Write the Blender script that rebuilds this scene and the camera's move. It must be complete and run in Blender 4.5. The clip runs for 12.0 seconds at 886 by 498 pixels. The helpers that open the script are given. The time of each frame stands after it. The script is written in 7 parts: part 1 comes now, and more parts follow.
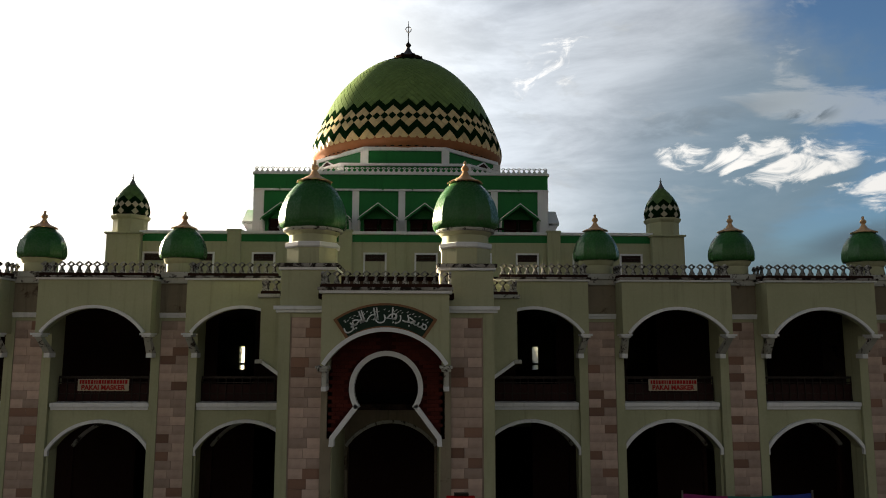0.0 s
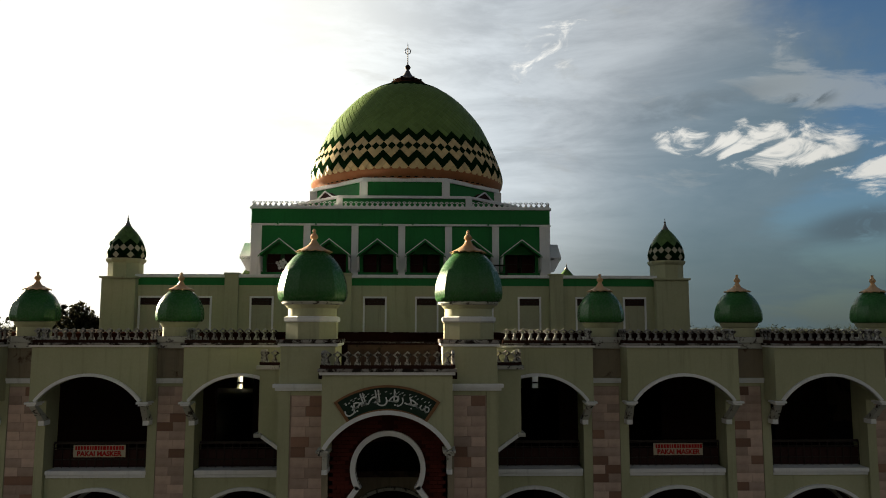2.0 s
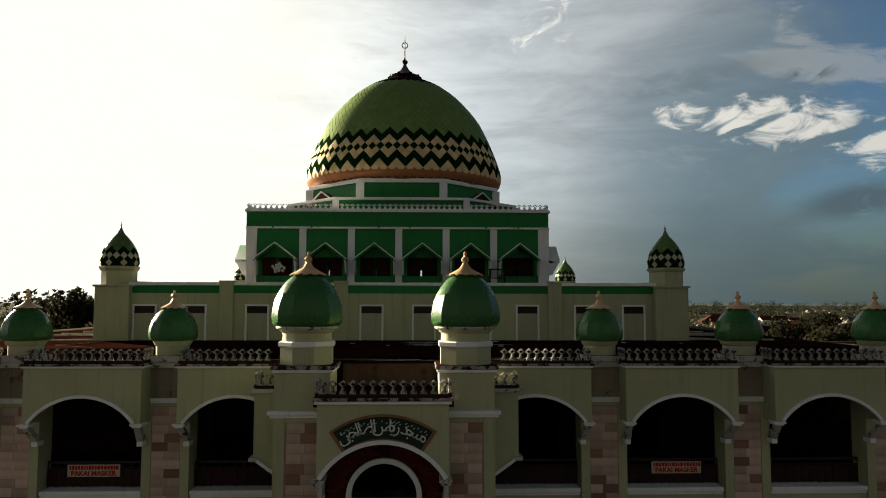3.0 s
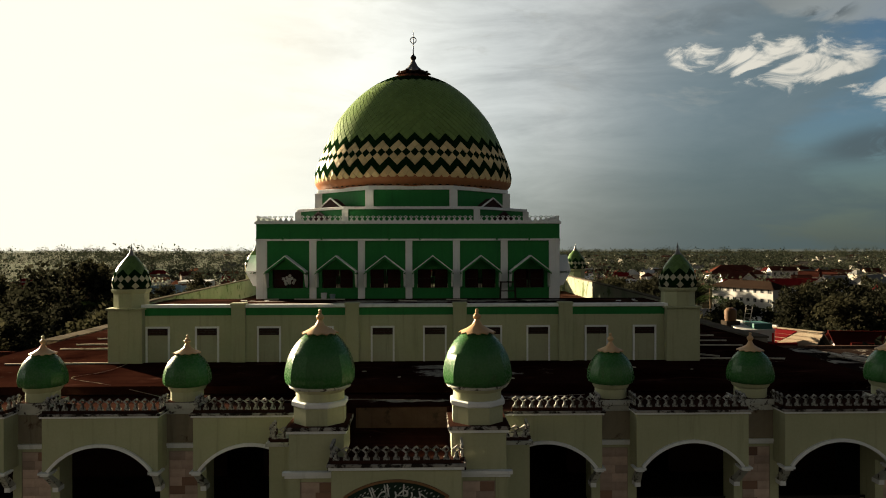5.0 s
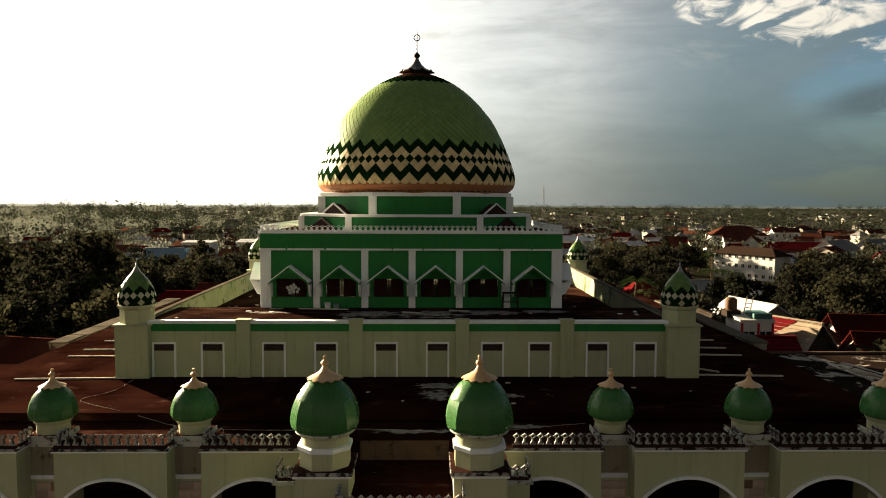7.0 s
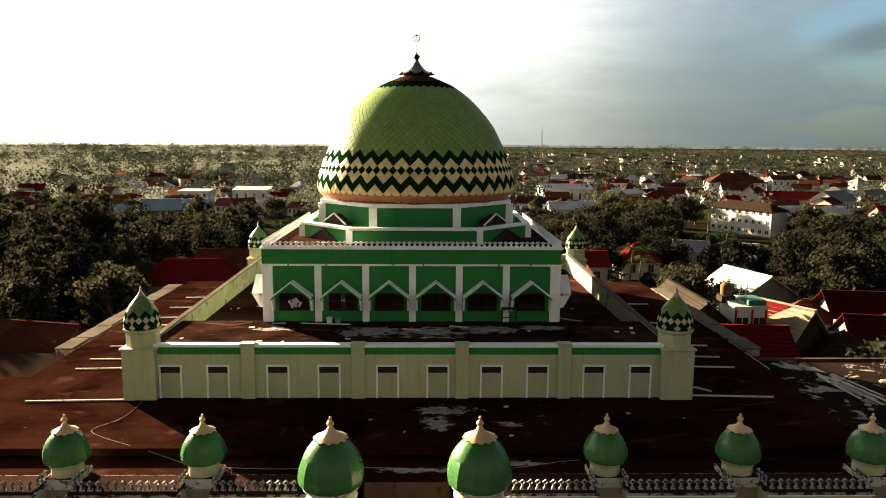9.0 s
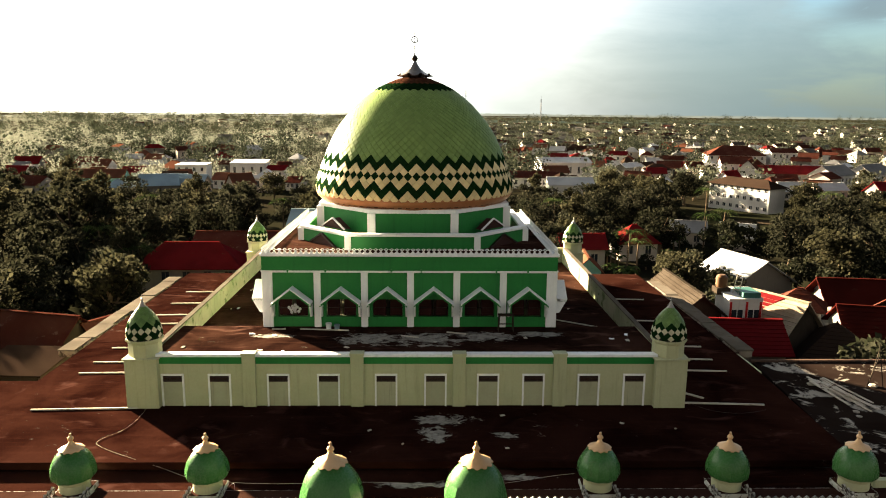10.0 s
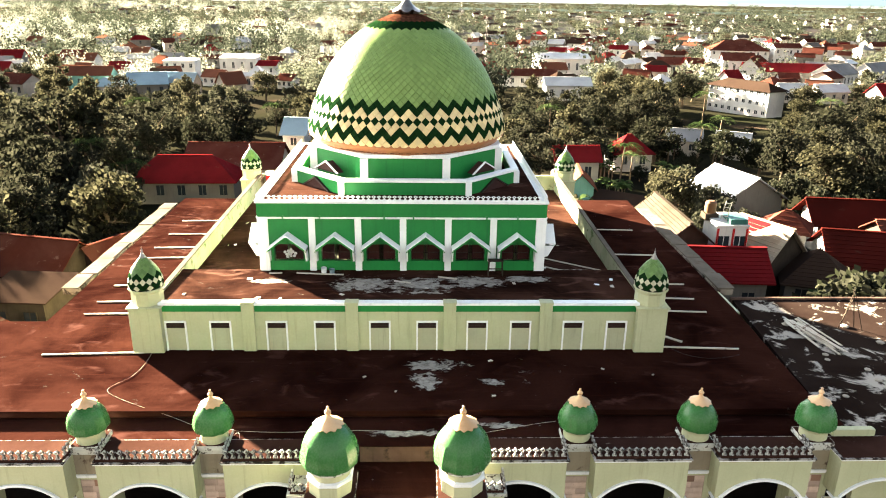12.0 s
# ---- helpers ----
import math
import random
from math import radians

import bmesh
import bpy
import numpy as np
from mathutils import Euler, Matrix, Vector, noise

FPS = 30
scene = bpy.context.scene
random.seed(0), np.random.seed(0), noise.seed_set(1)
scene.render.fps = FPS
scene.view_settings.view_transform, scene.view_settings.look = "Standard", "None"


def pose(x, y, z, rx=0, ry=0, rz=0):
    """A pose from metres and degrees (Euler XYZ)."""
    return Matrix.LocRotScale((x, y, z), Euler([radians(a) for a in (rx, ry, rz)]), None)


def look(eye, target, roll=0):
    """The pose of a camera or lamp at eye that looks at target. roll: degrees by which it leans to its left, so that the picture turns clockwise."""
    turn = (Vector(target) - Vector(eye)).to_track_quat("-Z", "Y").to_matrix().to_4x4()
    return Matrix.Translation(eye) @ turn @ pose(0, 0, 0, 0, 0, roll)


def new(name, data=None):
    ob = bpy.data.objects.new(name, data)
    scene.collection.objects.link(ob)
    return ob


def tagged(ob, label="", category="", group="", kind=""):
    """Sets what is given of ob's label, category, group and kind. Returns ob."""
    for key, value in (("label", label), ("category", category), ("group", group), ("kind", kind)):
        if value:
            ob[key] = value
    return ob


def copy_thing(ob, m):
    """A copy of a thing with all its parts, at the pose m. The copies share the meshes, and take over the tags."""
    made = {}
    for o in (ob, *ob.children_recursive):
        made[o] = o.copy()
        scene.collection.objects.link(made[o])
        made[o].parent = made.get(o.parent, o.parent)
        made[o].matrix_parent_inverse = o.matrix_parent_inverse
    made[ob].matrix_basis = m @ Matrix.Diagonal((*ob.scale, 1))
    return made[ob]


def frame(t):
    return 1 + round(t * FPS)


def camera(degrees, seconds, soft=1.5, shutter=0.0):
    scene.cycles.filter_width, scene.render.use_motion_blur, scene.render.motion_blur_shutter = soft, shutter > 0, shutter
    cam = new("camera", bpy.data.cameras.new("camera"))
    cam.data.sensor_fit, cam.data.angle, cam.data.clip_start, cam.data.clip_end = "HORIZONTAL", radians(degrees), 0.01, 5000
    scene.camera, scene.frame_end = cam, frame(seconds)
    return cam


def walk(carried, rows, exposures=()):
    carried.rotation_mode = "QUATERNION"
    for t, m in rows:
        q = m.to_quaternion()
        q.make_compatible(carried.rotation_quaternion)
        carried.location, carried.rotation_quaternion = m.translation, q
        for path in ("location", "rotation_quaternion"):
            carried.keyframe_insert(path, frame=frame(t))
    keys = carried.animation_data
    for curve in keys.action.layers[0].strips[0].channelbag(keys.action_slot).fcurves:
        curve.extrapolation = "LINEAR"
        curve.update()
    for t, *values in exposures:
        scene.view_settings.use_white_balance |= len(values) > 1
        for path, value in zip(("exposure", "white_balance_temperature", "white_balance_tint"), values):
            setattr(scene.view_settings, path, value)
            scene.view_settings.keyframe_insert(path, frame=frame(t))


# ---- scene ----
cam = camera(63.2, 12.0, 1.0)

PATH = [
    (0, (1.24, -25.888, 6.866), (1.294, -23.905, 7.124), 0.1),
    (0.5, (1.31, -25.887, 7.432), (1.367, -23.905, 7.697), 0.1),
    (1, (1.228, -25.802, 8.12), (1.285, -23.82, 8.379), 0.0),
    (1.5, (1.16, -25.768, 8.904), (1.219, -23.783, 9.143), 0.0),
    (2, (1.084, -25.687, 9.657), (1.145, -23.699, 9.871), 0.1),
    (2.5, (1.13, -25.536, 10.436), (1.193, -23.545, 10.614), 0.1),
    (3, (1.152, -25.421, 11.152), (1.217, -23.427, 11.298), 0.1),
    (3.5, (1.08, -25.438, 11.863), (1.139, -23.442, 11.976), 0.2),
    (5.3, (1.057, -25.379, 14.907), (1.096, -23.38, 14.892), -0.1),
    (5.5, (1.051, -25.43, 15.068), (1.087, -23.43, 15.048), 0.2),
    (6, (1.024, -25.427, 15.907), (1.057, -23.428, 15.848), 0.2),
    (6.5, (1.003, -25.385, 16.677), (1.038, -23.388, 16.585), 0.2),
    (7, (1.018, -25.407, 17.465), (1.053, -23.412, 17.336), 0.2),
    (9, (0.831, -25.327, 21.478), (0.875, -23.35, 21.182), 0.4),
    (9.5, (0.831, -25.34, 22.527), (0.875, -23.368, 22.198), 0.4),
    (10, (0.845, -25.361, 23.511), (0.894, -23.398, 23.131), 0.5),
    (10.5, (1.046, -25.481, 24.554), (1.098, -23.535, 24.096), 0.5),
    (11, (1.157, -25.569, 25.388), (1.218, -23.64, 24.863), 0.6),
    (11.5, (1.123, -25.548, 26.074), (1.19, -23.639, 25.48), 0.8),
    (12, (1.009, -25.478, 26.527), (1.072, -23.593, 25.861), 0.8),
]
walk(cam, [(t, look(eye, target, roll)) for t, eye, target, roll in PATH], [(0.0, 3.95, 6900, 11), (1.0, 3.85, 6900, 10), (2.5, 3.55, 7000, 8), (5.0, 3.5, 7500, 7), (7.0, 3.9, 7800, 9), (9.3, 4.8, 7850, 10), (10.5, 5.55, 7700, 9), (11.3, 6.2, 7350, 9), (12.0, 6.83, 6900, 9)])

# ---- light ----
SUN_AZ, SUN_EL = radians(45.5), radians(13.0)        # west of the axis, above the horizon
SUN_DIR = Vector((-math.sin(SUN_AZ) * math.cos(SUN_EL), math.cos(SUN_AZ) * math.cos(SUN_EL), math.sin(SUN_EL)))


def nd(t, kind):
    return t.nodes.new(kind)


def lk(t, a, b):
    t.links.new(a, b)


def put_in(t, socket, v):
    if isinstance(v, (int, float)):
        socket.default_value = v
    elif isinstance(v, (tuple, list)):
        socket.default_value = tuple(v) if len(v) == len(socket.default_value) else (*v, 1.0)
    else:
        lk(t, v, socket)


def calc(t, op, a, b=0.0, clamp=False):
    n = nd(t, "ShaderNodeMath")
    n.operation, n.use_clamp = op, clamp
    put_in(t, n.inputs[0], a)
    put_in(t, n.inputs[1], b)
    return n.outputs[0]


def vcalc(t, op, a, b):
    n = nd(t, "ShaderNodeVectorMath")
    n.operation = op
    put_in(t, n.inputs[0], a)
    put_in(t, n.inputs[1], b)
    return n


def noise_fac(t, vec, scale, detail=4.0, rough=0.55, warp=0.0):
    n = nd(t, "ShaderNodeTexNoise")
    lk(t, vec, n.inputs["Vector"])
    n.inputs["Scale"].default_value, n.inputs["Detail"].default_value = scale, detail
    n.inputs["Roughness"].default_value, n.inputs["Distortion"].default_value = rough, warp
    return n.outputs[0]


def span(t, v, a, b, c=0.0, d=1.0, smooth=True):
    n = nd(t, "ShaderNodeMapRange")
    n.interpolation_type = "SMOOTHSTEP" if smooth else "LINEAR"
    put_in(t, n.inputs[0], v)
    for i, x in enumerate((a, b, c, d)):
        n.inputs[i + 1].default_value = x
    return n.outputs[0]


def mixc(t, f, a, b, blend="MIX"):
    n = nd(t, "ShaderNodeMix")
    n.data_type, n.blend_type = "RGBA", blend
    put_in(t, n.inputs[0], f)
    put_in(t, n.inputs[6], a)
    put_in(t, n.inputs[7], b)
    return n.outputs[2]


def ramp(t, f, stops):
    n = nd(t, "ShaderNodeValToRGB")
    r = n.color_ramp
    while len(r.elements) < len(stops):
        r.elements.new(0.5)
    for e, (p, c) in zip(r.elements, stops):
        e.position, e.color = p, (*c, 1.0)
    lk(t, f, n.inputs[0])
    return n.outputs[0]


def make_sky():
    world = bpy.data.worlds.new("sky")
    scene.world = world
    world.use_nodes = True
    t = world.node_tree
    t.nodes.clear()
    sky = nd(t, "ShaderNodeTexSky")
    sky.sky_type, sky.sun_disc = "NISHITA", False
    sky.sun_elevation, sky.sun_rotation = SUN_EL, -SUN_AZ
    sky.air_density, sky.dust_density, sky.ozone_density, sky.altitude = 1.0, 1.2, 2.5, 60
    way = vcalc(t, "NORMALIZE", nd(t, "ShaderNodeTexCoord").outputs["Generated"], (0, 0, 0)).outputs[0]
    sep = nd(t, "ShaderNodeSeparateXYZ")
    lk(t, way, sep.inputs[0])
    up = calc(t, "MAXIMUM", sep.outputs[2], 0.0)
    # cloud layer seen in perspective: the way divided by its height
    flat = vcalc(t, "MULTIPLY", way, (1.0, 1.0, 0.0)).outputs[0]
    layer = nd(t, "ShaderNodeVectorMath")
    layer.operation = "SCALE"
    lk(t, flat, layer.inputs[0])
    lk(t, calc(t, "DIVIDE", 1.0, calc(t, "ADD", up, 0.22)), layer.inputs["Scale"])
    near_sun = vcalc(t, "DOT_PRODUCT", way, tuple(SUN_DIR)).outputs["Value"]
    facing = calc(t, "MAXIMUM", near_sun, 0.0)
    # the glare hangs in low haze and thins out towards the zenith
    haze = span(t, sep.outputs[2], 0.42, 0.82, 1.0, 0.2)
    glow = calc(t, "MULTIPLY", calc(t, "POWER", facing, 7.0), haze)
    halo = calc(t, "MULTIPLY", calc(t, "POWER", facing, 2.6), haze)
    az = calc(t, "MULTIPLY", calc(t, "ARCTAN2", sep.outputs[0], sep.outputs[1]), 57.2958)
    el = calc(t, "MULTIPLY", calc(t, "ARCSINE", sep.outputs[2]), 57.2958)

    def patch(a0, e0, wa, we, tilt=0.0, core=0.25):
        """A cloud's place in the sky, in degrees: centre, half width, half height, rise per degree to the east."""
        da = calc(t, "SUBTRACT", az, a0)
        de = calc(t, "SUBTRACT", calc(t, "SUBTRACT", el, e0), calc(t, "MULTIPLY", da, tilt))
        u, v = calc(t, "DIVIDE", da, wa), calc(t, "DIVIDE", de, we)
        d = calc(t, "SQRT", calc(t, "ADD", calc(t, "MULTIPLY", u, u), calc(t, "MULTIPLY", v, v)))
        return span(t, d, core, 1.0, 1.0, 0.0)

    def drawn(sa, se, tilt, detail=8.0, rough=0.6, warp=0.5, seed=0.0):
        """Cloud noise drawn out along a slope; sa and se: features per degree."""
        n = nd(t, "ShaderNodeCombineXYZ")
        put_in(t, n.inputs[0], calc(t, "MULTIPLY", az, sa))
        put_in(t, n.inputs[1], calc(t, "MULTIPLY", calc(t, "SUBTRACT", el, calc(t, "MULTIPLY", az, tilt)), se))
        n.inputs[2].default_value = seed
        return noise_fac(t, n.outputs[0], 1.0, detail, rough, warp)
    def lobe(az, el, wide, core):
        d = Vector((math.sin(radians(az)) * math.cos(radians(el)), math.cos(radians(az)) * math.cos(radians(el)), math.sin(radians(el))))
        return span(t, vcalc(t, "DOT_PRODUCT", way, tuple(d)).outputs["Value"], math.cos(radians(wide)), math.cos(radians(core)))
    big = noise_fac(t, layer.outputs[0], 1.5, 7.0, 0.58, 0.5)
    fine = noise_fac(t, vcalc(t, "MULTIPLY", way, (2.0, 2.0, 8.0)).outputs[0], 2.3, 9.0, 0.62, 0.35)
    bank = calc(t, "ADD", calc(t, "SUBTRACT", calc(t, "MULTIPLY", lobe(10, 13, 24, 8), 0.28), calc(t, "MULTIPLY", lobe(40, 24, 24, 6), 0.12)), calc(t, "MULTIPLY", lobe(180, 40, 120, 60), 0.3))
    veil = span(t, calc(t, "ADD", calc(t, "ADD", big, bank), calc(t, "MULTIPLY", halo, 0.5)), 0.42, 0.68)
    streaky = drawn(0.16, 0.50, -0.10, seed=3.0)
    ragged = drawn(0.30, 0.62, 0.10, 9.0, 0.62, 0.8, 7.0)
    bright = calc(t, "MAXIMUM", calc(t, "MAXIMUM", calc(t, "MULTIPLY", patch(27.8, 12.7, 8.0, 3.0, -0.16), 0.27), calc(t, "MULTIPLY", patch(20.8, 14.0, 3.4, 1.6, -0.1), 0.22)),
                  calc(t, "MAXIMUM", calc(t, "MULTIPLY", patch(35.0, 10.6, 6.0, 2.8, -0.1), 0.27), calc(t, "MULTIPLY", patch(10.5, 21.4, 5.0, 3.2, 0.4), 0.13)))
    rift = calc(t, "ADD", calc(t, "MULTIPLY", patch(25.8, 12.9, 3.6, 0.42, 0.28), 0.24), calc(t, "MULTIPLY", patch(31.5, 11.6, 4.6, 0.55, 0.16), 0.24))
    puffs = calc(t, "MULTIPLY", span(t, calc(t, "SUBTRACT", calc(t, "ADD", ragged, bright), rift), 0.60, 0.80), span(t, bright, 0.01, 0.12))
    wisps = calc(t, "MULTIPLY", span(t, el, 8.0, 13.0), span(t, calc(t, "ADD", streaky, calc(t, "MULTIPLY", patch(30.5, 16.6, 8.0, 2.6, -0.2), 0.22)), 0.56, 0.74, 0.0, 0.5))
    shade = calc(t, "MAXIMUM", calc(t, "MULTIPLY", patch(32.0, 7.0, 5.2, 1.7, 0.12), span(t, ragged, 0.30, 0.50)), calc(t, "MULTIPLY", patch(29.3, 16.1, 2.4, 0.9, 0.0), span(t, ragged, 0.40, 0.56)))
    shade = calc(t, "MAXIMUM", shade, calc(t, "MULTIPLY", patch(21.5, 16.6, 9.0, 1.4, 0.1), calc(t, "MULTIPLY", span(t, streaky, 0.40, 0.60), 0.45)))
    low = span(t, sep.outputs[2], 0.0, 0.20, 1.0, 0.0)
    tone = span(t, fine, 0.3, 0.7, 0.75, 1.2)
    shine = calc(t, "MULTIPLY", tone, calc(t, "ADD", calc(t, "ADD", calc(t, "ADD", 0.40, calc(t, "MULTIPLY", lobe(12, 17, 24, 5), 0.62)), calc(t, "MULTIPLY", halo, 1.0)), calc(t, "MINIMUM", calc(t, "MULTIPLY", glow, 8.0), 1.5)))
    veil_col = vcalc(t, "SCALE", (2.25, 2.4, 2.55), (0, 0, 0))
    lk(t, shine, veil_col.inputs["Scale"])
    low_col = vcalc(t, "SCALE", (1.45, 1.76, 1.84), (0, 0, 0))
    lk(t, calc(t, "ADD", calc(t, "ADD", 0.32, calc(t, "MULTIPLY", halo, 1.2)), calc(t, "MINIMUM", calc(t, "MULTIPLY", glow, 9.0), 2.2)), low_col.inputs["Scale"])
    puff_col = vcalc(t, "SCALE", (5.4, 5.3, 5.1), (0, 0, 0))
    lk(t, calc(t, "ADD", 0.80, calc(t, "MULTIPLY", halo, 1.6)), puff_col.inputs["Scale"])
    blue = mixc(t, 1.0, sky.outputs[0], (0.40, 0.49, 0.56, 1.0), "MULTIPLY")
    # clouds opposite the sun take its warm light from the front
    lit = span(t, sep.outputs[1], 0.2, -0.5)
    veil_out = mixc(t, lit, veil_col.outputs[0], (1.75, 1.50, 1.10, 1.0))
    # slate-blue rain cloud low in the north-east
    veil_out = mixc(t, calc(t, "MULTIPLY", lobe(31, 6, 22, 8), 0.75), veil_out, (0.52, 0.94, 1.22, 1.0))
    thin = span(t, sep.outputs[2], 0.38, 0.75, 1.0, 0.12)
    veil, puffs = calc(t, "MULTIPLY", veil, thin), calc(t, "MULTIPLY", puffs, thin)
    c = mixc(t, calc(t, "MULTIPLY", veil, 0.8), blue, veil_out)
    c = mixc(t, calc(t, "MULTIPLY", low, 0.7), c, mixc(t, calc(t, "MULTIPLY", lobe(33, 4, 22, 8), 0.6), low_col.outputs[0], (0.36, 0.62, 0.72, 1.0)))
    c = mixc(t, wisps, c, (2.3, 2.45, 2.55, 1.0))
    c = mixc(t, calc(t, "MULTIPLY", puffs, 0.85), c, puff_col.outputs[0])
    c = mixc(t, calc(t, "MULTIPLY", shade, 0.72), c, (0.42, 0.58, 0.72, 1.0))
    # creamy glare of haze round the low sun
    c = mixc(t, span(t, halo, 0.28, 0.8), c, (6.6, 6.5, 6.1, 1.0))
    # the vault darkens overhead as evening comes on
    deep = nd(t, "ShaderNodeVectorMath")
    deep.operation = "SCALE"
    lk(t, c, deep.inputs[0])
    lk(t, span(t, sep.outputs[2], 0.46, 0.85, 1.0, 0.3), deep.inputs["Scale"])
    c = deep.outputs[0]
    bg = nd(t, "ShaderNodeBackground")
    # thin evening light: the low sun outshines the whole sky
    c = mixc(t, 1.0, c, (0.285, 0.292, 0.300, 1.0), "MULTIPLY")
    lk(t, c, bg.inputs[0])
    bg.inputs[1].default_value = 0.05
    lk(t, bg.outputs[0], nd(t, "ShaderNodeOutputWorld").inputs[0])


make_sky()
lamp = bpy.data.lights.new("sun", "SUN")
lamp.energy, lamp.angle, lamp.color = 2.2, radians(1.2), (1.0, 0.86, 0.66)
sun = new("sun", lamp)
sun.matrix_world = look(SUN_DIR * 100, (0, 0, 0))

# ---- materials ----


def surface(name, c1, c2=None, rough=0.7, scale=3.0, stain=None, bump=0.15, metal=0.0, vary=0.0, island=0.0, streak=0.0, spec=0.2):
    """Two-scale mottled surface. stain: (colour, threshold, scale); vary: by object; island: by loose piece; streak: runs down."""
    m = bpy.data.materials.new(name)
    m.use_nodes = True
    t = m.node_tree
    t.nodes.clear()
    pos = nd(t, "ShaderNodeTexCoord").outputs["Object"]
    c2 = c2 or tuple(x * 0.72 for x in c1)
    fine = noise_fac(t, pos, scale * 9, 5)
    broad = noise_fac(t, pos, scale * 0.35, 4, 0.6, 0.4)
    c = mixc(t, span(t, broad, 0.33, 0.68), c1, c2)
    c = mixc(t, calc(t, "MULTIPLY", fine, 0.35), c, tuple(x * 0.55 for x in c1))
    if vary or island:
        r = nd(t, "ShaderNodeObjectInfo").outputs["Random"] if vary else nd(t, "ShaderNodeNewGeometry").outputs["Random Per Island"]
        k = span(t, r, 0, 1, 1 - (vary or island), 1 + (vary or island) * 0.6, False)
        sc = nd(t, "ShaderNodeVectorMath")
        sc.operation = "SCALE"
        lk(t, c, sc.inputs[0])
        lk(t, k, sc.inputs["Scale"])
        c = sc.outputs[0]
    if streak:
        run = noise_fac(t, vcalc(t, "MULTIPLY", pos, (3.2, 3.2, 0.22)).outputs[0], 1.6, 6, 0.6)
        c = mixc(t, calc(t, "MULTIPLY", span(t, run, 0.52, 0.75), streak), c, tuple(x * 0.35 for x in c1))
    if stain:
        col, lim, ss = stain
        s = noise_fac(t, pos, ss, 7, 0.65, 0.5)
        c = mixc(t, span(t, s, lim, lim + 0.09), c, col)
    b = nd(t, "ShaderNodeBsdfPrincipled")
    lk(t, c, b.inputs["Base Color"])
    lk(t, span(t, fine, 0.3, 0.7, max(rough - 0.1, 0.05), min(rough + 0.1, 1), False), b.inputs["Roughness"])
    b.inputs["Metallic"].default_value = metal
    b.inputs["Specular IOR Level"].default_value = spec
    if bump:
        bp = nd(t, "ShaderNodeBump")
        bp.inputs["Strength"].default_value, bp.inputs["Distance"].default_value = bump, 0.03
        lk(t, fine, bp.inputs["Height"])
        lk(t, bp.outputs[0], b.inputs["Normal"])
    lk(t, b.outputs[0], nd(t, "ShaderNodeOutputMaterial").inputs[0])
    return m


def leafy(name, stops, through_light=0.35):
    m = bpy.data.materials.new(name)
    m.use_nodes = True
    t = m.node_tree
    t.nodes.clear()
    r = calc(t, "ADD", calc(t, "MULTIPLY", nd(t, "ShaderNodeNewGeometry").outputs["Random Per Island"], 0.7),
             calc(t, "MULTIPLY", nd(t, "ShaderNodeObjectInfo").outputs["Random"], 0.3))
    c = ramp(t, r, stops)
    b = nd(t, "ShaderNodeBsdfPrincipled")
    lk(t, c, b.inputs["Base Color"])
    b.inputs["Roughness"].default_value = 0.8
    b.inputs["Specular IOR Level"].default_value = 0.0
    tr = nd(t, "ShaderNodeBsdfTranslucent")
    lk(t, c, tr.inputs[0])
    mx = nd(t, "ShaderNodeMixShader")
    mx.inputs[0].default_value = through_light
    lk(t, b.outputs[0], mx.inputs[1])
    lk(t, tr.outputs[0], mx.inputs[2])
    lk(t, mx.outputs[0], nd(t, "ShaderNodeOutputMaterial").inputs[0])
    return m


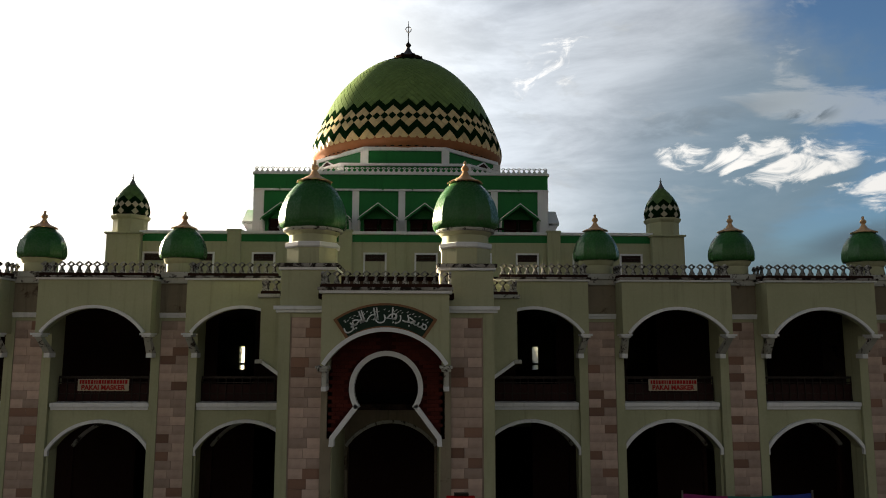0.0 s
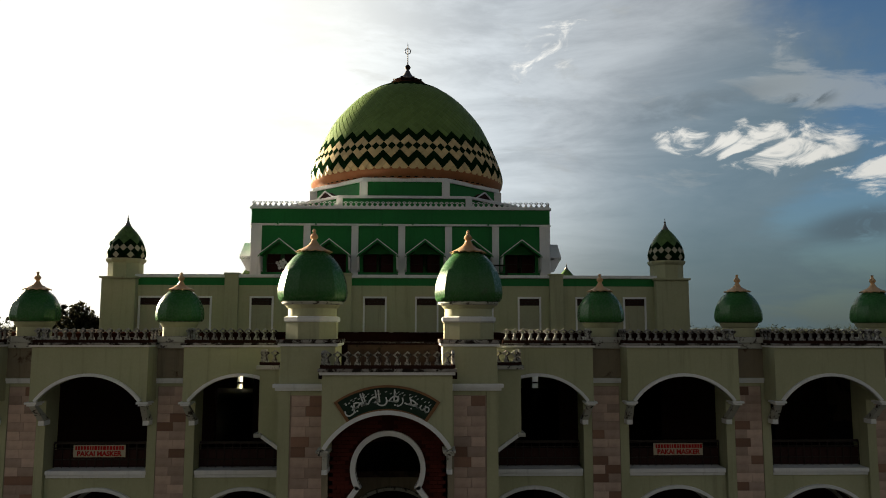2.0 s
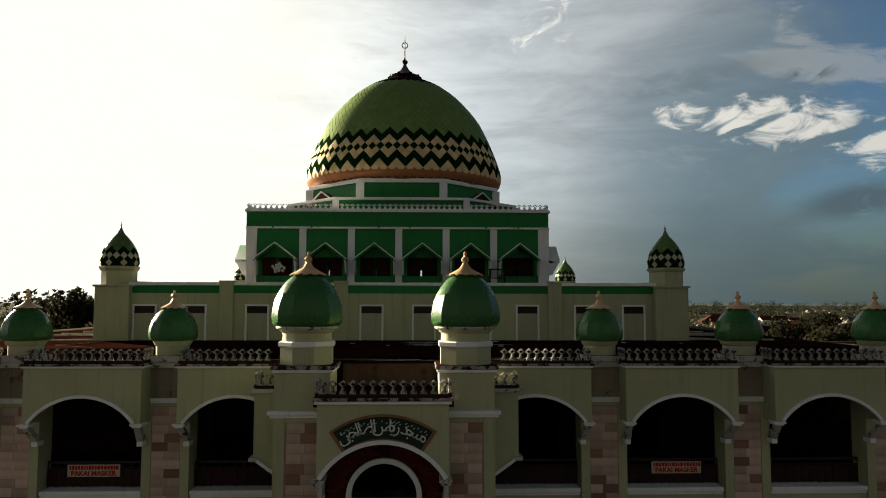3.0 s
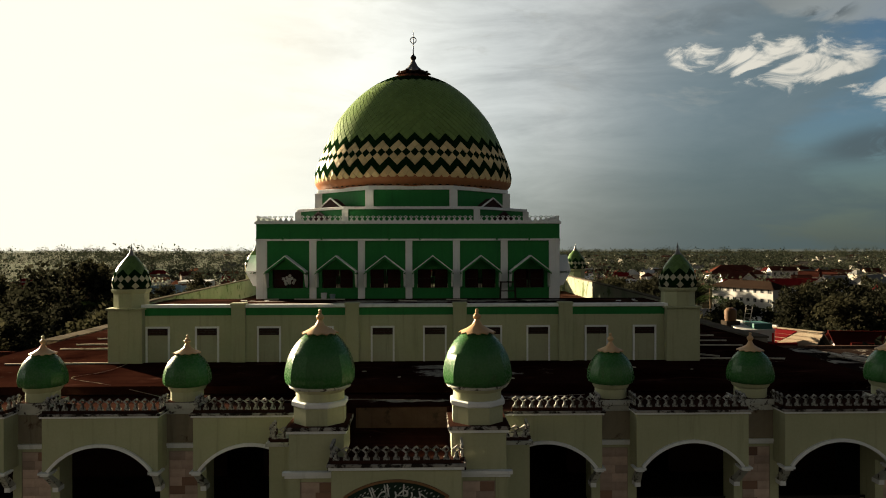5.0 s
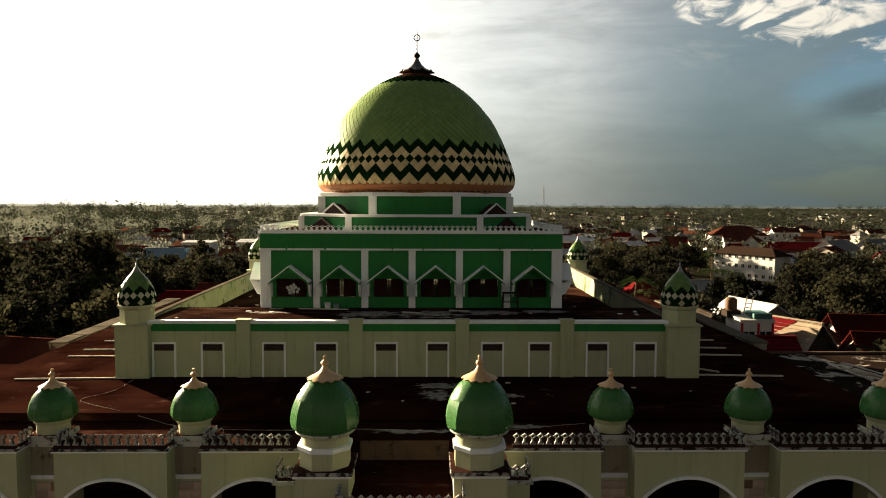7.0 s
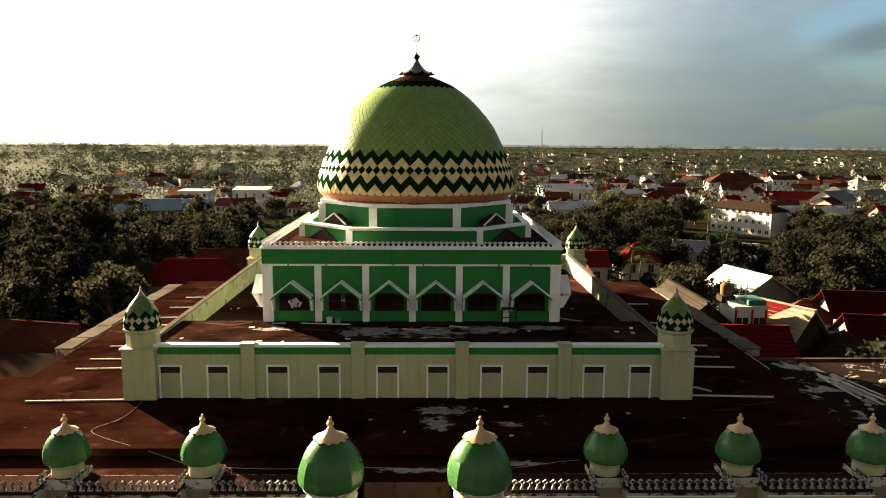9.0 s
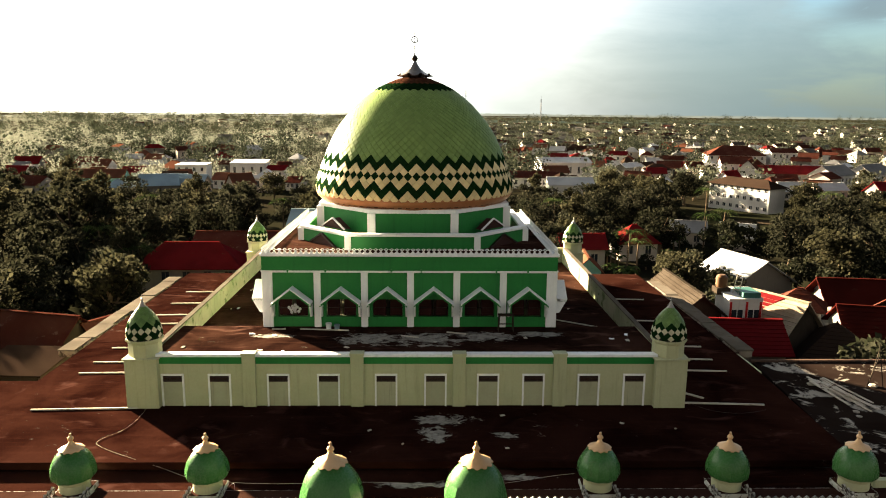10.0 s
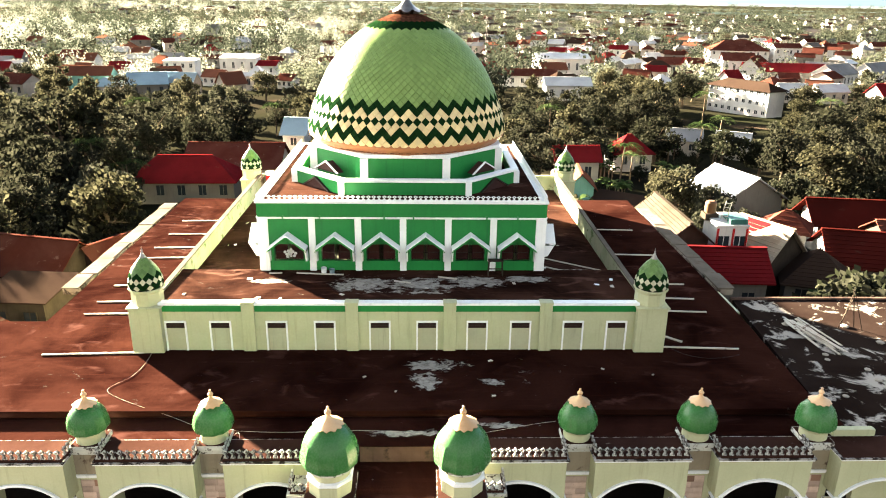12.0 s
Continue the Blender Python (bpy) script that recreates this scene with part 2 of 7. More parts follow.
def roof_paint(name, base, dark, patches):
    """Weathered red roof coating with worn pale patches at given places: (x, y, rx, ry)."""
    m = bpy.data.materials.new(name)
    m.use_nodes = True
    t = m.node_tree
    t.nodes.clear()
    pos = nd(t, "ShaderNodeTexCoord").outputs["Object"]
    broad = noise_fac(t, pos, 0.22, 6, 0.6, 0.7)
    long = noise_fac(t, vcalc(t, "MULTIPLY", pos, (0.25, 2.4, 1.0)).outputs[0], 1.3, 6, 0.62)
    fine = noise_fac(t, pos, 7.0, 6, 0.6)
    c = mixc(t, span(t, broad, 0.35, 0.65), base, dark)
    c = mixc(t, calc(t, "MULTIPLY", span(t, long, 0.50, 0.74), 0.35), c, tuple(x * 1.5 for x in base))
    c = mixc(t, calc(t, "MULTIPLY", fine, 0.4), c, tuple(x * 0.4 for x in base))
    blot = noise_fac(t, vcalc(t, "MULTIPLY", pos, (0.55, 1.0, 1.0)).outputs[0], 0.8, 5, 0.55, 0.9)
    c = mixc(t, span(t, blot, 0.56, 0.72, 0.0, 0.5), c, tuple(x * 2.4 + 0.009 for x in base))
    worn = noise_fac(t, vcalc(t, "MULTIPLY", pos, (0.7, 1.3, 1.0)).outputs[0], 1.5, 8, 0.68, 1.0)
    mask = span(t, worn, 0.66, 0.72, 0.0, 0.35)
    for x, y, rx, ry in patches:
        off = vcalc(t, "MULTIPLY", vcalc(t, "SUBTRACT", pos, (x, y, 0)).outputs[0], (1 / rx, 1 / ry, 0)).outputs[0]
        d = vcalc(t, "LENGTH", off, (0, 0, 0)).outputs["Value"]
        mask = calc(t, "MAXIMUM", mask, span(t, calc(t, "ADD", calc(t, "MULTIPLY", worn, 1.6), calc(t, "MULTIPLY", d, -0.55)), 0.42, 0.55))
    c = mixc(t, calc(t, "MULTIPLY", mask, span(t, noise_fac(t, pos, 2.6, 6, 0.7, 0.8), 0.34, 0.6, 0.35, 1.0)), c, (0.28, 0.26, 0.23))
    b = nd(t, "ShaderNodeBsdfPrincipled")
    lk(t, c, b.inputs["Base Color"])
    lk(t, span(t, broad, 0.3, 0.7, 0.8, 1.0), b.inputs["Roughness"])
    b.inputs["Specular IOR Level"].default_value = 0.0
    bp = nd(t, "ShaderNodeBump")
    bp.inputs["Strength"].default_value, bp.inputs["Distance"].default_value = 0.3, 0.04
    lk(t, fine, bp.inputs["Height"])
    lk(t, bp.outputs[0], b.inputs["Normal"])
    lk(t, b.outputs[0], nd(t, "ShaderNodeOutputMaterial").inputs[0])
    return m


CREAM = surface("cream_paint", (0.45, 0.455, 0.288), (0.395, 0.405, 0.252), 0.75, 1.2, streak=0.30, bump=0.08)
WHITE = surface("white_paint", (0.84, 0.85, 0.85), (0.74, 0.76, 0.76), 0.6, 2.0, streak=0.25, bump=0.06)
MOULDY = surface("mouldy_white", (0.52, 0.52, 0.47), (0.36, 0.36, 0.31), 0.8, 2.0, stain=((0.06, 0.048, 0.04), 0.53, 4.5), bump=0.2)
PICKET = surface("picket_white", (0.44, 0.44, 0.41), (0.22, 0.21, 0.19), 0.8, 3.0, stain=((0.03, 0.024, 0.02), 0.45, 4.0), bump=0.2, vary=0.35)
GREEN = surface("green_paint", (0.011, 0.185, 0.042), (0.009, 0.155, 0.036), 0.5, 1.0, streak=0.25, bump=0.05)
DOME_GREEN = surface("green_dome_paint", (0.033, 0.122, 0.034), (0.048, 0.152, 0.050), 0.27, 1.6, stain=((0.05, 0.11, 0.042), 0.60, 1.3), streak=0.4, bump=0.04, spec=0.2)
GOLD = surface("gold_paint", (0.66, 0.43, 0.24), (0.52, 0.31, 0.15), 0.45, 3.0, metal=0.1, bump=0.05)
TILE_GREEN = surface("green_tile", (0.212, 0.316, 0.104), (0.175, 0.270, 0.088), 0.45, 2.0, vary=0.10, bump=0.03, spec=0.05)
TILE_GREEN_L = surface("green_tile_field", (0.212, 0.316, 0.104), (0.175, 0.270, 0.088), 0.45, 2.0, island=0.12, bump=0.03, spec=0.05)
TILE_DARK = surface("dark_green_tile", (0.005, 0.019, 0.006), (0.007, 0.025, 0.008), 0.6, 2.0, vary=0.2, bump=0.03, spec=0.0)
TILE_CREAM = surface("cream_tile", (0.80, 0.63, 0.35), (0.70, 0.54, 0.28), 0.4, 2.0, vary=0.16, bump=0.03, spec=0.08)
TILE_BROWN = surface("brown_tile", (0.46, 0.19, 0.085), (0.36, 0.14, 0.06), 0.4, 2.0, island=0.2, bump=0.05)
TURRET_WHITE = surface("white_tile", (0.52, 0.49, 0.36), (0.45, 0.42, 0.3), 0.4, 2.0, island=0.15, bump=0.03)
TURRET_GREEN = surface("turret_green_tile", (0.125, 0.215, 0.068), (0.095, 0.17, 0.052), 0.35, 2.0, island=0.25, bump=0.03)
GROUT = surface("grout", (0.010, 0.015, 0.006), None, 0.9, 3.0)
METAL = surface("dull_metal", (0.26, 0.245, 0.23), (0.17, 0.15, 0.14), 0.4, 4.0, metal=0.7, bump=0.1)
DARKMETAL = surface("dark_metal", (0.03, 0.022, 0.018), None, 0.5, 4.0, metal=0.3)
STONE = surface("stone_cladding", (0.60, 0.45, 0.37), (0.44, 0.32, 0.26), 0.65, 5.0, vary=0.32, bump=0.25)
REDSTONE = surface("red_stone_cladding", (0.30, 0.17, 0.12), (0.24, 0.14, 0.10), 0.65, 2.5, vary=0.3, bump=0.25)
JOINT = surface("stone_joint", (0.44, 0.33, 0.27), None, 0.9, 3.0)
DARKJOINT = surface("dark_red_joint", (0.05, 0.014, 0.011), None, 0.9, 3.0, spec=0.0)
BRICKRED = surface("dark_red_tile", (0.095, 0.020, 0.014), (0.065, 0.014, 0.010), 0.6, 2.0, vary=0.2, bump=0.08, spec=0.05)
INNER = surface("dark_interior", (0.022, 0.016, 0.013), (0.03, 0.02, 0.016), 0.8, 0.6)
INNERRED_SHADE = surface("interior_red_and_shade", (0.035, 0.011, 0.009), None, 0.7, 1.0)
CURTAIN = surface("dark_red_curtain", (0.035, 0.007, 0.006), (0.02, 0.005, 0.005), 0.85, 2.0, bump=0.3)
CONCRETE = surface("weathered_concrete", (0.34, 0.31, 0.26), (0.24, 0.2, 0.16), 0.85, 1.0, stain=((0.07, 0.055, 0.045), 0.56, 0.8), bump=0.3, spec=0.0)
COPING = surface("weathered_coping", (0.125, 0.108, 0.088), (0.08, 0.068, 0.055), 0.85, 1.0, stain=((0.09, 0.07, 0.055), 0.56, 1.6), bump=0.2, spec=0.0)
# slightly brown paint, darkened further by recess shade put into the colour
TAUPE_SHADE = surface("taupe_and_shade", (0.31, 0.265, 0.19), (0.23, 0.19, 0.138), 0.8, 1.2, stain=((0.10, 0.07, 0.05), 0.58, 1.2), streak=0.5, bump=0.1, spec=0.0)
# wall cream made darker: the shade of the window recess is in the colour
RECESS_CREAM = surface("recess_shaded_cream", (0.41, 0.41, 0.28), (0.35, 0.35, 0.235), 0.75, 1.2, streak=0.4, bump=0.08)
RUST_TILE = surface("rust_brown_tile", (0.085, 0.034, 0.020), (0.05, 0.02, 0.013), 0.7, 2.0, island=0.4, bump=0.05, spec=0.0)
STAINED = surface("stained_coping", (0.26, 0.23, 0.19), (0.12, 0.09, 0.075), 0.9, 1.0, stain=((0.03, 0.022, 0.018), 0.5, 1.3), bump=0.3, spec=0.0)
DIRTY = surface("stained_concrete", (0.10, 0.065, 0.05), (0.05, 0.03, 0.025), 0.85, 1.0, stain=((0.03, 0.022, 0.02), 0.52, 1.2), streak=0.6, bump=0.3, spec=0.0)
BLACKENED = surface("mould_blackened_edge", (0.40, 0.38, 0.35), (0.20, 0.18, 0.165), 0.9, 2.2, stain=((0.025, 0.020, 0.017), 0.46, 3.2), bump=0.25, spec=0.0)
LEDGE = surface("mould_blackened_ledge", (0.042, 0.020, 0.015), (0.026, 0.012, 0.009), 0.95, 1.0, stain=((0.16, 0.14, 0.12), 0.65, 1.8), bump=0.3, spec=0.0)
MOSSY = surface("mossy_wall", (0.30, 0.29, 0.225), (0.20, 0.225, 0.15), 0.85, 0.9, stain=((0.09, 0.115, 0.06), 0.54, 0.9), streak=0.5, bump=0.25, spec=0.0)
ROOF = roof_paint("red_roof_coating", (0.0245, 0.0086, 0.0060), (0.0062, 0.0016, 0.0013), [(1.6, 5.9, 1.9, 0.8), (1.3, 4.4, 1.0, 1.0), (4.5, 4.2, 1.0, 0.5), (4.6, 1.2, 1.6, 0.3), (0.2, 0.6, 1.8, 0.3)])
TERRACE = roof_paint("terrace_coating", (0.0430, 0.0195, 0.0134), (0.0070, 0.0028, 0.0023), [(-2.0, 10.1, 2.4, 1.4), (1.0, 10.0, 2.8, 1.5), (4.0, 10.5, 2.6, 1.1), (6.8, 10.9, 1.8, 0.7), (-7.0, 10.6, 1.4, 0.5), (9.6, 14.6, 2.0, 0.5)])
ANNEX = surface("annex_roof", (0.020, 0.0135, 0.011), (0.010, 0.006, 0.005), 0.9, 0.5, stain=((0.30, 0.27, 0.235), 0.54, 0.75), bump=0.3, spec=0.0)
BEAM = surface("pale_beam", (0.52, 0.47, 0.40), (0.4, 0.35, 0.28), 0.8, 2.0, stain=((0.1, 0.06, 0.045), 0.6, 1.5), bump=0.2, spec=0.0)
RED = surface("red_paint", (0.45, 0.012, 0.012), None, 0.5, 3.0)
BANNER = surface("cream_banner", (0.55, 0.50, 0.38), (0.45, 0.4, 0.3), 0.8, 4.0)
PLAQUE = surface("dark_green_plaque", (0.008, 0.03, 0.018), None, 0.4, 3.0)
COPPER = surface("copper_border", (0.26, 0.13, 0.06), None, 0.5, 4.0)
SILVER = surface("silver_letters", (0.72, 0.76, 0.76), None, 0.45, 4.0, metal=0.2)
PLASTER = surface("house_plaster", (0.40, 0.35, 0.30), (0.3, 0.27, 0.23), 0.85, 0.6, streak=0.3, vary=0.18, spec=0.0)
PLASTER_W = surface("white_house_plaster", (0.52, 0.51, 0.48), (0.42, 0.41, 0.39), 0.85, 0.6, streak=0.3, spec=0.0)
PLASTER_G = surface("grey_house_plaster", (0.15, 0.14, 0.125), None, 0.85, 0.6, streak=0.3, spec=0.0)
PLASTER_T = surface("teal_house_plaster", (0.16, 0.36, 0.34), None, 0.85, 0.6, streak=0.3, spec=0.0)
TIN_RED = surface("red_tin", (0.115, 0.009, 0.011), (0.08, 0.007, 0.008), 0.5, 0.8, streak=0.2, vary=0.15, stain=((0.10, 0.03, 0.02), 0.62, 0.7), spec=0.0)
TIN_RUST = surface("rusty_tin", (0.050, 0.014, 0.010), (0.075, 0.028, 0.020), 0.65, 0.8, stain=((0.10, 0.062, 0.050), 0.6, 0.8), vary=0.2, spec=0.0)
TIN_GREY = surface("grey_tin", (0.22, 0.22, 0.22), (0.15, 0.15, 0.15), 0.5, 0.6, stain=((0.2, 0.12, 0.08), 0.62, 0.5), vary=0.2, spec=0.0)
TIN_WHITE = surface("bare_tin", (0.45, 0.45, 0.44), (0.33, 0.33, 0.33), 0.45, 0.6, vary=0.12)
TIN_BLUE = surface("blue_tin", (0.22, 0.31, 0.36), (0.17, 0.24, 0.28), 0.5, 0.6, vary=0.2)
TIN_DEEP = surface("deep_red_tin", (0.042, 0.0065, 0.005), (0.028, 0.005, 0.004), 0.7, 0.8, stain=((0.04, 0.02, 0.015), 0.62, 0.8), vary=0.2, spec=0.0)
TIN_BROWN = surface("brown_roof", (0.026, 0.0165, 0.0125), (0.034, 0.022, 0.016), 0.8, 0.8, vary=0.25, spec=0.0)
TIN_ORANGE = surface("orange_tile_roof", (0.13, 0.050, 0.031), (0.10, 0.040, 0.025), 0.8, 0.8, vary=0.2, spec=0.0)
TILE_PALE = surface("pale_roof_tile", (0.30, 0.25, 0.185), (0.22, 0.16, 0.115), 0.85, 1.5, island=0.35, spec=0.0)
WOOD = surface("weathered_wood", (0.042, 0.034, 0.027), (0.026, 0.020, 0.0155), 0.85, 1.2, streak=0.4, island=0.25, spec=0.0)
WINDOW = surface("dark_window_glass", (0.02, 0.025, 0.03), None, 0.15, 2.0, bump=0.0)
BARK = surface("bark", (0.11, 0.08, 0.055), None, 0.9, 3.0, bump=0.5, spec=0.0)
ORANGE_TANK = surface("orange_tank", (0.12, 0.06, 0.028), None, 0.5, 3.0)
TEAL = surface("teal_roof", (0.035, 0.13, 0.11), None, 0.5, 2.0)
LEAF_A = leafy("leaves_dark", [(0.0, (0.0046, 0.0055, 0.0031)), (0.5, (0.0121, 0.0127, 0.0081)), (1.0, (0.0264, 0.0259, 0.0182))], 0.4)
LEAF_B = leafy("leaves_light", [(0.0, (0.0061, 0.0076, 0.0040)), (0.5, (0.0167, 0.0182, 0.0116)), (1.0, (0.0365, 0.0365, 0.0264))], 0.4)
LEAF_C = leafy("leaves_warm", [(0.0, (0.0071, 0.0071, 0.0035)), (0.5, (0.0202, 0.0198, 0.0112)), (1.0, (0.0431, 0.0406, 0.0253))], 0.45)
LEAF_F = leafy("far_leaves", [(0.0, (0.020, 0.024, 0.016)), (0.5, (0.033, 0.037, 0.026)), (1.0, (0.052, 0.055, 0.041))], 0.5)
# western scrub: the haze towards the sun is put into these pale colours
LEAF_W = leafy("hazed_scrub_leaves", [(0.0, (0.058, 0.064, 0.050)), (0.5, (0.076, 0.081, 0.066)), (1.0, (0.096, 0.098, 0.082))], 0.62)
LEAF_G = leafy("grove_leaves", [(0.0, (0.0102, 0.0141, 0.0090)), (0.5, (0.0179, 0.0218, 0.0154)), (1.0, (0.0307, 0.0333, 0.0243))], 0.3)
# ridge crowns paler than the near trees: distance haze mixed into the leaf colour
LEAF_R = leafy("hazed_ridge_leaves", [(0.0, (0.084, 0.094, 0.076)), (0.5, (0.098, 0.106, 0.088)), (1.0, (0.112, 0.118, 0.100))], 0.62)
LEAF_P = leafy("palm_leaves", [(0.0, (0.0120, 0.0240, 0.0080)), (0.6, (0.0360, 0.0560, 0.0192)), (1.0, (0.1040, 0.1120, 0.0560))], 0.3)
PLASTER_F = surface("far_plaster", (0.36, 0.34, 0.30), (0.28, 0.26, 0.23), 0.9, 0.4, island=0.5, spec=0.0)
ROOF_MIX = leafy("mixed_far_roofs", [(0.0, (0.05, 0.008, 0.007)), (0.25, (0.035, 0.014, 0.010)), (0.5, (0.05, 0.04, 0.035)), (0.75, (0.13, 0.125, 0.12)), (1.0, (0.24, 0.235, 0.23))], 0.0)
# pane added to pass the sun, so that the rear slits show bright
SLIT_PANE = bpy.data.materials.new("added_translucent_pane")
SLIT_PANE.use_nodes = True
SLIT_PANE.node_tree.nodes.clear()
pane_bsdf = nd(SLIT_PANE.node_tree, "ShaderNodeBsdfTranslucent")
pane_bsdf.inputs[0].default_value = (0.85, 0.85, 0.82, 1)
lk(SLIT_PANE.node_tree, pane_bsdf.outputs[0], nd(SLIT_PANE.node_tree, "ShaderNodeOutputMaterial").inputs[0])
GROUND = surface("overgrown_ground", (0.010, 0.011, 0.006), (0.017, 0.014, 0.010), 0.95, 0.03, stain=((0.045, 0.032, 0.022), 0.6, 0.02), bump=0.4, spec=0.0)
PAVE = surface("forecourt_paving", (0.16, 0.15, 0.14), (0.11, 0.10, 0.09), 0.85, 1.0)

# ---- mesh helpers ----


class Geo:
    """Corners and faces of one part."""

    def __init__(self):
        self.v, self.f = [], []

    def add(self, verts, faces):
        n = len(self.v)
        self.v += [tuple(p) for p in verts]
        self.f += [tuple(i + n for i in q) for q in faces]
        return self

    def box(self, x0, x1, y0, y1, z0, z1):
        return self.add([(x, y, z) for z in (z0, z1) for y in (y0, y1) for x in (x0, x1)],
                        [(0, 2, 3, 1), (4, 5, 7, 6), (0, 1, 5, 4), (2, 6, 7, 3), (0, 4, 6, 2), (1, 3, 7, 5)])

    def beam(self, a, b, w, h):
        """A square bar from a to b."""
        a, b = Vector(a), Vector(b)
        d = (b - a).normalized()
        s = d.cross(Vector((0, 0, 1)))
        s = Vector((1, 0, 0)) if s.length < 1e-3 else s.normalized()
        u = s.cross(d)
        c = [(-s * w - u * h) / 2, (s * w - u * h) / 2, (s * w + u * h) / 2, (-s * w + u * h) / 2]
        return self.add([a + q for q in c] + [b + q for q in c],
                        [(3, 2, 1, 0), (4, 5, 6, 7), (0, 1, 5, 4), (1, 2, 6, 5), (2, 3, 7, 6), (3, 0, 4, 7)])

    def prism(self, poly, y0, y1):
        """A convex outline in x and z, from y0 to y1."""
        n = len(poly)
        return self.add([(x, y0, z) for x, z in poly] + [(x, y1, z) for x, z in poly],
                        [tuple(range(n)), tuple(range(2 * n - 1, n - 1, -1))] + [(i, i + n, (i + 1) % n + n, (i + 1) % n) for i in range(n)])

    def slab(self, poly, z0, z1):
        """A convex outline in x and y, from z0 to z1."""
        n = len(poly)
        return self.add([(x, y, z0) for x, y in poly] + [(x, y, z1) for x, y in poly],
                        [tuple(range(n - 1, -1, -1)), tuple(range(n, 2 * n))] + [(i, (i + 1) % n, (i + 1) % n + n, i + n) for i in range(n)])

    def ribbon(self, pts, w, y0, y1, closed=False):
        """A flat band of width w on the left of a line in x and z, from y0 to y1."""
        n = len(pts)
        out = []
        for i, p in enumerate(pts):
            a = Vector(pts[max(i - 1, 0)])
            b = Vector(pts[min(i + 1, n - 1)])
            d = (b - a).normalized()
            out.append((p[0] - d.y * w, p[1] + d.x * w))
        v, f = [], []
        for p, q in zip(pts, out):
            v += [(p[0], y0, p[1]), (q[0], y0, q[1]), (q[0], y1, q[1]), (p[0], y1, p[1])]
        for i in range(n - 1):
            k = 4 * i
            f += [(k + j, k + (j + 1) % 4, k + 4 + (j + 1) % 4, k + 4 + j) for j in range(4)]
        f += [(0, 1, 2, 3), (4 * n - 1, 4 * n - 2, 4 * n - 3, 4 * n - 4)]
        return self.add(v, f)

    def lathe(self, prof, n=32, cx=0.0, cy=0.0, turn=0.0, wave=None):
        """Turn a profile of (radius, z) round an upright axis. wave: (petals, depth by ring)."""
        v, f = [], []
        for j, (r, z) in enumerate(prof):
            for i in range(n):
                a = turn + math.tau * i / n
                k = r if wave is None else r * (1 + wave[1][j] * math.cos(wave[0] * a))
                dz = 0 if wave is None else -wave[1][j] * 0.5 * r * math.cos(wave[0] * a)
                v.append((cx + k * math.cos(a), cy + k * math.sin(a), z + dz))
        for j in range(len(prof) - 1):
            for i in range(n):
                a, b = j * n + i, j * n + (i + 1) % n
                f.append((a, b, b + n, a + n))
        f += [tuple(range(n - 1, -1, -1)), tuple(range((len(prof) - 1) * n, len(prof) * n))]
        return self.add(v, f)

    def arch_panel(self, x0, x1, ztop, zbot, cx, half, spring, apex, y0, y1, n=24):
        """A wall with an arched opening cut up into it from below."""
        rise = apex - spring
        rad = (half * half + rise * rise) / (2 * rise)
        xs = [x0] + [cx - half + 2 * half * i / n for i in range(n + 1)] + [x1]

        def low(x):
            return math.sqrt(max(rad * rad - (x - cx) ** 2, 0)) + apex - rad
        cols = [(x0, zbot), (cx - half, zbot)] + [(x, low(x)) for x in xs[1:-1]] + [(cx + half, zbot), (x1, zbot)]
        v, f = [], []
        for x, z in cols:
            v += [(x, y0, z), (x, y0, ztop), (x, y1, ztop), (x, y1, z)]
        for i in range(len(cols) - 1):
            k = 4 * i
            f += [(k, k + 4, k + 5, k + 1), (k + 3, k + 2, k + 6, k + 7), (k + 1, k + 5, k + 6, k + 2), (k, k + 3, k + 7, k + 4)]
        e = 4 * (len(cols) - 1)
        f += [(0, 1, 2, 3), (e, e + 3, e + 2, e + 1)]
        return self.add(v, f)


def rounded(prof, steps=5):
    """A profile of (radius, z) drawn as a smooth curve through its points."""
    out = []
    for i in range(len(prof) - 1):
        a, b, c, d = prof[max(i - 1, 0)], prof[i], prof[i + 1], prof[min(i + 2, len(prof) - 1)]
        for k in range(steps):
            u = k / steps
            out.append(tuple(0.5 * (2 * b[j] + (c[j] - a[j]) * u + (2 * a[j] - 5 * b[j] + 4 * c[j] - d[j]) * u * u + (3 * b[j] - a[j] - 3 * c[j] + d[j]) * u ** 3) for j in (0, 1)))
    out.append(prof[-1])
    return out


def gored(prof, cx, cy, n=12):
    """A dome of flat gores from a profile, rounded finely upwards."""
    return Geo().lathe([(r * 1.015, z) for r, z in rounded(prof, 3)], n, cx, cy, math.pi / n)


def arc(cx, half, spring, apex, n=24, flip=False):
    rise = apex - spring
    rad = (half * half + rise * rise) / (2 * rise)
    a = math.asin(min(half / rad, 1))
    pts = [(cx + rad * math.sin(-a + 2 * a * i / n), apex - rad + rad * math.cos(-a + 2 * a * i / n)) for i in range(n + 1)]
    return pts[::-1] if flip else pts


def mesh_of(name, geo, mat, smooth=False, tidy=True):
    me = bpy.data.meshes.new(name)
    me.from_pydata(geo.v, [], geo.f)
    if tidy and len(geo.f) < 6000:
        bm = bmesh.new()
        bm.from_mesh(me)
        bmesh.ops.recalc_face_normals(bm, faces=bm.faces)
        bm.to_mesh(me)
        bm.free()
    me.materials.append(mat)
    if smooth:
        me.polygons.foreach_set("use_smooth", [True] * len(me.polygons))
        me.set_sharp_from_angle(angle=radians(smooth if smooth > 1 else 40))
    return me


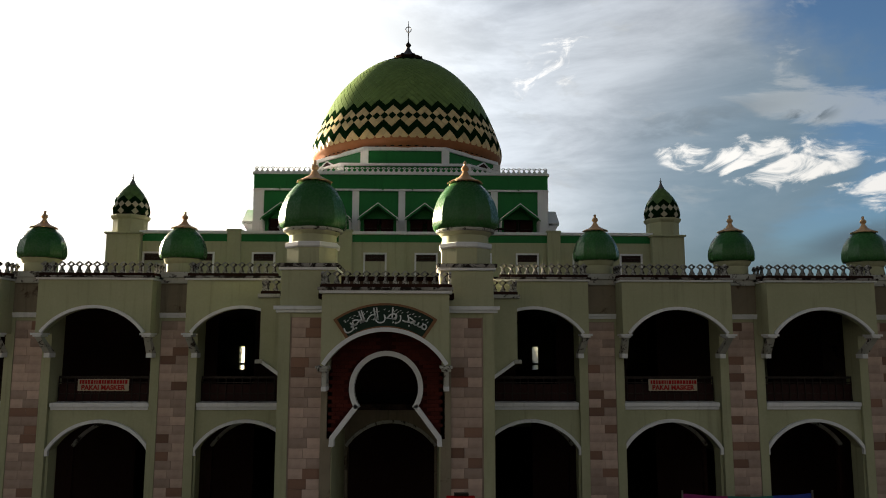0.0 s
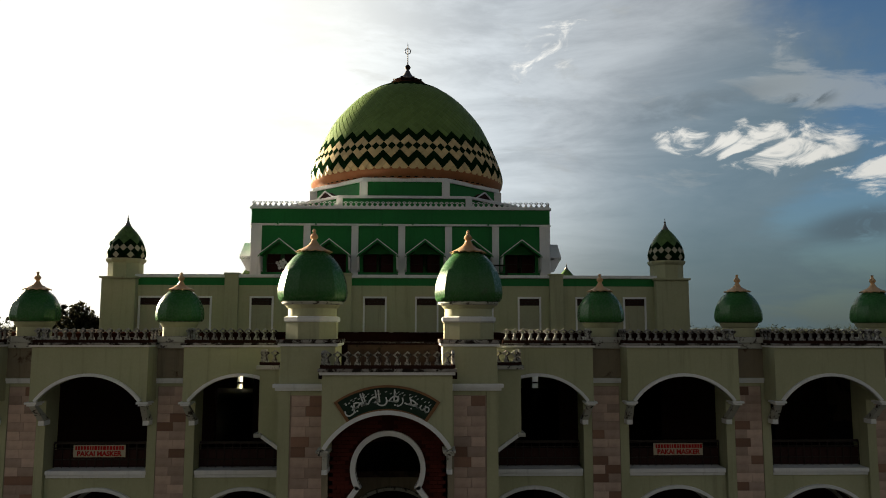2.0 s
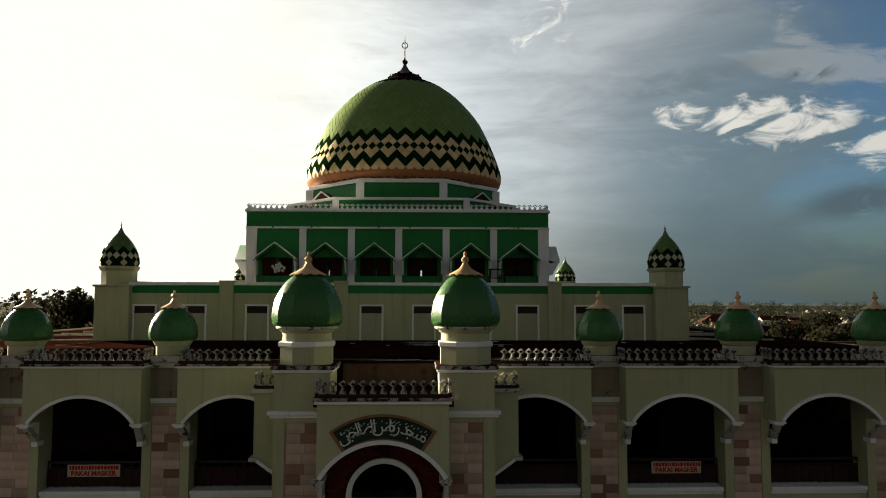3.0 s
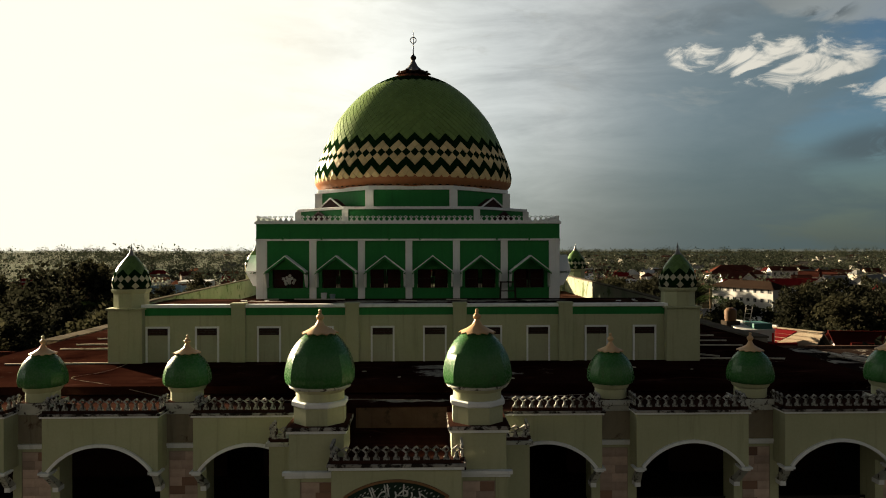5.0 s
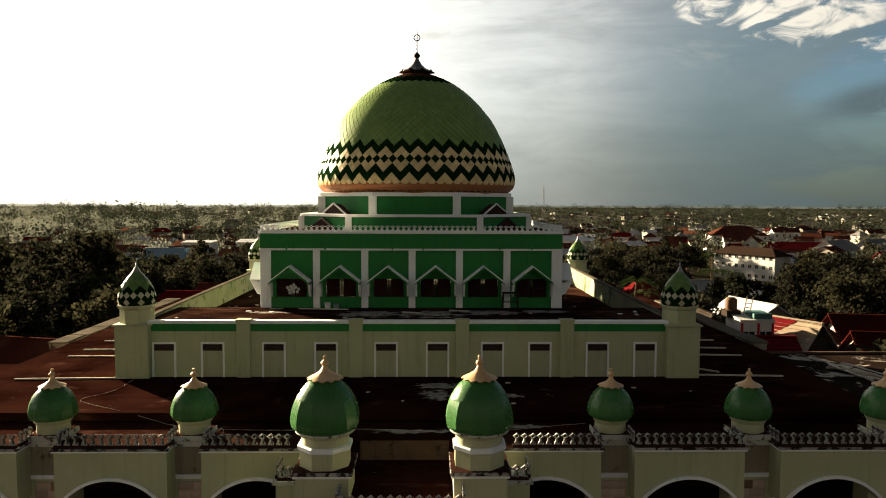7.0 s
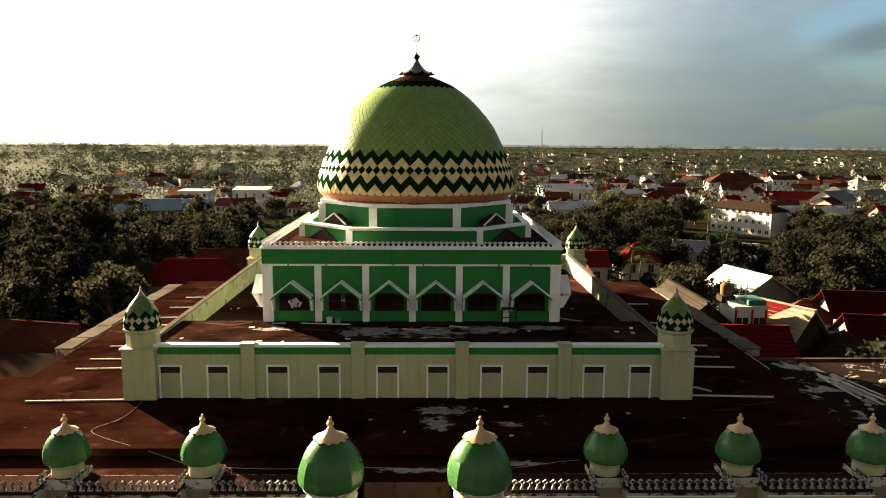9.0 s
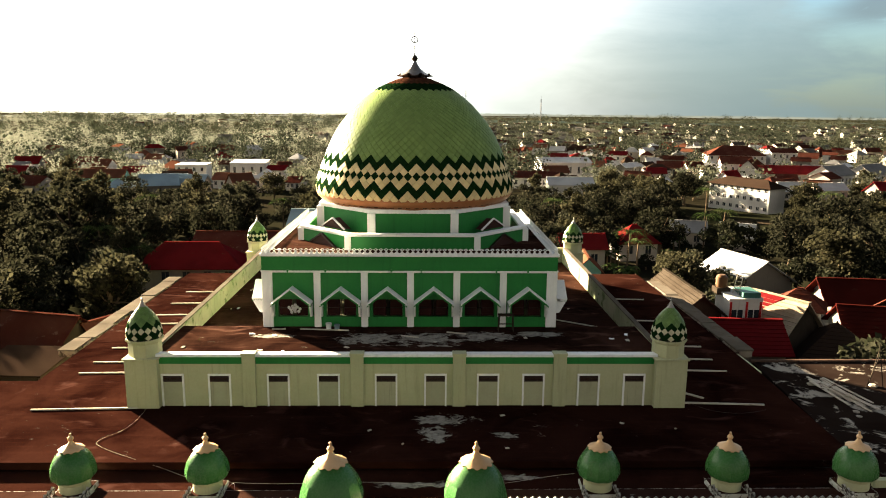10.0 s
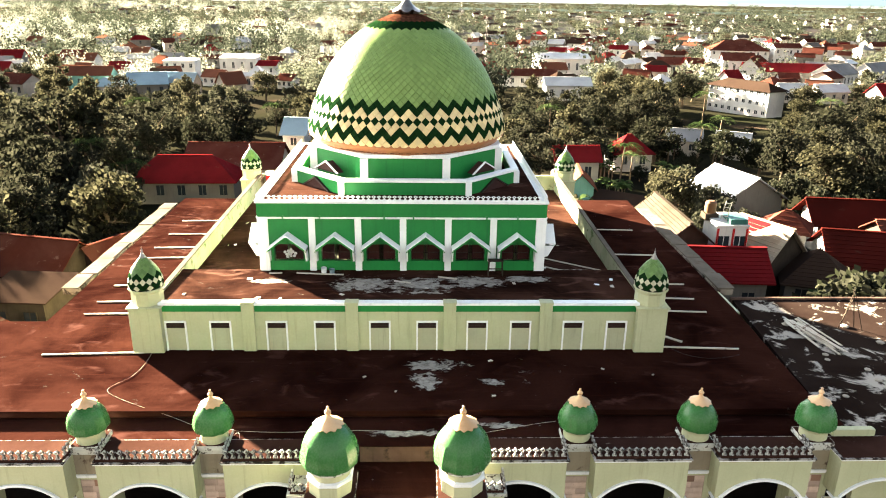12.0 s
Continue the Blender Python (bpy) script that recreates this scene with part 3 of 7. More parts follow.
def part(name, geo, mat, parent=None, label="", smooth=False, bevel=0.0, kind=""):
    ob = new(name, mesh_of(name, geo, mat, smooth))
    ob.parent = parent
    if bevel:
        b = ob.modifiers.new("worn_edges", "BEVEL")
        b.width, b.segments, b.limit_method, b.angle_limit = bevel, 1, "ANGLE", radians(40)
    return tagged(ob, label=label, kind=kind)


def piece(name, mesh, parent, m):
    ob = new(name, mesh)
    ob.parent = parent
    ob.matrix_local = m
    return ob


def thing(name, label, category, m=None, group=""):
    ob = new(name)
    ob.empty_display_size = 0.2
    if m is not None:
        ob.matrix_world = m
    return tagged(ob, label=label, category=category, group=group)


def lerp(a, b, k):
    return a + (b - a) * k


def letters(name, text, mat, parent, m, size, depth=0.004, bold=0.0, stand="CENTER"):
    """Writing as a mesh, centred on the pose m; reads along local x, faces local +z."""
    cu = bpy.data.curves.new(name, "FONT")
    cu.offset = bold
    cu.body, cu.size, cu.extrude, cu.align_x, cu.align_y = text, size, depth, "CENTER", stand
    tmp = new("tmp", cu)
    bpy.context.view_layer.update()
    me = bpy.data.meshes.new_from_object(tmp.evaluated_get(bpy.context.evaluated_depsgraph_get()))
    bpy.data.objects.remove(tmp)
    bpy.data.curves.remove(cu)
    me.materials.clear()
    me.materials.append(mat)
    ob = new(name, me)
    ob.parent = parent
    ob.matrix_local = m
    return ob

# ---- ground ----


def land(x, y):
    """Height of the ground: level by the mosque, falling gently behind it, low hills to the far west."""
    z = -0.03 * min(max(y - 40, 0), 300)
    z += 9 * math.exp(-(((x + 250) / 130) ** 2 + ((y - 520) / 80) ** 2)) + 7 * math.exp(-(((x + 75) / 90) ** 2 + ((y - 640) / 70) ** 2))
    z += 9 * math.exp(-(((x + 520) / 330) ** 2 + ((y - 1150) / 260) ** 2)) + 6 * math.exp(-(((x + 900) / 300) ** 2 + ((y - 700) / 250) ** 2))
    return z


def make_ground():
    xs = [-4500, -3200, -2200, -1600, -1200, -900, -700, -520, -430, -360, -300, -240, -190, -140, -100, -60, -30]
    xs = xs + [0] + [-x for x in reversed(xs)]
    ys = [-900, -400, -150, -60, -20, 0, 20, 40, 70, 110, 160, 230, 340, 400, 450, 500, 550, 600, 650, 700, 800, 900, 1050, 1200, 1400, 1700, 2000, 2300, 2600, 3200, 4000, 4700]
    g = Geo()
    g.v = [(x, y, land(x, y)) for y in ys for x in xs]
    n = len(xs)
    g.f = [(j * n + i, j * n + i + 1, (j + 1) * n + i + 1, (j + 1) * n + i) for j in range(len(ys) - 1) for i in range(n - 1)]
    tagged(part("ground", g, GROUND, smooth=True), "overgrown tropical ground with bare earth patches", "ground", kind="structure")
    g = Geo().slab([(-32, -40), (36, -40), (36, -0.9), (-32, -0.9)], -0.2, 0.06)
    tagged(part("pavement", g, PAVE), "grey paved forecourt before the mosque", "pavement", kind="structure")


make_ground()

# ---- the mosque: shell and floors ----
AX = 0.07                      # axis of the facade
PX = 0.15                      # axis of the portal
mosque = thing("mosque", "two-storey cream and green mosque with tiled dome and arcades", "mosque")
BAYS = [AX - 14.95, AX - 9.9, AX - 4.93, AX + 4.93, AX + 9.9, AX + 14.95]
PIERS = [AX - 17.45, AX - 12.45, AX - 7.45, AX + 7.45, AX + 12.45, AX + 17.45]
PIER_W = 0.79


def make_shell():
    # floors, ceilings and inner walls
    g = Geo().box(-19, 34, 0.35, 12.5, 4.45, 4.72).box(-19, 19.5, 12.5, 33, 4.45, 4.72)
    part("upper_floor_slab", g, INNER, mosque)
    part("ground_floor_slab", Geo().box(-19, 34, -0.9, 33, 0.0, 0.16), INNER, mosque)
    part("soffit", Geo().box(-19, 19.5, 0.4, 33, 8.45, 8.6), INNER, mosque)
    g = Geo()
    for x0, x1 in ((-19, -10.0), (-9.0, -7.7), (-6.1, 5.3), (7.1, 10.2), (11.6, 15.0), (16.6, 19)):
        part("upper_inner_wall", Geo().box(x0, x1, 6.0, 6.25, 4.72, 8.45), INNERRED_SHADE, mosque)
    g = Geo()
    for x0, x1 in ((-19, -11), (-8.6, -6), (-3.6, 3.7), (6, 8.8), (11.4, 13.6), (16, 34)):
        part("lower_inner_wall", Geo().box(x0, x1, 6.0, 6.25, 0.16, 4.45), INNERRED_SHADE, mosque)
    # rear wall with narrow windows
    g = Geo()
    edges = [-19]
    for c, w in ((-13.3, 0.20), (10.35, 0.24), (19.9, 0.05)):
        edges = edges + [c - w, c + w]
    for a, b in zip(edges[0::2], edges[1::2] + [20.2]):
        part("rear_wall", Geo().box(a, b, 33, 33.3, 0, 9.2), CREAM, mosque)
    for a, b in zip(edges[1::2], edges[2::2]):
        part("rear_wall", Geo().box(a, b, 33, 33.3, 0, 4.5), CREAM, mosque)
        part("rear_wall", Geo().box(a, b, 33, 33.3, 6.55, 9.2), CREAM, mosque)
        win = part("rear_window", Geo().box(a, b, 33.1, 33.12, 4.5, 6.55), SLIT_PANE, mosque, "narrow window with an added translucent pane")
        part("window_bar", Geo().box(a, b, 33.0, 33.3, 5.1, 5.22), DARKMETAL, win)
    g = Geo().box(-19.2, -18.95, 2.0, 33.3, 0, 9.2)
    part("west_wall", g, CREAM, mosque)
    g = Geo().box(19.5, 19.75, 12.6, 33.3, 0, 9.2)
    part("east_wall", g, CREAM, mosque)
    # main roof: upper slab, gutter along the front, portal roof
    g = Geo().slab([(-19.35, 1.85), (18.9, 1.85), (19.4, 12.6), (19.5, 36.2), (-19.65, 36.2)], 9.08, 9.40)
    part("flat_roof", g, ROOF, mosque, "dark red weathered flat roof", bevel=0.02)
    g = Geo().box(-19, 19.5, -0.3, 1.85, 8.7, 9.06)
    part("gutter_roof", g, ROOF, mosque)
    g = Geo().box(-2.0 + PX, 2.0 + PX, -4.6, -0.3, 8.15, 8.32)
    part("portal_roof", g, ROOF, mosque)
    g = Geo().box(-1.6 + PX, 1.55 + PX, -0.32, -0.12, 8.3, 9.02)
    part("roof_upstand", g, DIRTY, mosque)
    # pale ribs on the outer strips of the roof
    for y in (7.1, 11.9, 13.6, 16.1, 21.0, 23.1, 26.1, 29.5):
        part("roof_rib", Geo().beam((-17.75, y - 0.1, 9.435), (-12.8, y + 0.12, 9.435), 0.11, 0.07), BEAM, mosque, bevel=0.01)
    for x, y in ((17.5, 7.5), (17.55, 12.1), (17.5, 14.0), (17.7, 16.3), (17.5, 21.7), (17.5, 27.4)):
        part("roof_rib", Geo().beam((x, y, 9.435), (12.8, y + 0.3, 9.435), 0.11, 0.07), BEAM, mosque, bevel=0.01)
    # broad worn coping slabs on a concrete eave along the west and east edges, some out of line
    rnd = random.Random(4)
    for x, y, end in ((-20.28, 15.7, 34.6), (20.12, 15.7, 34.0)):
        part("eave", Geo().box(x - 0.5, x + 0.5, y, end, 8.95, 9.33), STAINED, mosque, bevel=0.02)
        while y < end - 0.6:
            ln = min(rnd.uniform(1.8, 4.4), end - y)
            j, hw = rnd.uniform(-0.06, 0.06), rnd.uniform(0.48, 0.58)
            k = rnd.uniform(-0.05, 0.05)
            g = Geo().slab([(x - hw + j, y), (x + hw + j, y), (x + hw + j + k, y + ln - 0.06), (x - hw + j + k, y + ln - 0.06)], 9.33, 9.40 + rnd.uniform(0, 0.07))
            part("coping_slab", g, COPING, mosque, bevel=0.02)
            y += ln
    # lower roof joined on the west side
    part("west_annex", Geo().box(-27.5, -19.4, 1.2, 11.6, 0, 8.75), DIRTY, mosque)
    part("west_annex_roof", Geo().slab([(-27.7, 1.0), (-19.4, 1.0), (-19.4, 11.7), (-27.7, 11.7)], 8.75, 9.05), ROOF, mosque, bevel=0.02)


def make_annex():
    g = Geo().slab([(19.3, 0.2), (36, 0.2), (36, 15.4), (20.5, 15.4)], 8.55, 8.8)
    part("annex_roof", g, ANNEX, mosque, "stained grey concrete annex roof")
    g = Geo().box(20.4, 36, 15.3, 15.55, 0, 8.92)
    part("annex_back_wall", g, DIRTY, mosque, bevel=0.02)
    g = Geo().box(19.5, 36, -0.4, -0.1, 0, 8.95)
    part("annex_front_wall", g, CREAM, mosque)
    g = Geo().box(18.5, 20.3, 0.15, 0.45, 8.5, 9.42)
    part("parapet_block", g, CREAM, mosque, bevel=0.02)


make_shell()
make_annex()

# ---- arcade ----
stone_rnd = random.Random(11)


def stone_mesh(name, w, h, mat):
    b = 0.004
    v = [(-w / 2, 0, -h / 2), (w / 2, 0, -h / 2), (w / 2, 0, h / 2), (-w / 2, 0, h / 2)]
    v += [(-w / 2 + b, -0.012, -h / 2 + b), (w / 2 - b, -0.012, -h / 2 + b), (w / 2 - b, -0.012, h / 2 - b), (-w / 2 + b, -0.012, h / 2 - b)]
    g = Geo().add(v, [(4, 5, 6, 7), (0, 1, 5, 4), (1, 2, 6, 5), (2, 3, 7, 6), (3, 0, 4, 7)])
    return mesh_of(name, g, mat, tidy=False)


STONES = {(i, r): stone_mesh("stone_tile", 0.953 * f - 0.003, 0.292, STONE if r == 0 else REDSTONE) for i, f in enumerate((0.56, 0.44)) for r in (0, 1)}


def stone_strip(parent, cx, y, z0, z1):
    """Two columns of cladding stones, the joint shifting from course to course."""
    rows = int((z1 - z0) / 0.295)
    for j in range(rows):
        z = z1 - 0.295 * (j + 0.5)
        flip = j % 2
        for i in (0, 1):
            k = i ^ flip
            w = 0.953 * (0.56, 0.44)[k]
            x = cx - 0.4765 + w / 2 if i == 0 else cx + 0.4765 - w / 2
            red = 1 if stone_rnd.random() < 0.12 or (z > 7.2 and stone_rnd.random() < 0.2) else 0
            piece("stone_tile", STONES[k, red], parent, pose(x, y + stone_rnd.uniform(-0.004, 0.006), z))


def picket_mesh(h, w, thick, mat):
    """A cast baluster: foot, waist and an open diamond head."""
    g = Geo()
    g.prism([(-w * 0.34, 0), (w * 0.34, 0), (w * 0.32, h * 0.20), (w * 0.18, h * 0.30), (w * 0.14, h * 0.50), (-w * 0.14, h * 0.50), (-w * 0.18, h * 0.30), (-w * 0.32, h * 0.20)], -thick / 2, thick / 2)
    c, r, q, rx, qx = h * 0.74, h * 0.27, h * 0.15, w * 0.52, w * 0.27
    o = [(0, c - r), (rx, c), (0, c + r), (-rx, c)]
    n = [(0, c - q), (qx, c), (0, c + q), (-qx, c)]
    for i in range(4):
        j = (i + 1) % 4
        g.prism([o[i], o[j], n[j], n[i]], -thick / 2, thick / 2)
    return mesh_of("picket", g, mat, tidy=False)


PICKET_BIG = picket_mesh(0.40, 0.27, 0.07, PICKET)


def balustrade(name, a, b, z, mesh=PICKET_BIG, pitch=0.283, rail=(0.12, 0.1), mat=LEDGE):
    """A row of pickets on a low curb from a to b."""
    a, b = Vector((*a, z)), Vector((*b, z))
    curb = part(name, Geo().beam(a + Vector((0, 0, rail[1] / 2)), b + Vector((0, 0, rail[1] / 2)), rail[0], rail[1]), mat, mosque, bevel=0.01)
    n = max(int((b - a).length / pitch + 0.5), 1)
    ang = math.degrees(math.atan2(b.y - a.y, b.x - a.x))
    for i in range(n):
        p = a.lerp(b, (i + 0.5) / n)
        piece("picket", mesh, curb, pose(p.x, p.y, z + rail[1] - 0.01, 0, stone_rnd.uniform(-2, 2), ang))
    return curb


def moulding(x0, x1, y, z, parent, mat=WHITE, name="cornice", d=0.12, h=0.17):
    """A two-step cornice on a front face at y."""
    g = Geo().box(x0 - d, x1 + d, y - d, y + 0.05, z + h * 0.45, z + h).box(x0 - d * 0.55, x1 + d * 0.55, y - d * 0.55, y + 0.05, z, z + h * 0.45)
    return part(name, g, mat, parent, bevel=0.008)


def arcade_bay(cx, rails=True, inner=0):
    x0, x1 = cx - 1.69, cx + 1.69
    # ground floor arch with its trim, ledge above
    low = part("lower_arch", Geo().arch_panel(cx - 1.75, cx + 1.75, 4.55, 0.0, cx, 1.66, 3.2, 4.12, -0.3, 0.15), CREAM, mosque)
    rib = arc(cx, 1.66, 3.2, 4.12)
    rib = [(cx - 1.66, 3.02)] + rib + [(cx + 1.66, 3.02)]
    part("arch_trim", Geo().ribbon(rib, 0.11, -0.42, -0.28), WHITE, low, "white arch trim")
    inner_rib = arc(cx + 0.1, 1.6, 3.1, 4.0)
    # cream rear arch, given the dark interior colour in place of deep shade
    part("rear_arch", Geo().arch_panel(cx - 1.75, cx + 1.75, 4.45, 0.0, cx + 0.05, 1.6, 3.1, 4.0, 1.2, 1.4), INNERRED_SHADE, mosque)
    part("arch_trim", Geo().ribbon(inner_rib, 0.12, 1.1, 1.22), MOULDY, low)
    g = Geo().box(x0, x1, -0.44, 0.3, 4.66, 4.80).box(x0, x1, -0.37, 0.3, 4.55, 4.66)
    part("floor_ledge", g, WHITE, mosque, bevel=0.01)
    # balcony rail with dark panels
    rail = part("balcony_rail", Geo().box(x0, x1, 0.10, 0.16, 5.60, 5.68).box(x0, x1, 0.11, 0.15, 5.05, 5.09).box(x0, x1, 0.11, 0.15, 5.44, 5.47), DARKMETAL, mosque)
    g = Geo()
    for i in range(13):
        x = lerp(x0, x1, i / 12)
        g.box(x - 0.012, x + 0.012, 0.115, 0.145, 4.8, 5.6)
    part("rail_grille", g, DARKMETAL, rail, kind="stuff")
    part("rail_panel", Geo().box(x0, x1, 0.17, 0.19, 4.82, 5.4), INNERRED_SHADE, rail)
    # jutting upper panel: arched front, cheeks, roof
    g = Geo().arch_panel(cx - 1.9, cx + 1.9, 8.97, 7.14, cx, 1.66, 7.16, 8.0, -1.3, -1.08)
    panel = part("upper_panel", g, CREAM, mosque)
    for s in (-1, 1):
        part("panel_cheek", Geo().box(cx + s * 1.8 - 0.1, cx + s * 1.8 + 0.1, -1.08, -0.3, 7.14, 8.97), CREAM, panel)
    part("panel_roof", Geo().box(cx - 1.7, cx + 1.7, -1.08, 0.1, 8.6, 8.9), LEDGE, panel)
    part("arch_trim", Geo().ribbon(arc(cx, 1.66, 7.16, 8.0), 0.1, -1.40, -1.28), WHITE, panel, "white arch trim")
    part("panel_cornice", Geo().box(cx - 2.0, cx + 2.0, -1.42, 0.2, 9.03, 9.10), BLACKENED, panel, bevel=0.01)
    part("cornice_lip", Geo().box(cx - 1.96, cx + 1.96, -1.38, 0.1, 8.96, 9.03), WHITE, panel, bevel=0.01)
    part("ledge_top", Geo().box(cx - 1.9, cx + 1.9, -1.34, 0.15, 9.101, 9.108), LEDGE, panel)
    for s in (-1, 1):
        e = cx + s * 1.80
        g = Geo().box(e - 0.2, e + 0.2, -1.42, -0.9, 7.10, 7.17).box(e - 0.14, e + 0.14, -1.38, -0.9, 7.04, 7.10)
        part("corbel_cap", g, WHITE, panel, bevel=0.008)
        k = s * 0.08
        g = Geo().add([(e - 0.1, -1.32, 7.04), (e + 0.1, -1.32, 7.04), (e + 0.1, -1.08, 7.04), (e - 0.1, -1.08, 7.04),
                       (e - 0.1 - k, -0.80, 6.5), (e + 0.1 - k, -0.80, 6.5), (e + 0.1 - k, -0.42, 6.5), (e - 0.1 - k, -0.42, 6.5)],
                      [(0, 1, 2, 3), (7, 6, 5, 4), (0, 4, 5, 1), (1, 5, 6, 2), (2, 6, 7, 3), (3, 7, 4, 0)])
        part("bracket", g, MOULDY, panel)
        f = e - s * 0.08
        part("bracket_foot", Geo().box(f - 0.1, f + 0.1, -0.80, -0.38, 6.34, 6.5), WHITE, panel, bevel=0.01)
    if rails:
        a, b = cx - 1.9, cx + 1.9
        if inner:
            a, b = (a, b - 0.75) if inner < 0 else (a + 0.75, b)
        balustrade("balustrade", (a, -1.25), (b, -1.25), 9.1)
        for s in (-1, 1):
            if not (inner and s != inner):
                balustrade("balustrade", (cx + s * 1.88, -1.1), (cx + s * 1.88, -0.25), 9.1)


def small_dome(cx):
    """Green dome with a gilded cap on a short neck over a pier."""
    d = part("roof_dome", gored([(0.58, 9.80), (0.74, 9.82), (0.80, 9.93), (0.805, 10.08), (0.78, 10.25), (0.70, 10.48), (0.58, 10.68), (0.42, 10.84), (0.26, 10.93), (0.05, 10.97)], cx, 0.02),
             DOME_GREEN, mosque, "small green dome with gilded cap", smooth=27)
    part("dome_neck", Geo().lathe([(0.55, 9.3), (0.55, 9.62), (0.60, 9.66), (0.63, 9.72), (0.66, 9.80), (0.5, 9.81)], 32, cx, 0.02), CREAM, d, smooth=True)
    w = (11, [0.0, 0.07, 0.07, 0.07, 0.06, 0.03, 0])
    part("dome_cap", Geo().lathe([(0.20, 10.94), (0.43, 10.91), (0.44, 10.94), (0.26, 11.02), (0.135, 11.10), (0.075, 11.21), (0.055, 11.26)], 48, cx, 0.02, 0, w), GOLD, d, smooth=True)
    part("finial", Geo().lathe([(0.05, 11.24), (0.10, 11.29), (0.115, 11.34), (0.09, 11.39), (0.045, 11.43), (0.04, 11.47), (0.05, 11.52), (0.03, 11.54)], 16, cx, 0.02), GOLD, d, smooth=True)


def arcade_pier(cx, dome=True):
    g = Geo().box(cx - PIER_W, cx - 0.49, -0.44, 0.45, 0, 8.9).box(cx + 0.49, cx + PIER_W, -0.44, 0.45, 0, 8.9)
    g.box(cx - 0.49, cx + 0.49, -0.40, 0.45, 7.6, 8.9)
    pier = part("pier", g, CREAM, mosque)
    # set-back pier head: its shade between the panels is part of this tone
    part("pier_head", Geo().box(cx - PIER_W - 0.003, cx + PIER_W + 0.003, -0.446, 0.45, 7.9, 8.9), TAUPE_SHADE, pier)
    part("pier_core", Geo().box(cx - 0.49, cx + 0.49, -0.405, 0.45, 0, 7.6), JOINT, pier)
    stone_strip(pier, cx, -0.405, 0.3, 7.58)
    moulding(cx - 0.60, cx + 0.60, -0.42, 7.71, pier, d=0.08, h=0.17)
    g = Geo().box(cx - 0.62, cx + 0.62, -0.62, 0.62, 9.1, 9.3).box(cx - 0.56, cx + 0.56, -0.56, 0.56, 8.9, 9.1)
    part("pier_cap", g, MOULDY, pier, bevel=0.015)
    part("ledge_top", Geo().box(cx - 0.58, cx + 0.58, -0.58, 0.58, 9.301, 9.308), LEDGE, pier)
    if dome:
        small_dome(cx)


for c in BAYS:
    arcade_bay(c, True, (-1 if c < 0 else 1) if abs(c) < 6 else 0)
arcade_bay(AX + 19.95, False)
for c in PIERS:
    arcade_pier(c, c > -17)

# ---- portal ----


def tower(s):
    cx = PX + s * 2.42
    g = Geo().box(cx - 0.83, cx - 0.49, -3.95, -0.4, 0, 7.78).box(cx + 0.49, cx + 0.83, -3.95, -0.4, 0, 7.78)
    g.box(cx - 0.49, cx + 0.49, -3.91, -0.4, 7.62, 7.78)
    tw = part("tower", g, CREAM, mosque, "portal tower with stone cladding strip")
    part("tower_core", Geo().box(cx - 0.49, cx + 0.49, -3.91, -0.4, 0, 7.62), JOINT, tw)
    stone_strip(tw, cx - s * 0.03, -3.915, 0.3, 7.6)
    moulding(cx - 0.85, cx + 0.85, -3.95, 7.76, tw, d=0.14, h=0.2)
    part("tower_top", Geo().box(cx - 0.82, cx + 0.82, -3.92, -2.25, 7.9, 9.08), CREAM, tw, bevel=0.015)
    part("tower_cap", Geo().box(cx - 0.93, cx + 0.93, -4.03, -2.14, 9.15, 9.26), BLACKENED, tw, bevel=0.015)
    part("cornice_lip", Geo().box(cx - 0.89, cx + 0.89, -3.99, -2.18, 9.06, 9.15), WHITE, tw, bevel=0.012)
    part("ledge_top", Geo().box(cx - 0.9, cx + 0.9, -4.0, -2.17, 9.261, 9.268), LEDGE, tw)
    # octagonal pedestal and dome
    y = -3.12
    o = math.pi / 8
    q = 1 / math.cos(o)
    d = part("portal_dome", gored([(0.70, 10.40), (0.92, 10.40), (1.02, 10.47), (1.065, 10.62), (1.06, 10.82), (1.0, 11.12), (0.88, 11.42), (0.70, 11.70), (0.48, 11.91), (0.25, 12.03), (0.05, 12.06)], cx, y),
             DOME_GREEN, mosque, "large green portal dome with gilded cap", smooth=27)
    part("pedestal", Geo().lathe([(0.76 * q, 9.26), (0.76 * q, 9.80)], 8, cx, y, o), CREAM, d)
    part("pedestal_moulding", Geo().lathe([(0.78 * q, 9.78), (0.82 * q, 9.82), (0.82 * q, 9.93), (0.76 * q, 9.96)], 8, cx, y, o), WHITE, d)
    part("dome_neck", Geo().lathe([(0.74, 9.94), (0.74, 10.20), (0.78, 10.22), (0.84, 10.30), (0.90, 10.40), (0.6, 10.41)], 40, cx, y), CREAM, d, smooth=True)
    part("neck_ring", Geo().lathe([(0.86, 10.31), (0.93, 10.33), (0.95, 10.37), (0.93, 10.42)], 40, cx, y), MOULDY, d, smooth=True)
    w = (12, [0.0, 0.07, 0.07, 0.07, 0.06, 0.03, 0])
    part("dome_cap", Geo().lathe([(0.25, 12.02), (0.53, 11.96), (0.545, 11.99), (0.32, 12.10), (0.16, 12.20), (0.085, 12.33), (0.065, 12.38)], 56, cx, y, 0, w), GOLD, d, smooth=True)
    part("finial", Geo().lathe([(0.06, 12.36), (0.11, 12.40), (0.125, 12.46), (0.09, 12.52), (0.045, 12.55), (0.04, 12.60), (0.055, 12.65), (0.02, 12.70)], 16, cx, y), GOLD, d, smooth=True)
    # wing panel between the tower and the first bay
    a, b = cx + s * 0.83, cx + s * 1.72
    poly = [(a, 8.3), (b, 8.3), (b, 6.25), (a, 5.62)]
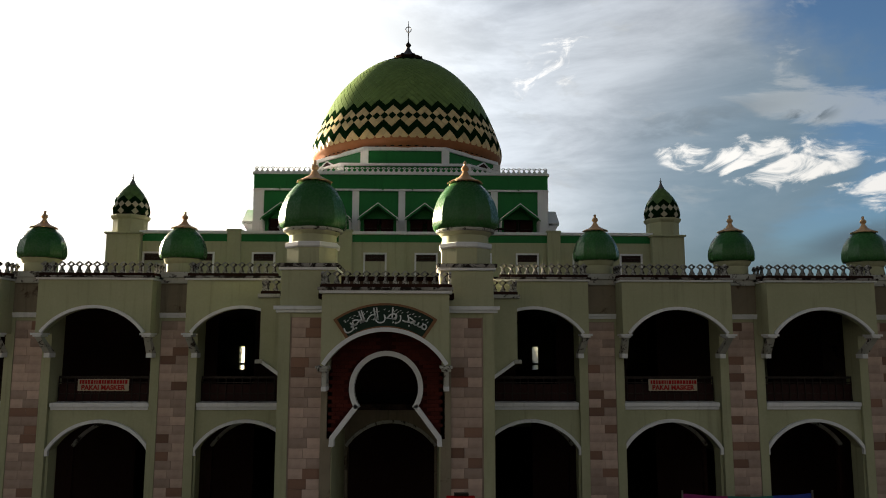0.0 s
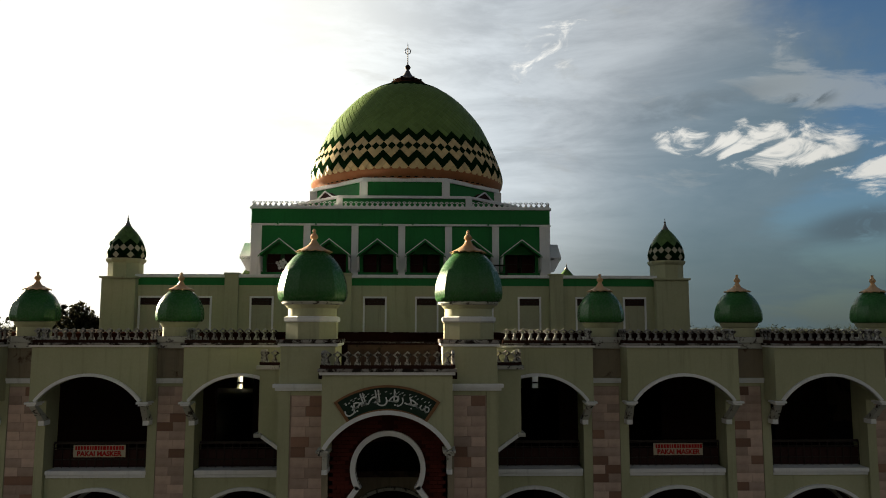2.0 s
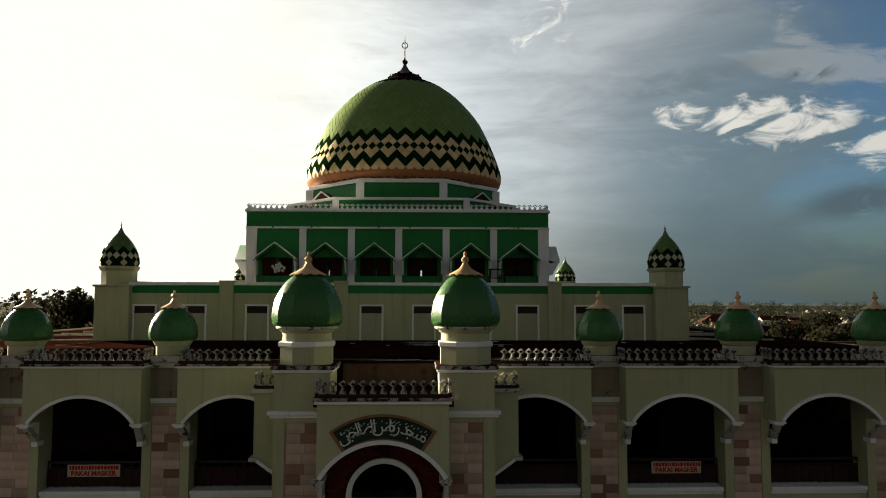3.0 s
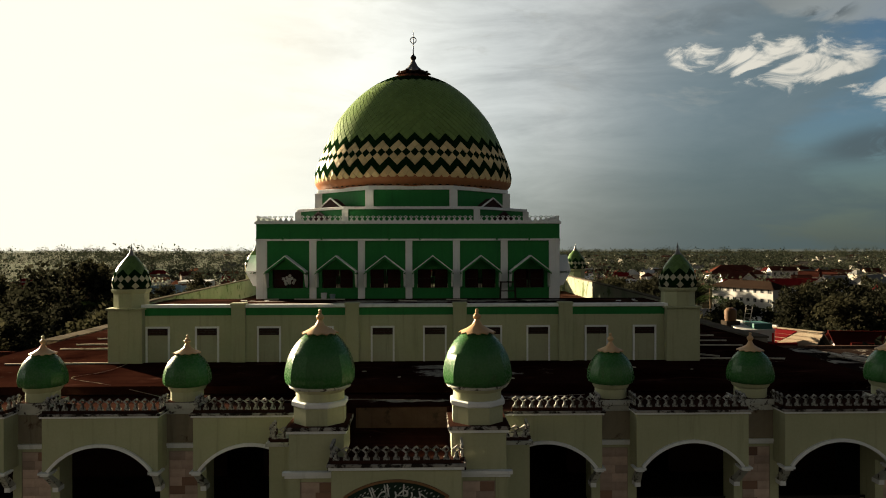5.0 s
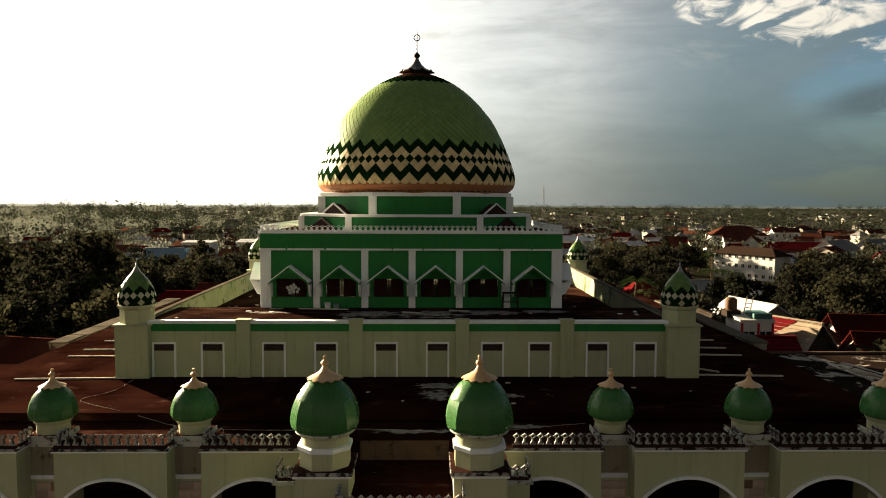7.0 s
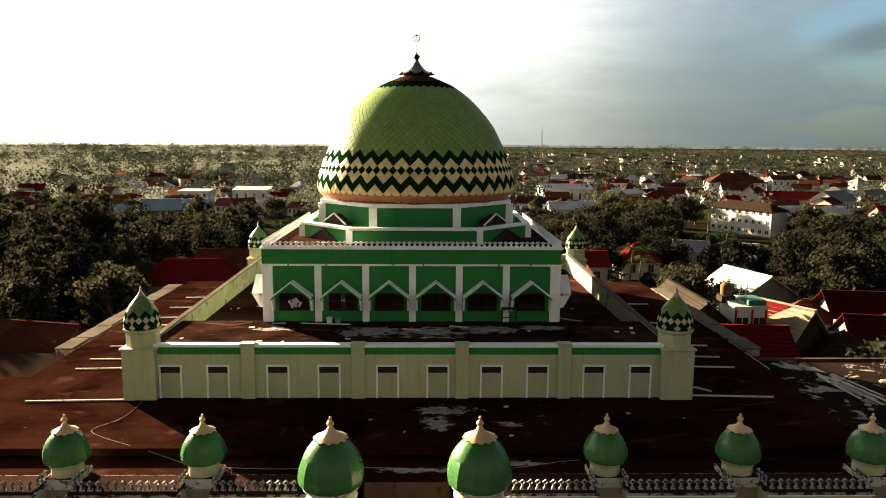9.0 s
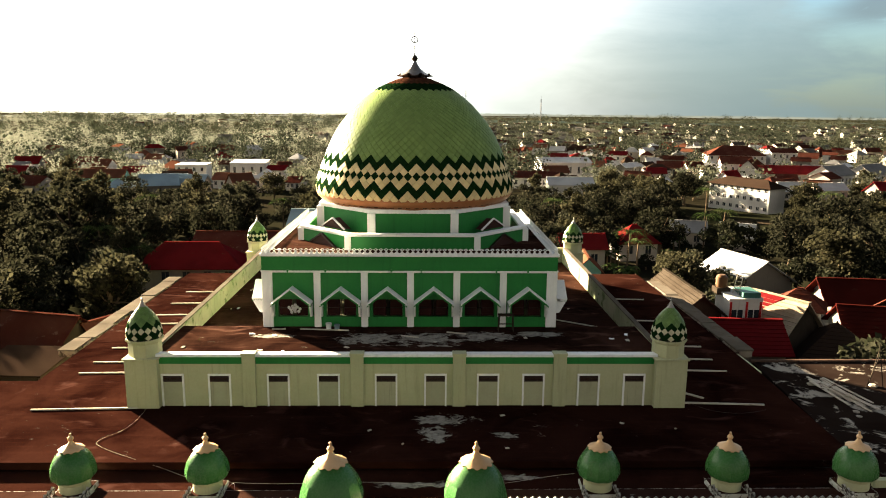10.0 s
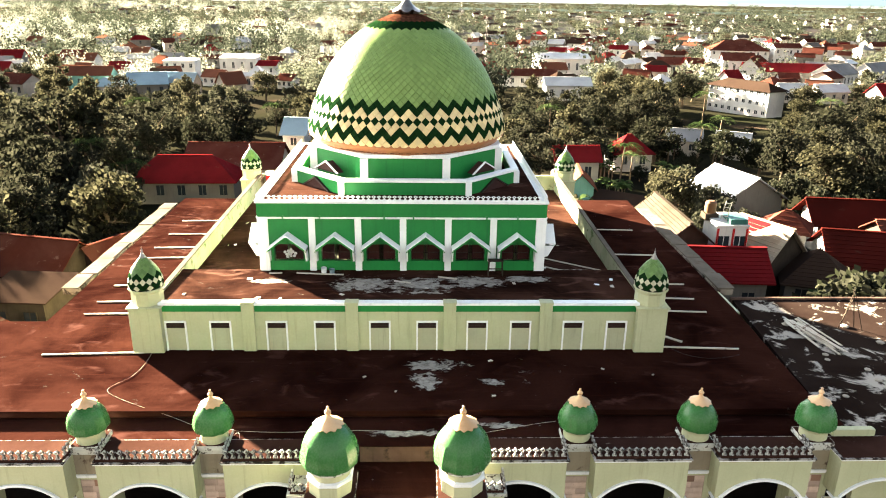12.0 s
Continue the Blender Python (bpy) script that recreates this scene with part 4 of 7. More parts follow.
    wg = part("wing_panel", Geo().prism(poly, -2.46, -1.25), CREAM, mosque)
    line = [(b, 6.25), (a, 5.62)] if s > 0 else [(a, 5.62), (b, 6.25)]
    part("wing_trim", Geo().ribbon(line, -0.1 if s < 0 else -0.1, -2.56, -2.3), WHITE, wg)
    lo, hi = min(a, b), max(a, b)
    part("corbel_cap", Geo().box(b - 0.12, b + 0.12, -2.58, -2.0, 6.2, 6.32), MOULDY, wg, bevel=0.01)
    part("wing_cornice", Geo().box(lo - (0.1 if s < 0 else 0), hi + (0.1 if s > 0 else 0), -2.56, -1.2, 8.3, 8.42), MOULDY, wg, bevel=0.01)
    balustrade("balustrade", (lo + 0.03, -2.42), (hi - 0.03, -2.42), 8.42)
    balustrade("balustrade", (b, -2.3), (b, -1.4), 8.42)


def portal():
    hw = 1.85
    g = Geo().arch_panel(PX - hw, PX + hw, 8.3, 6.05, PX, 1.72, 6.2, 7.18, -4.9, -4.6, 32)
    g.box(PX - hw, PX - hw + 0.2, -4.6, -3.4, 6.05, 8.3).box(PX + hw - 0.2, PX + hw, -4.6, -3.4, 6.05, 8.3)
    pn = part("portal_panel", g, CREAM, mosque, "cream portal panel with arched opening")
    part("arch_trim", Geo().ribbon(arc(PX, 1.72, 6.2, 7.18, 32), 0.12, -5.0, -4.88), WHITE, pn, "white arch trim")
    part("portal_cornice", Geo().box(PX - 1.97, PX + 1.97, -5.04, -4.3, 8.37, 8.46), BLACKENED, pn, bevel=0.01)
    part("cornice_lip", Geo().box(PX - 1.93, PX + 1.93, -5.0, -4.3, 8.28, 8.37), WHITE, pn, bevel=0.01)
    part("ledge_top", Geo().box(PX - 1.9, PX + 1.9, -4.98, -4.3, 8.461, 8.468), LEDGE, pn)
    for s in (-1, 1):
        e = PX + s * 1.78
        part("corbel_cap", Geo().box(e - 0.2, e + 0.16, -5.02, -4.3, 6.12, 6.2).box(e - 0.15, e + 0.12, -4.97, -4.3, 6.04, 6.12), MOULDY, pn, bevel=0.01)
        part("bracket", Geo().box(e - 0.07, e + 0.07, -4.6, -3.9, 5.6, 6.05), MOULDY, pn, bevel=0.01)
        part("bracket_foot", Geo().box(e - 0.08, e + 0.08, -4.62, -3.9, 5.46, 5.6), WHITE, pn, bevel=0.01)
        part("portal_jamb", Geo().box(e - 0.16, e + 0.16, -4.0, -3.4, 0, 6.1), TAUPE_SHADE, pn)
        balustrade("balustrade", (PX + s * 1.88, -4.75), (PX + s * 1.88, -3.75), 8.46)
    balustrade("balustrade", (PX - 1.85, -4.92), (PX + 1.85, -4.92), 8.46)
    # recessed wall with the keyhole opening
    c, r, waist, zw = 5.52, 0.95, 0.80, 4.97
    foot, zf = 1.52, 4.03

    def half_at(z):
        if z > c + r:
            return 0.0
        if z > zw:
            return max(math.sqrt(max(r * r - (z - c) ** 2, 0)), waist if z < c else 0)
        return lerp(waist, foot, min((zw - z) / (zw - zf), 1))
    rows = [zf] + [lerp(zf, zw, i / 4) for i in range(1, 5)] + [lerp(zw, c + r, i / 20) for i in range(1, 21)] + [7.4]
    g = Geo()
    for s in (-1, 1):
        v, f = [], []
        for z in rows:
            h = half_at(z)
            v += [(PX + s * h, -4.0, z), (PX + s * 1.75, -4.0, z), (PX + s * 1.75, -3.8, z), (PX + s * h, -3.8, z)]
        for i in range(len(rows) - 1):
            k = 4 * i
            f += [(k + j, k + (j + 1) % 4, k + 4 + (j + 1) % 4, k + 4 + j) for j in range(4)]
        g.add(v, f)
    kw = part("keyhole_wall", g, DARKJOINT, mosque, "dark red tiled wall with keyhole opening")
    brick = stone_mesh("wall_tile", 0.231, 0.111, BRICKRED)
    z = 4.2
    j = 0
    while z < 7.15:
        x = -1.72 + 0.115 * (j % 2)
        while x < 1.75:
            if abs(x) - 0.12 > max(half_at(z - 0.05), half_at(z + 0.05)) + 0.12 and abs(x) < 1.62:
                piece("wall_tile", brick, kw, pose(PX + x, -4.0, z))
            x += 0.235
        z += 0.115
        j += 1
    pts = [(PX - foot, zf - 0.2), (PX - foot, zf), (PX - waist, zw)]
    a0 = math.asin((zw - c) / r)
    n = 36
    for i in range(n + 1):
        a = math.pi - a0 - (math.pi - 2 * a0) * i / n
        pts.append((PX + r * math.cos(a), c + r * math.sin(a)))
    pts += [(PX + waist, zw), (PX + foot, zf), (PX + foot, zf - 0.2)]
    part("keyhole_trim", Geo().ribbon(pts, 0.15, -4.14, -3.78), WHITE, kw, "white keyhole trim")
    # floor edge and arch of the hall behind; the whitish arch has shade in its tone
    part("floor_ledge", Geo().box(PX - 1.6, PX + 1.6, -0.44, 0.3, 4.55, 4.75), DIRTY, mosque)
    low = part("lower_arch", Geo().arch_panel(PX - 1.6, PX + 1.6, 4.55, 0, PX, 1.5, 3.3, 4.1, -0.3, 0.15), TAUPE_SHADE, mosque)
    part("arch_trim", Geo().ribbon(arc(PX, 1.5, 3.3, 4.1), 0.11, -0.42, -0.28), MOULDY, low)


def plaque():
    """Curved name plaque over the portal arch, with its lettering."""
    rad, zc = 2.55, 7.95 - 2.55
    a = 0.60
    inner, outer = rad - 0.62, rad

    def fan(r0, r1, half, y0, y1):
        n = 20
        v, f = [], []
        for i in range(n + 1):
            t = -half + 2 * half * i / n
            for r in (r0, r1):
                for y in (y0, y1):
                    v.append((PX + r * math.sin(t), y, zc + r * math.cos(t)))
        for i in range(n):
            k = 4 * i
            f += [(k, k + 2, k + 6, k + 4), (k + 1, k + 5, k + 7, k + 3), (k, k + 4, k + 5, k + 1), (k + 2, k + 3, k + 7, k + 6)]
        f += [(0, 1, 3, 2), (4 * n, 4 * n + 2, 4 * n + 3, 4 * n + 1)]
        return Geo().add(v, f)
    pl = part("name_plaque", fan(inner, outer, a, -4.95, -4.88), PLAQUE, mosque, "dark green curved plaque with silver Arabic lettering")
    for r0, r1 in ((inner - 0.05, inner + 0.01), (outer - 0.01, outer + 0.05)):
        part("plaque_border", fan(r0, r1, a + 0.015, -4.97, -4.88), COPPER, pl)
    for s in (-1, 1):
        t = s * a
        part("plaque_border", Geo().beam((PX + (inner - 0.05) * math.sin(t), -4.925, zc + (inner - 0.05) * math.cos(t)), (PX + (outer + 0.05) * math.sin(t), -4.925, zc + (outer + 0.05) * math.cos(t)), 0.06, 0.09), COPPER, pl)
    glyphs = "\ufee6\ufef4\ufea4\ufedf\ufe8e\ufebc\ufedf\ufe8d \ufebd\ufe8e\ufef3\ufead \ufeaa\ufea0\ufeb4\ufee3"
    wide = {"\ufee6": 1.2, "\ufebc": 1.35, "\ufebd": 1.7, "\ufeb4": 1.35, "\ufee3": 0.8, "\ufe8e": 0.5, "\ufedf": 0.5, "\ufe8d": 0.45, " ": 0.4, "\ufea4": 1.0, "\ufea0": 1.0, "\ufef4": 0.62, "\ufef3": 0.62, "\ufead": 0.75, "\ufeaa": 0.9}
    total = sum(wide[ch] for ch in glyphs)
    t, span_a, rm = -0.55, 1.10, rad - 0.42
    for ch in glyphs:
        w = wide[ch] / total * span_a
        if ch != " ":
            m = pose(PX + rm * math.sin(t + w / 2), -4.955, zc + rm * math.cos(t + w / 2)) @ Matrix.Rotation(t + w / 2, 4, "Y") @ pose(0, 0, 0, 90, 0, 0)
            # small vowel strokes over the line of writing
            for q in (0.25, 0.7):
                a2, r2 = t + w * q, rad - 0.10 - 0.05 * ((len(pl.children) * 7) % 3)
                c2 = Vector((PX + r2 * math.sin(a2), -4.955, zc + r2 * math.cos(a2)))
                part("vowel_mark", Geo().beam(c2, c2 + Vector((0.05, 0, 0.035)), 0.008, 0.02), SILVER, pl)
            letters("lettering", ch, SILVER, pl, m, 0.50, 0.004, 0.0, "TOP_BASELINE")
        t += w


for s in (-1, 1):
    tower(s)
portal()
plaque()

# ---- terrace storey ----
TX = 0.07
TY, TZ0, TZ1 = 7.55, 9.40, 12.02
SIDE_Z = 10.97                 # floor of the walks beside the lantern


def terrace():
    wall = part("terrace_wall", Geo().box(TX - 12.0, TX + 12.0, TY, TY + 0.3, TZ0, 11.9), CREAM, mosque, "cream terrace wall with green band")
    part("green_band", Geo().box(TX - 11.9, TX + 11.9, TY - 0.012, TY + 0.1, 11.52, 11.86), GREEN, wall, "green painted band")
    part("terrace_coping", Geo().box(TX - 12.0, TX + 12.0, TY - 0.09, TY + 0.34, 11.88, TZ1), WHITE, wall, bevel=0.012)
    for c in (-7.55, -2.4, 2.5, 7.35):
        p = part("pilaster", Geo().box(c - 0.31, c + 0.31, TY - 0.16, TY + 0.02, TZ0, 12.0), CREAM, wall, bevel=0.012)
        part("pilaster_cap", Geo().box(c - 0.34, c + 0.34, TY - 0.2, TY + 0.3, 11.98, 12.09), CREAM, p, bevel=0.01)
    for c in (-11.2, -8.98, -6.18, -3.78, -1.02, 1.36, 3.9, 6.1, 8.78, 11.0):
        w = part("window_panel", Geo().box(c - 0.46, c + 0.46, TY - 0.006, TY + 0.1, TZ0, 10.62), RECESS_CREAM, wall)
        g = Geo().box(c - 0.54, c - 0.46, TY - 0.07, TY + 0.05, TZ0, 11.02).box(c + 0.46, c + 0.54, TY - 0.07, TY + 0.05, TZ0, 11.02).box(c - 0.46, c + 0.46, TY - 0.07, TY + 0.05, 10.94, 11.02)
        part("window_trim", g, WHITE, w)
        part("louvre", Geo().box(c - 0.46, c + 0.46, TY - 0.008, TY + 0.05, 10.62, 10.94), INNERRED_SHADE, w)
        g = Geo()
        for i in range(4):
            g.box(c - 0.46, c + 0.46, TY - 0.03, TY + 0.0, 10.66 + i * 0.075, 10.69 + i * 0.075)
        part("louvre_slats", g, DARKMETAL, w)
    # front deck, and the lower walks round the other three sides of the lantern
    part("terrace_floor", Geo().box(TX - 12.26, TX + 12.26, TY + 0.3, 12.35, 10.8, 11.93), TERRACE, mosque, "dark red weathered terrace floor")
    for x0, x1, y0 in ((TX - 12.26, TX - 7.95, 12.35), (TX + 7.95, TX + 12.26, 12.35), (TX - 7.95, TX + 7.95, 28.0)):
        part("side_walk", Geo().box(x0, x1, y0, 33.7, 10.8, SIDE_Z), TERRACE, mosque, "dark red weathered side walk")
    part("lantern_plinth", Geo().box(TX - 7.95, TX + 7.95, 12.35, 28.0, 10.8, 11.93), CREAM, mosque)
    for s in (-1, 1):
        x0, x1 = sorted((TX + s * 12.26, TX + s * 12.46))
        v = []
        for y, z in ((8.2, 12.0), (10.3, 12.04), (33.4, 12.26)):
            v += [(x0, y, 9.4), (x1, y, 9.4), (x1, y, z), (x0, y, z)]
        f = [(0, 1, 2, 3), (11, 10, 9, 8)]
        for k in (0, 4):
            f += [(k + j, k + (j + 1) % 4, k + 4 + (j + 1) % 4, k + 4 + j) for j in range(4)]
        w = part("side_parapet", Geo().add(v, f), MOSSY, mosque, "mossy cream side parapet")
        g = Geo().add([(x0 - 0.04, 8.2, 12.0), (x1 + 0.04, 8.2, 12.0), (x1 + 0.04, 8.2, 12.07), (x0 - 0.04, 8.2, 12.07),
                       (x0 - 0.04, 10.3, 12.04), (x1 + 0.04, 10.3, 12.04), (x1 + 0.04, 10.3, 12.11), (x0 - 0.04, 10.3, 12.11),
                       (x0 - 0.04, 33.4, 12.26), (x1 + 0.04, 33.4, 12.26), (x1 + 0.04, 33.4, 12.33), (x0 - 0.04, 33.4, 12.33)], f)
        part("side_coping", g, COPING, w)
    part("rear_parapet", Geo().box(TX - 12.6, TX + 12.6, 33.7, 34.0, 9.4, 12.2), MOSSY, mosque)


def lattice(prof, n, aspect=1.0):
    """Rows of a diamond lattice on a turned surface: (radius, z) at the middle of each row, and half a step beyond both ends."""
    fine = []
    for (r0, z0), (r1, z1) in zip(prof, prof[1:]):
        for i in range(16):
            fine.append((lerp(r0, r1, i / 16), lerp(z0, z1, i / 16)))
    fine.append(prof[-1])
    rows, need, acc = [fine[0]], math.pi * fine[0][0] / n * aspect, 0.0
    for a, b in zip(fine, fine[1:]):
        acc += math.dist(a, b)
        if acc >= need:
            rows.append(b)
            acc, need = 0.0, math.pi * max(b[0], 0.05) / n * aspect
    return rows


def diamond(rows, k, n, cx=0.0, cy=0.0, ang=0.0, lift=0.035, gap=0.85):
    """One raised diamond tile of row k, at angle ang."""
    half = math.pi / n

    def at(r, z, a, out):
        return (cx + (r + out) * math.sin(a), cy - (r + out) * math.cos(a), z)
    (r0, z0), (r1, z1), (r2, z2) = rows[k - 1], rows[k], rows[k + 1]
    cr, cz = r1, z1
    ring = [(r0, z0, 0), (r1, z1, half), (r2, z2, 0), (r1, z1, -half)]
    base = [at(r, z, ang + a, 0.0) for r, z, a in ring]
    top = [at(lerp(cr, r, gap), lerp(cz, z, gap), ang + a * gap, lift) for r, z, a in ring]
    return base + top, [(4, 5, 6, 7), (0, 1, 5, 4), (1, 2, 6, 5), (2, 3, 7, 6), (3, 0, 4, 7)]


def turret(x, y, z):
    """Corner turret: square pier, octagonal neck and a tiled onion dome. z: foot of the pier."""
    o = math.pi / 8
    q = 1 / math.cos(o)
    top = z + 2.4
    tw = part("turret", Geo().box(x - 0.76, x + 0.76, y - 0.76, y + 0.76, z, top), CREAM, mosque, "cream corner turret with tiled onion dome", bevel=0.015)
    part("turret_cap", Geo().box(x - 0.84, x + 0.84, y - 0.84, y + 0.84, top, top + 0.09), CREAM, tw, bevel=0.015)
    part("turret_neck", Geo().lathe([(0.70 * q, top + 0.09), (0.70 * q, top + 0.72), (0.76 * q, top + 0.78), (0.80 * q, top + 0.86), (0.80 * q, top + 0.93), (0.6, top + 0.94)], 8, x, y, o), CREAM, tw)
    b = top + 0.93
    prof = [(0.78, b), (0.83, b + 0.14), (0.835, b + 0.30), (0.79, b + 0.52), (0.69, b + 0.80), (0.53, b + 1.08), (0.34, b + 1.32), (0.17, b + 1.50), (0.10, b + 1.58)]
    part("onion_shell", Geo().lathe([(r - 0.012, zz) for r, zz in prof], 36, x, y), GROUT, tw, smooth=True)
    n = 16
    rows = lattice(prof, n, 1.0)
    sets = {"white_tiles": (Geo(), TURRET_WHITE), "dark_tiles": (Geo(), TILE_DARK), "green_tiles": (Geo(), TURRET_GREEN)}
    for k in range(1, len(rows) - 1):
        for i in range(n):
            a = math.tau * (i + 0.5 * (k % 2)) / n
            kind = "green_tiles"
            if k == 3 or (k == 1 and i % 2):
                kind = "white_tiles"
            elif k in (1, 2, 4) or (k == 5 and i % 2):
                kind = "dark_tiles"
            sets[kind][0].add(*diamond(rows, k, n, x, y, a, 0.012, 0.9))
    for name, (g, m) in sets.items():
        part(name, g, m, tw, kind="stuff")
    t = b + 1.50
    part("turret_tip", Geo().lathe([(0.20, t - 0.06), (0.16, t + 0.04), (0.07, t + 0.22), (0.03, t + 0.34), (0.06, t + 0.38), (0.02, t + 0.42), (0.01, t + 0.56)], 16, x, y), METAL, tw, smooth=True)


terrace()
for s in (-1, 1):
    turret(TX + s * 12.62, 7.95, 9.40)
    turret(TX + s * 13.05, 33.4, 9.5)

# ---- lantern storey under the dome ----
LX, LY0, LY1 = 0.04, 12.2, 28.1
DX, DY = 0.15, 20.15


def hood(parent, m):
    """Gabled canopy over a window, white on top with a green edge; stands out along local -y."""
    out, e = -0.80, 1.06
    top, under, legs = Geo(), Geo(), []
    for s in (-1, 1):
        for g, o, drop, thick in ((top, out, 0.0, 0.05), (under, out + 0.015, 0.05, 0.11)):
            za, zb = 2.26 - drop, 1.44 - drop
            g.add([(0, o, za), (s * e, o, zb), (s * e, o, zb - thick), (0, o, za - thick), (0, 0, za), (s * e, 0, zb), (s * e, 0, zb - thick), (0, 0, za - thick)],
                  [(0, 1, 2, 3), (7, 6, 5, 4), (0, 4, 5, 1), (1, 5, 6, 2), (2, 6, 7, 3)])
        a, b = s * e, s * (e - 0.09)
        legs.append(Geo().add([(a, out, 1.40), (b, out, 1.40), (b, out * 0.5, 0.66), (a, out * 0.5, 0.66), (a, 0, 1.40), (b, 0, 1.40), (b, 0, 0.58), (a, 0, 0.58)],
                 [(0, 1, 2, 3), (7, 6, 5, 4), (0, 4, 5, 1), (1, 5, 6, 2), (2, 6, 7, 3), (3, 7, 4, 0)]))
    ob = part("hood", top, WHITE, parent, "white gabled window hood")
    ob.matrix_local = m
    part("hood_edge", under, GREEN, ob, "green underside and edge")
    for leg in legs:
        part("hood_bracket", leg, WHITE, ob)
    return ob


def lantern_side(m, hoods=True, name="lantern_wall"):
    """One wall of the square storey, in its own axes: outer face at y 0, x along the wall, z from the terrace floor."""
    hw = 7.88
    cols = [-7.62, -4.97, -2.45, 0.02, 2.5, 5.0, 7.62]
    g = Geo().box(-hw, hw, 0.06, 0.3, 1.52, 3.1).box(-hw, hw, 0.06, 0.3, 0, 0.55)
    mids = [(a + b) / 2 for a, b in zip(cols, cols[1:])]
    e = [-hw] + [x for c in mids for x in (c - 0.80, c + 0.80)] + [hw]
    for a, b in zip(e[0::2], e[1::2]):
        g.box(a, b, 0.06, 0.3, 0.55, 1.52)
    wall = part(name, g, GREEN, mosque, "bright green wall with white pilasters")
    wall.matrix_local = m
    for i, c in enumerate(cols):
        w = 0.27 if i in (0, 6) else 0.18
        part("pilaster", Geo().box(c - w, c + w, -0.05, 0.08, 0, 3.06), WHITE, wall, bevel=0.012)
    part("lintel", Geo().box(-hw - 0.02, hw + 0.02, -0.08, 0.2, 3.02, 3.12), WHITE, wall, bevel=0.01)
    part("fascia", Geo().box(-hw, hw, -0.04, 0.3, 3.12, 3.9), GREEN, wall)
    part("ledge", Geo().box(-hw - 0.07, hw + 0.07, -0.12, 0.3, 3.9, 4.02), WHITE, wall, bevel=0.01)
    for c in mids:
        if hoods:
            hood(wall, pose(c, 0.07, 0))
        part("curtain", Geo().box(c - 0.78, c - 0.10, 0.36, 0.40, 0.55, 1.52).box(c + 0.12, c + 0.78, 0.36, 0.40, 0.55, 1.52), CURTAIN, wall)
        part("window_bars", Geo().box(c - 0.8, c + 0.8, 0.2, 0.23, 1.0, 1.03).box(c - 0.015, c + 0.015, 0.2, 0.23, 0.55, 1.52), DARKMETAL, wall)
    for c in (-6.5, -4.5, -1.0, 0.6, 4.6, 6.3):
        part("spout", Geo().box(c - 0.04, c + 0.04, -0.16, 0.05, 3.05, 3.2), GREEN, wall)
    return wall


PICKET_SMALL = picket_mesh(0.27, 0.25, 0.06, WHITE)


def ring_wall(ring, outer, inner, z0, z1):
    """A low wall round a ring of corners about the dome's axis."""
    g, n = Geo(), len(ring)
    for x, y in ring:
        g.v += [(DX + x * k, DY + y * k, z) for k, z in ((outer, z0), (outer, z1), (inner, z1), (inner, z0))]
    for i in range(n):
        a, b = 4 * i, 4 * ((i + 1) % n)
        g.f += [(a + q, b + q, b + (q + 1) % 4, a + (q + 1) % 4) for q in range(4)]
    return g


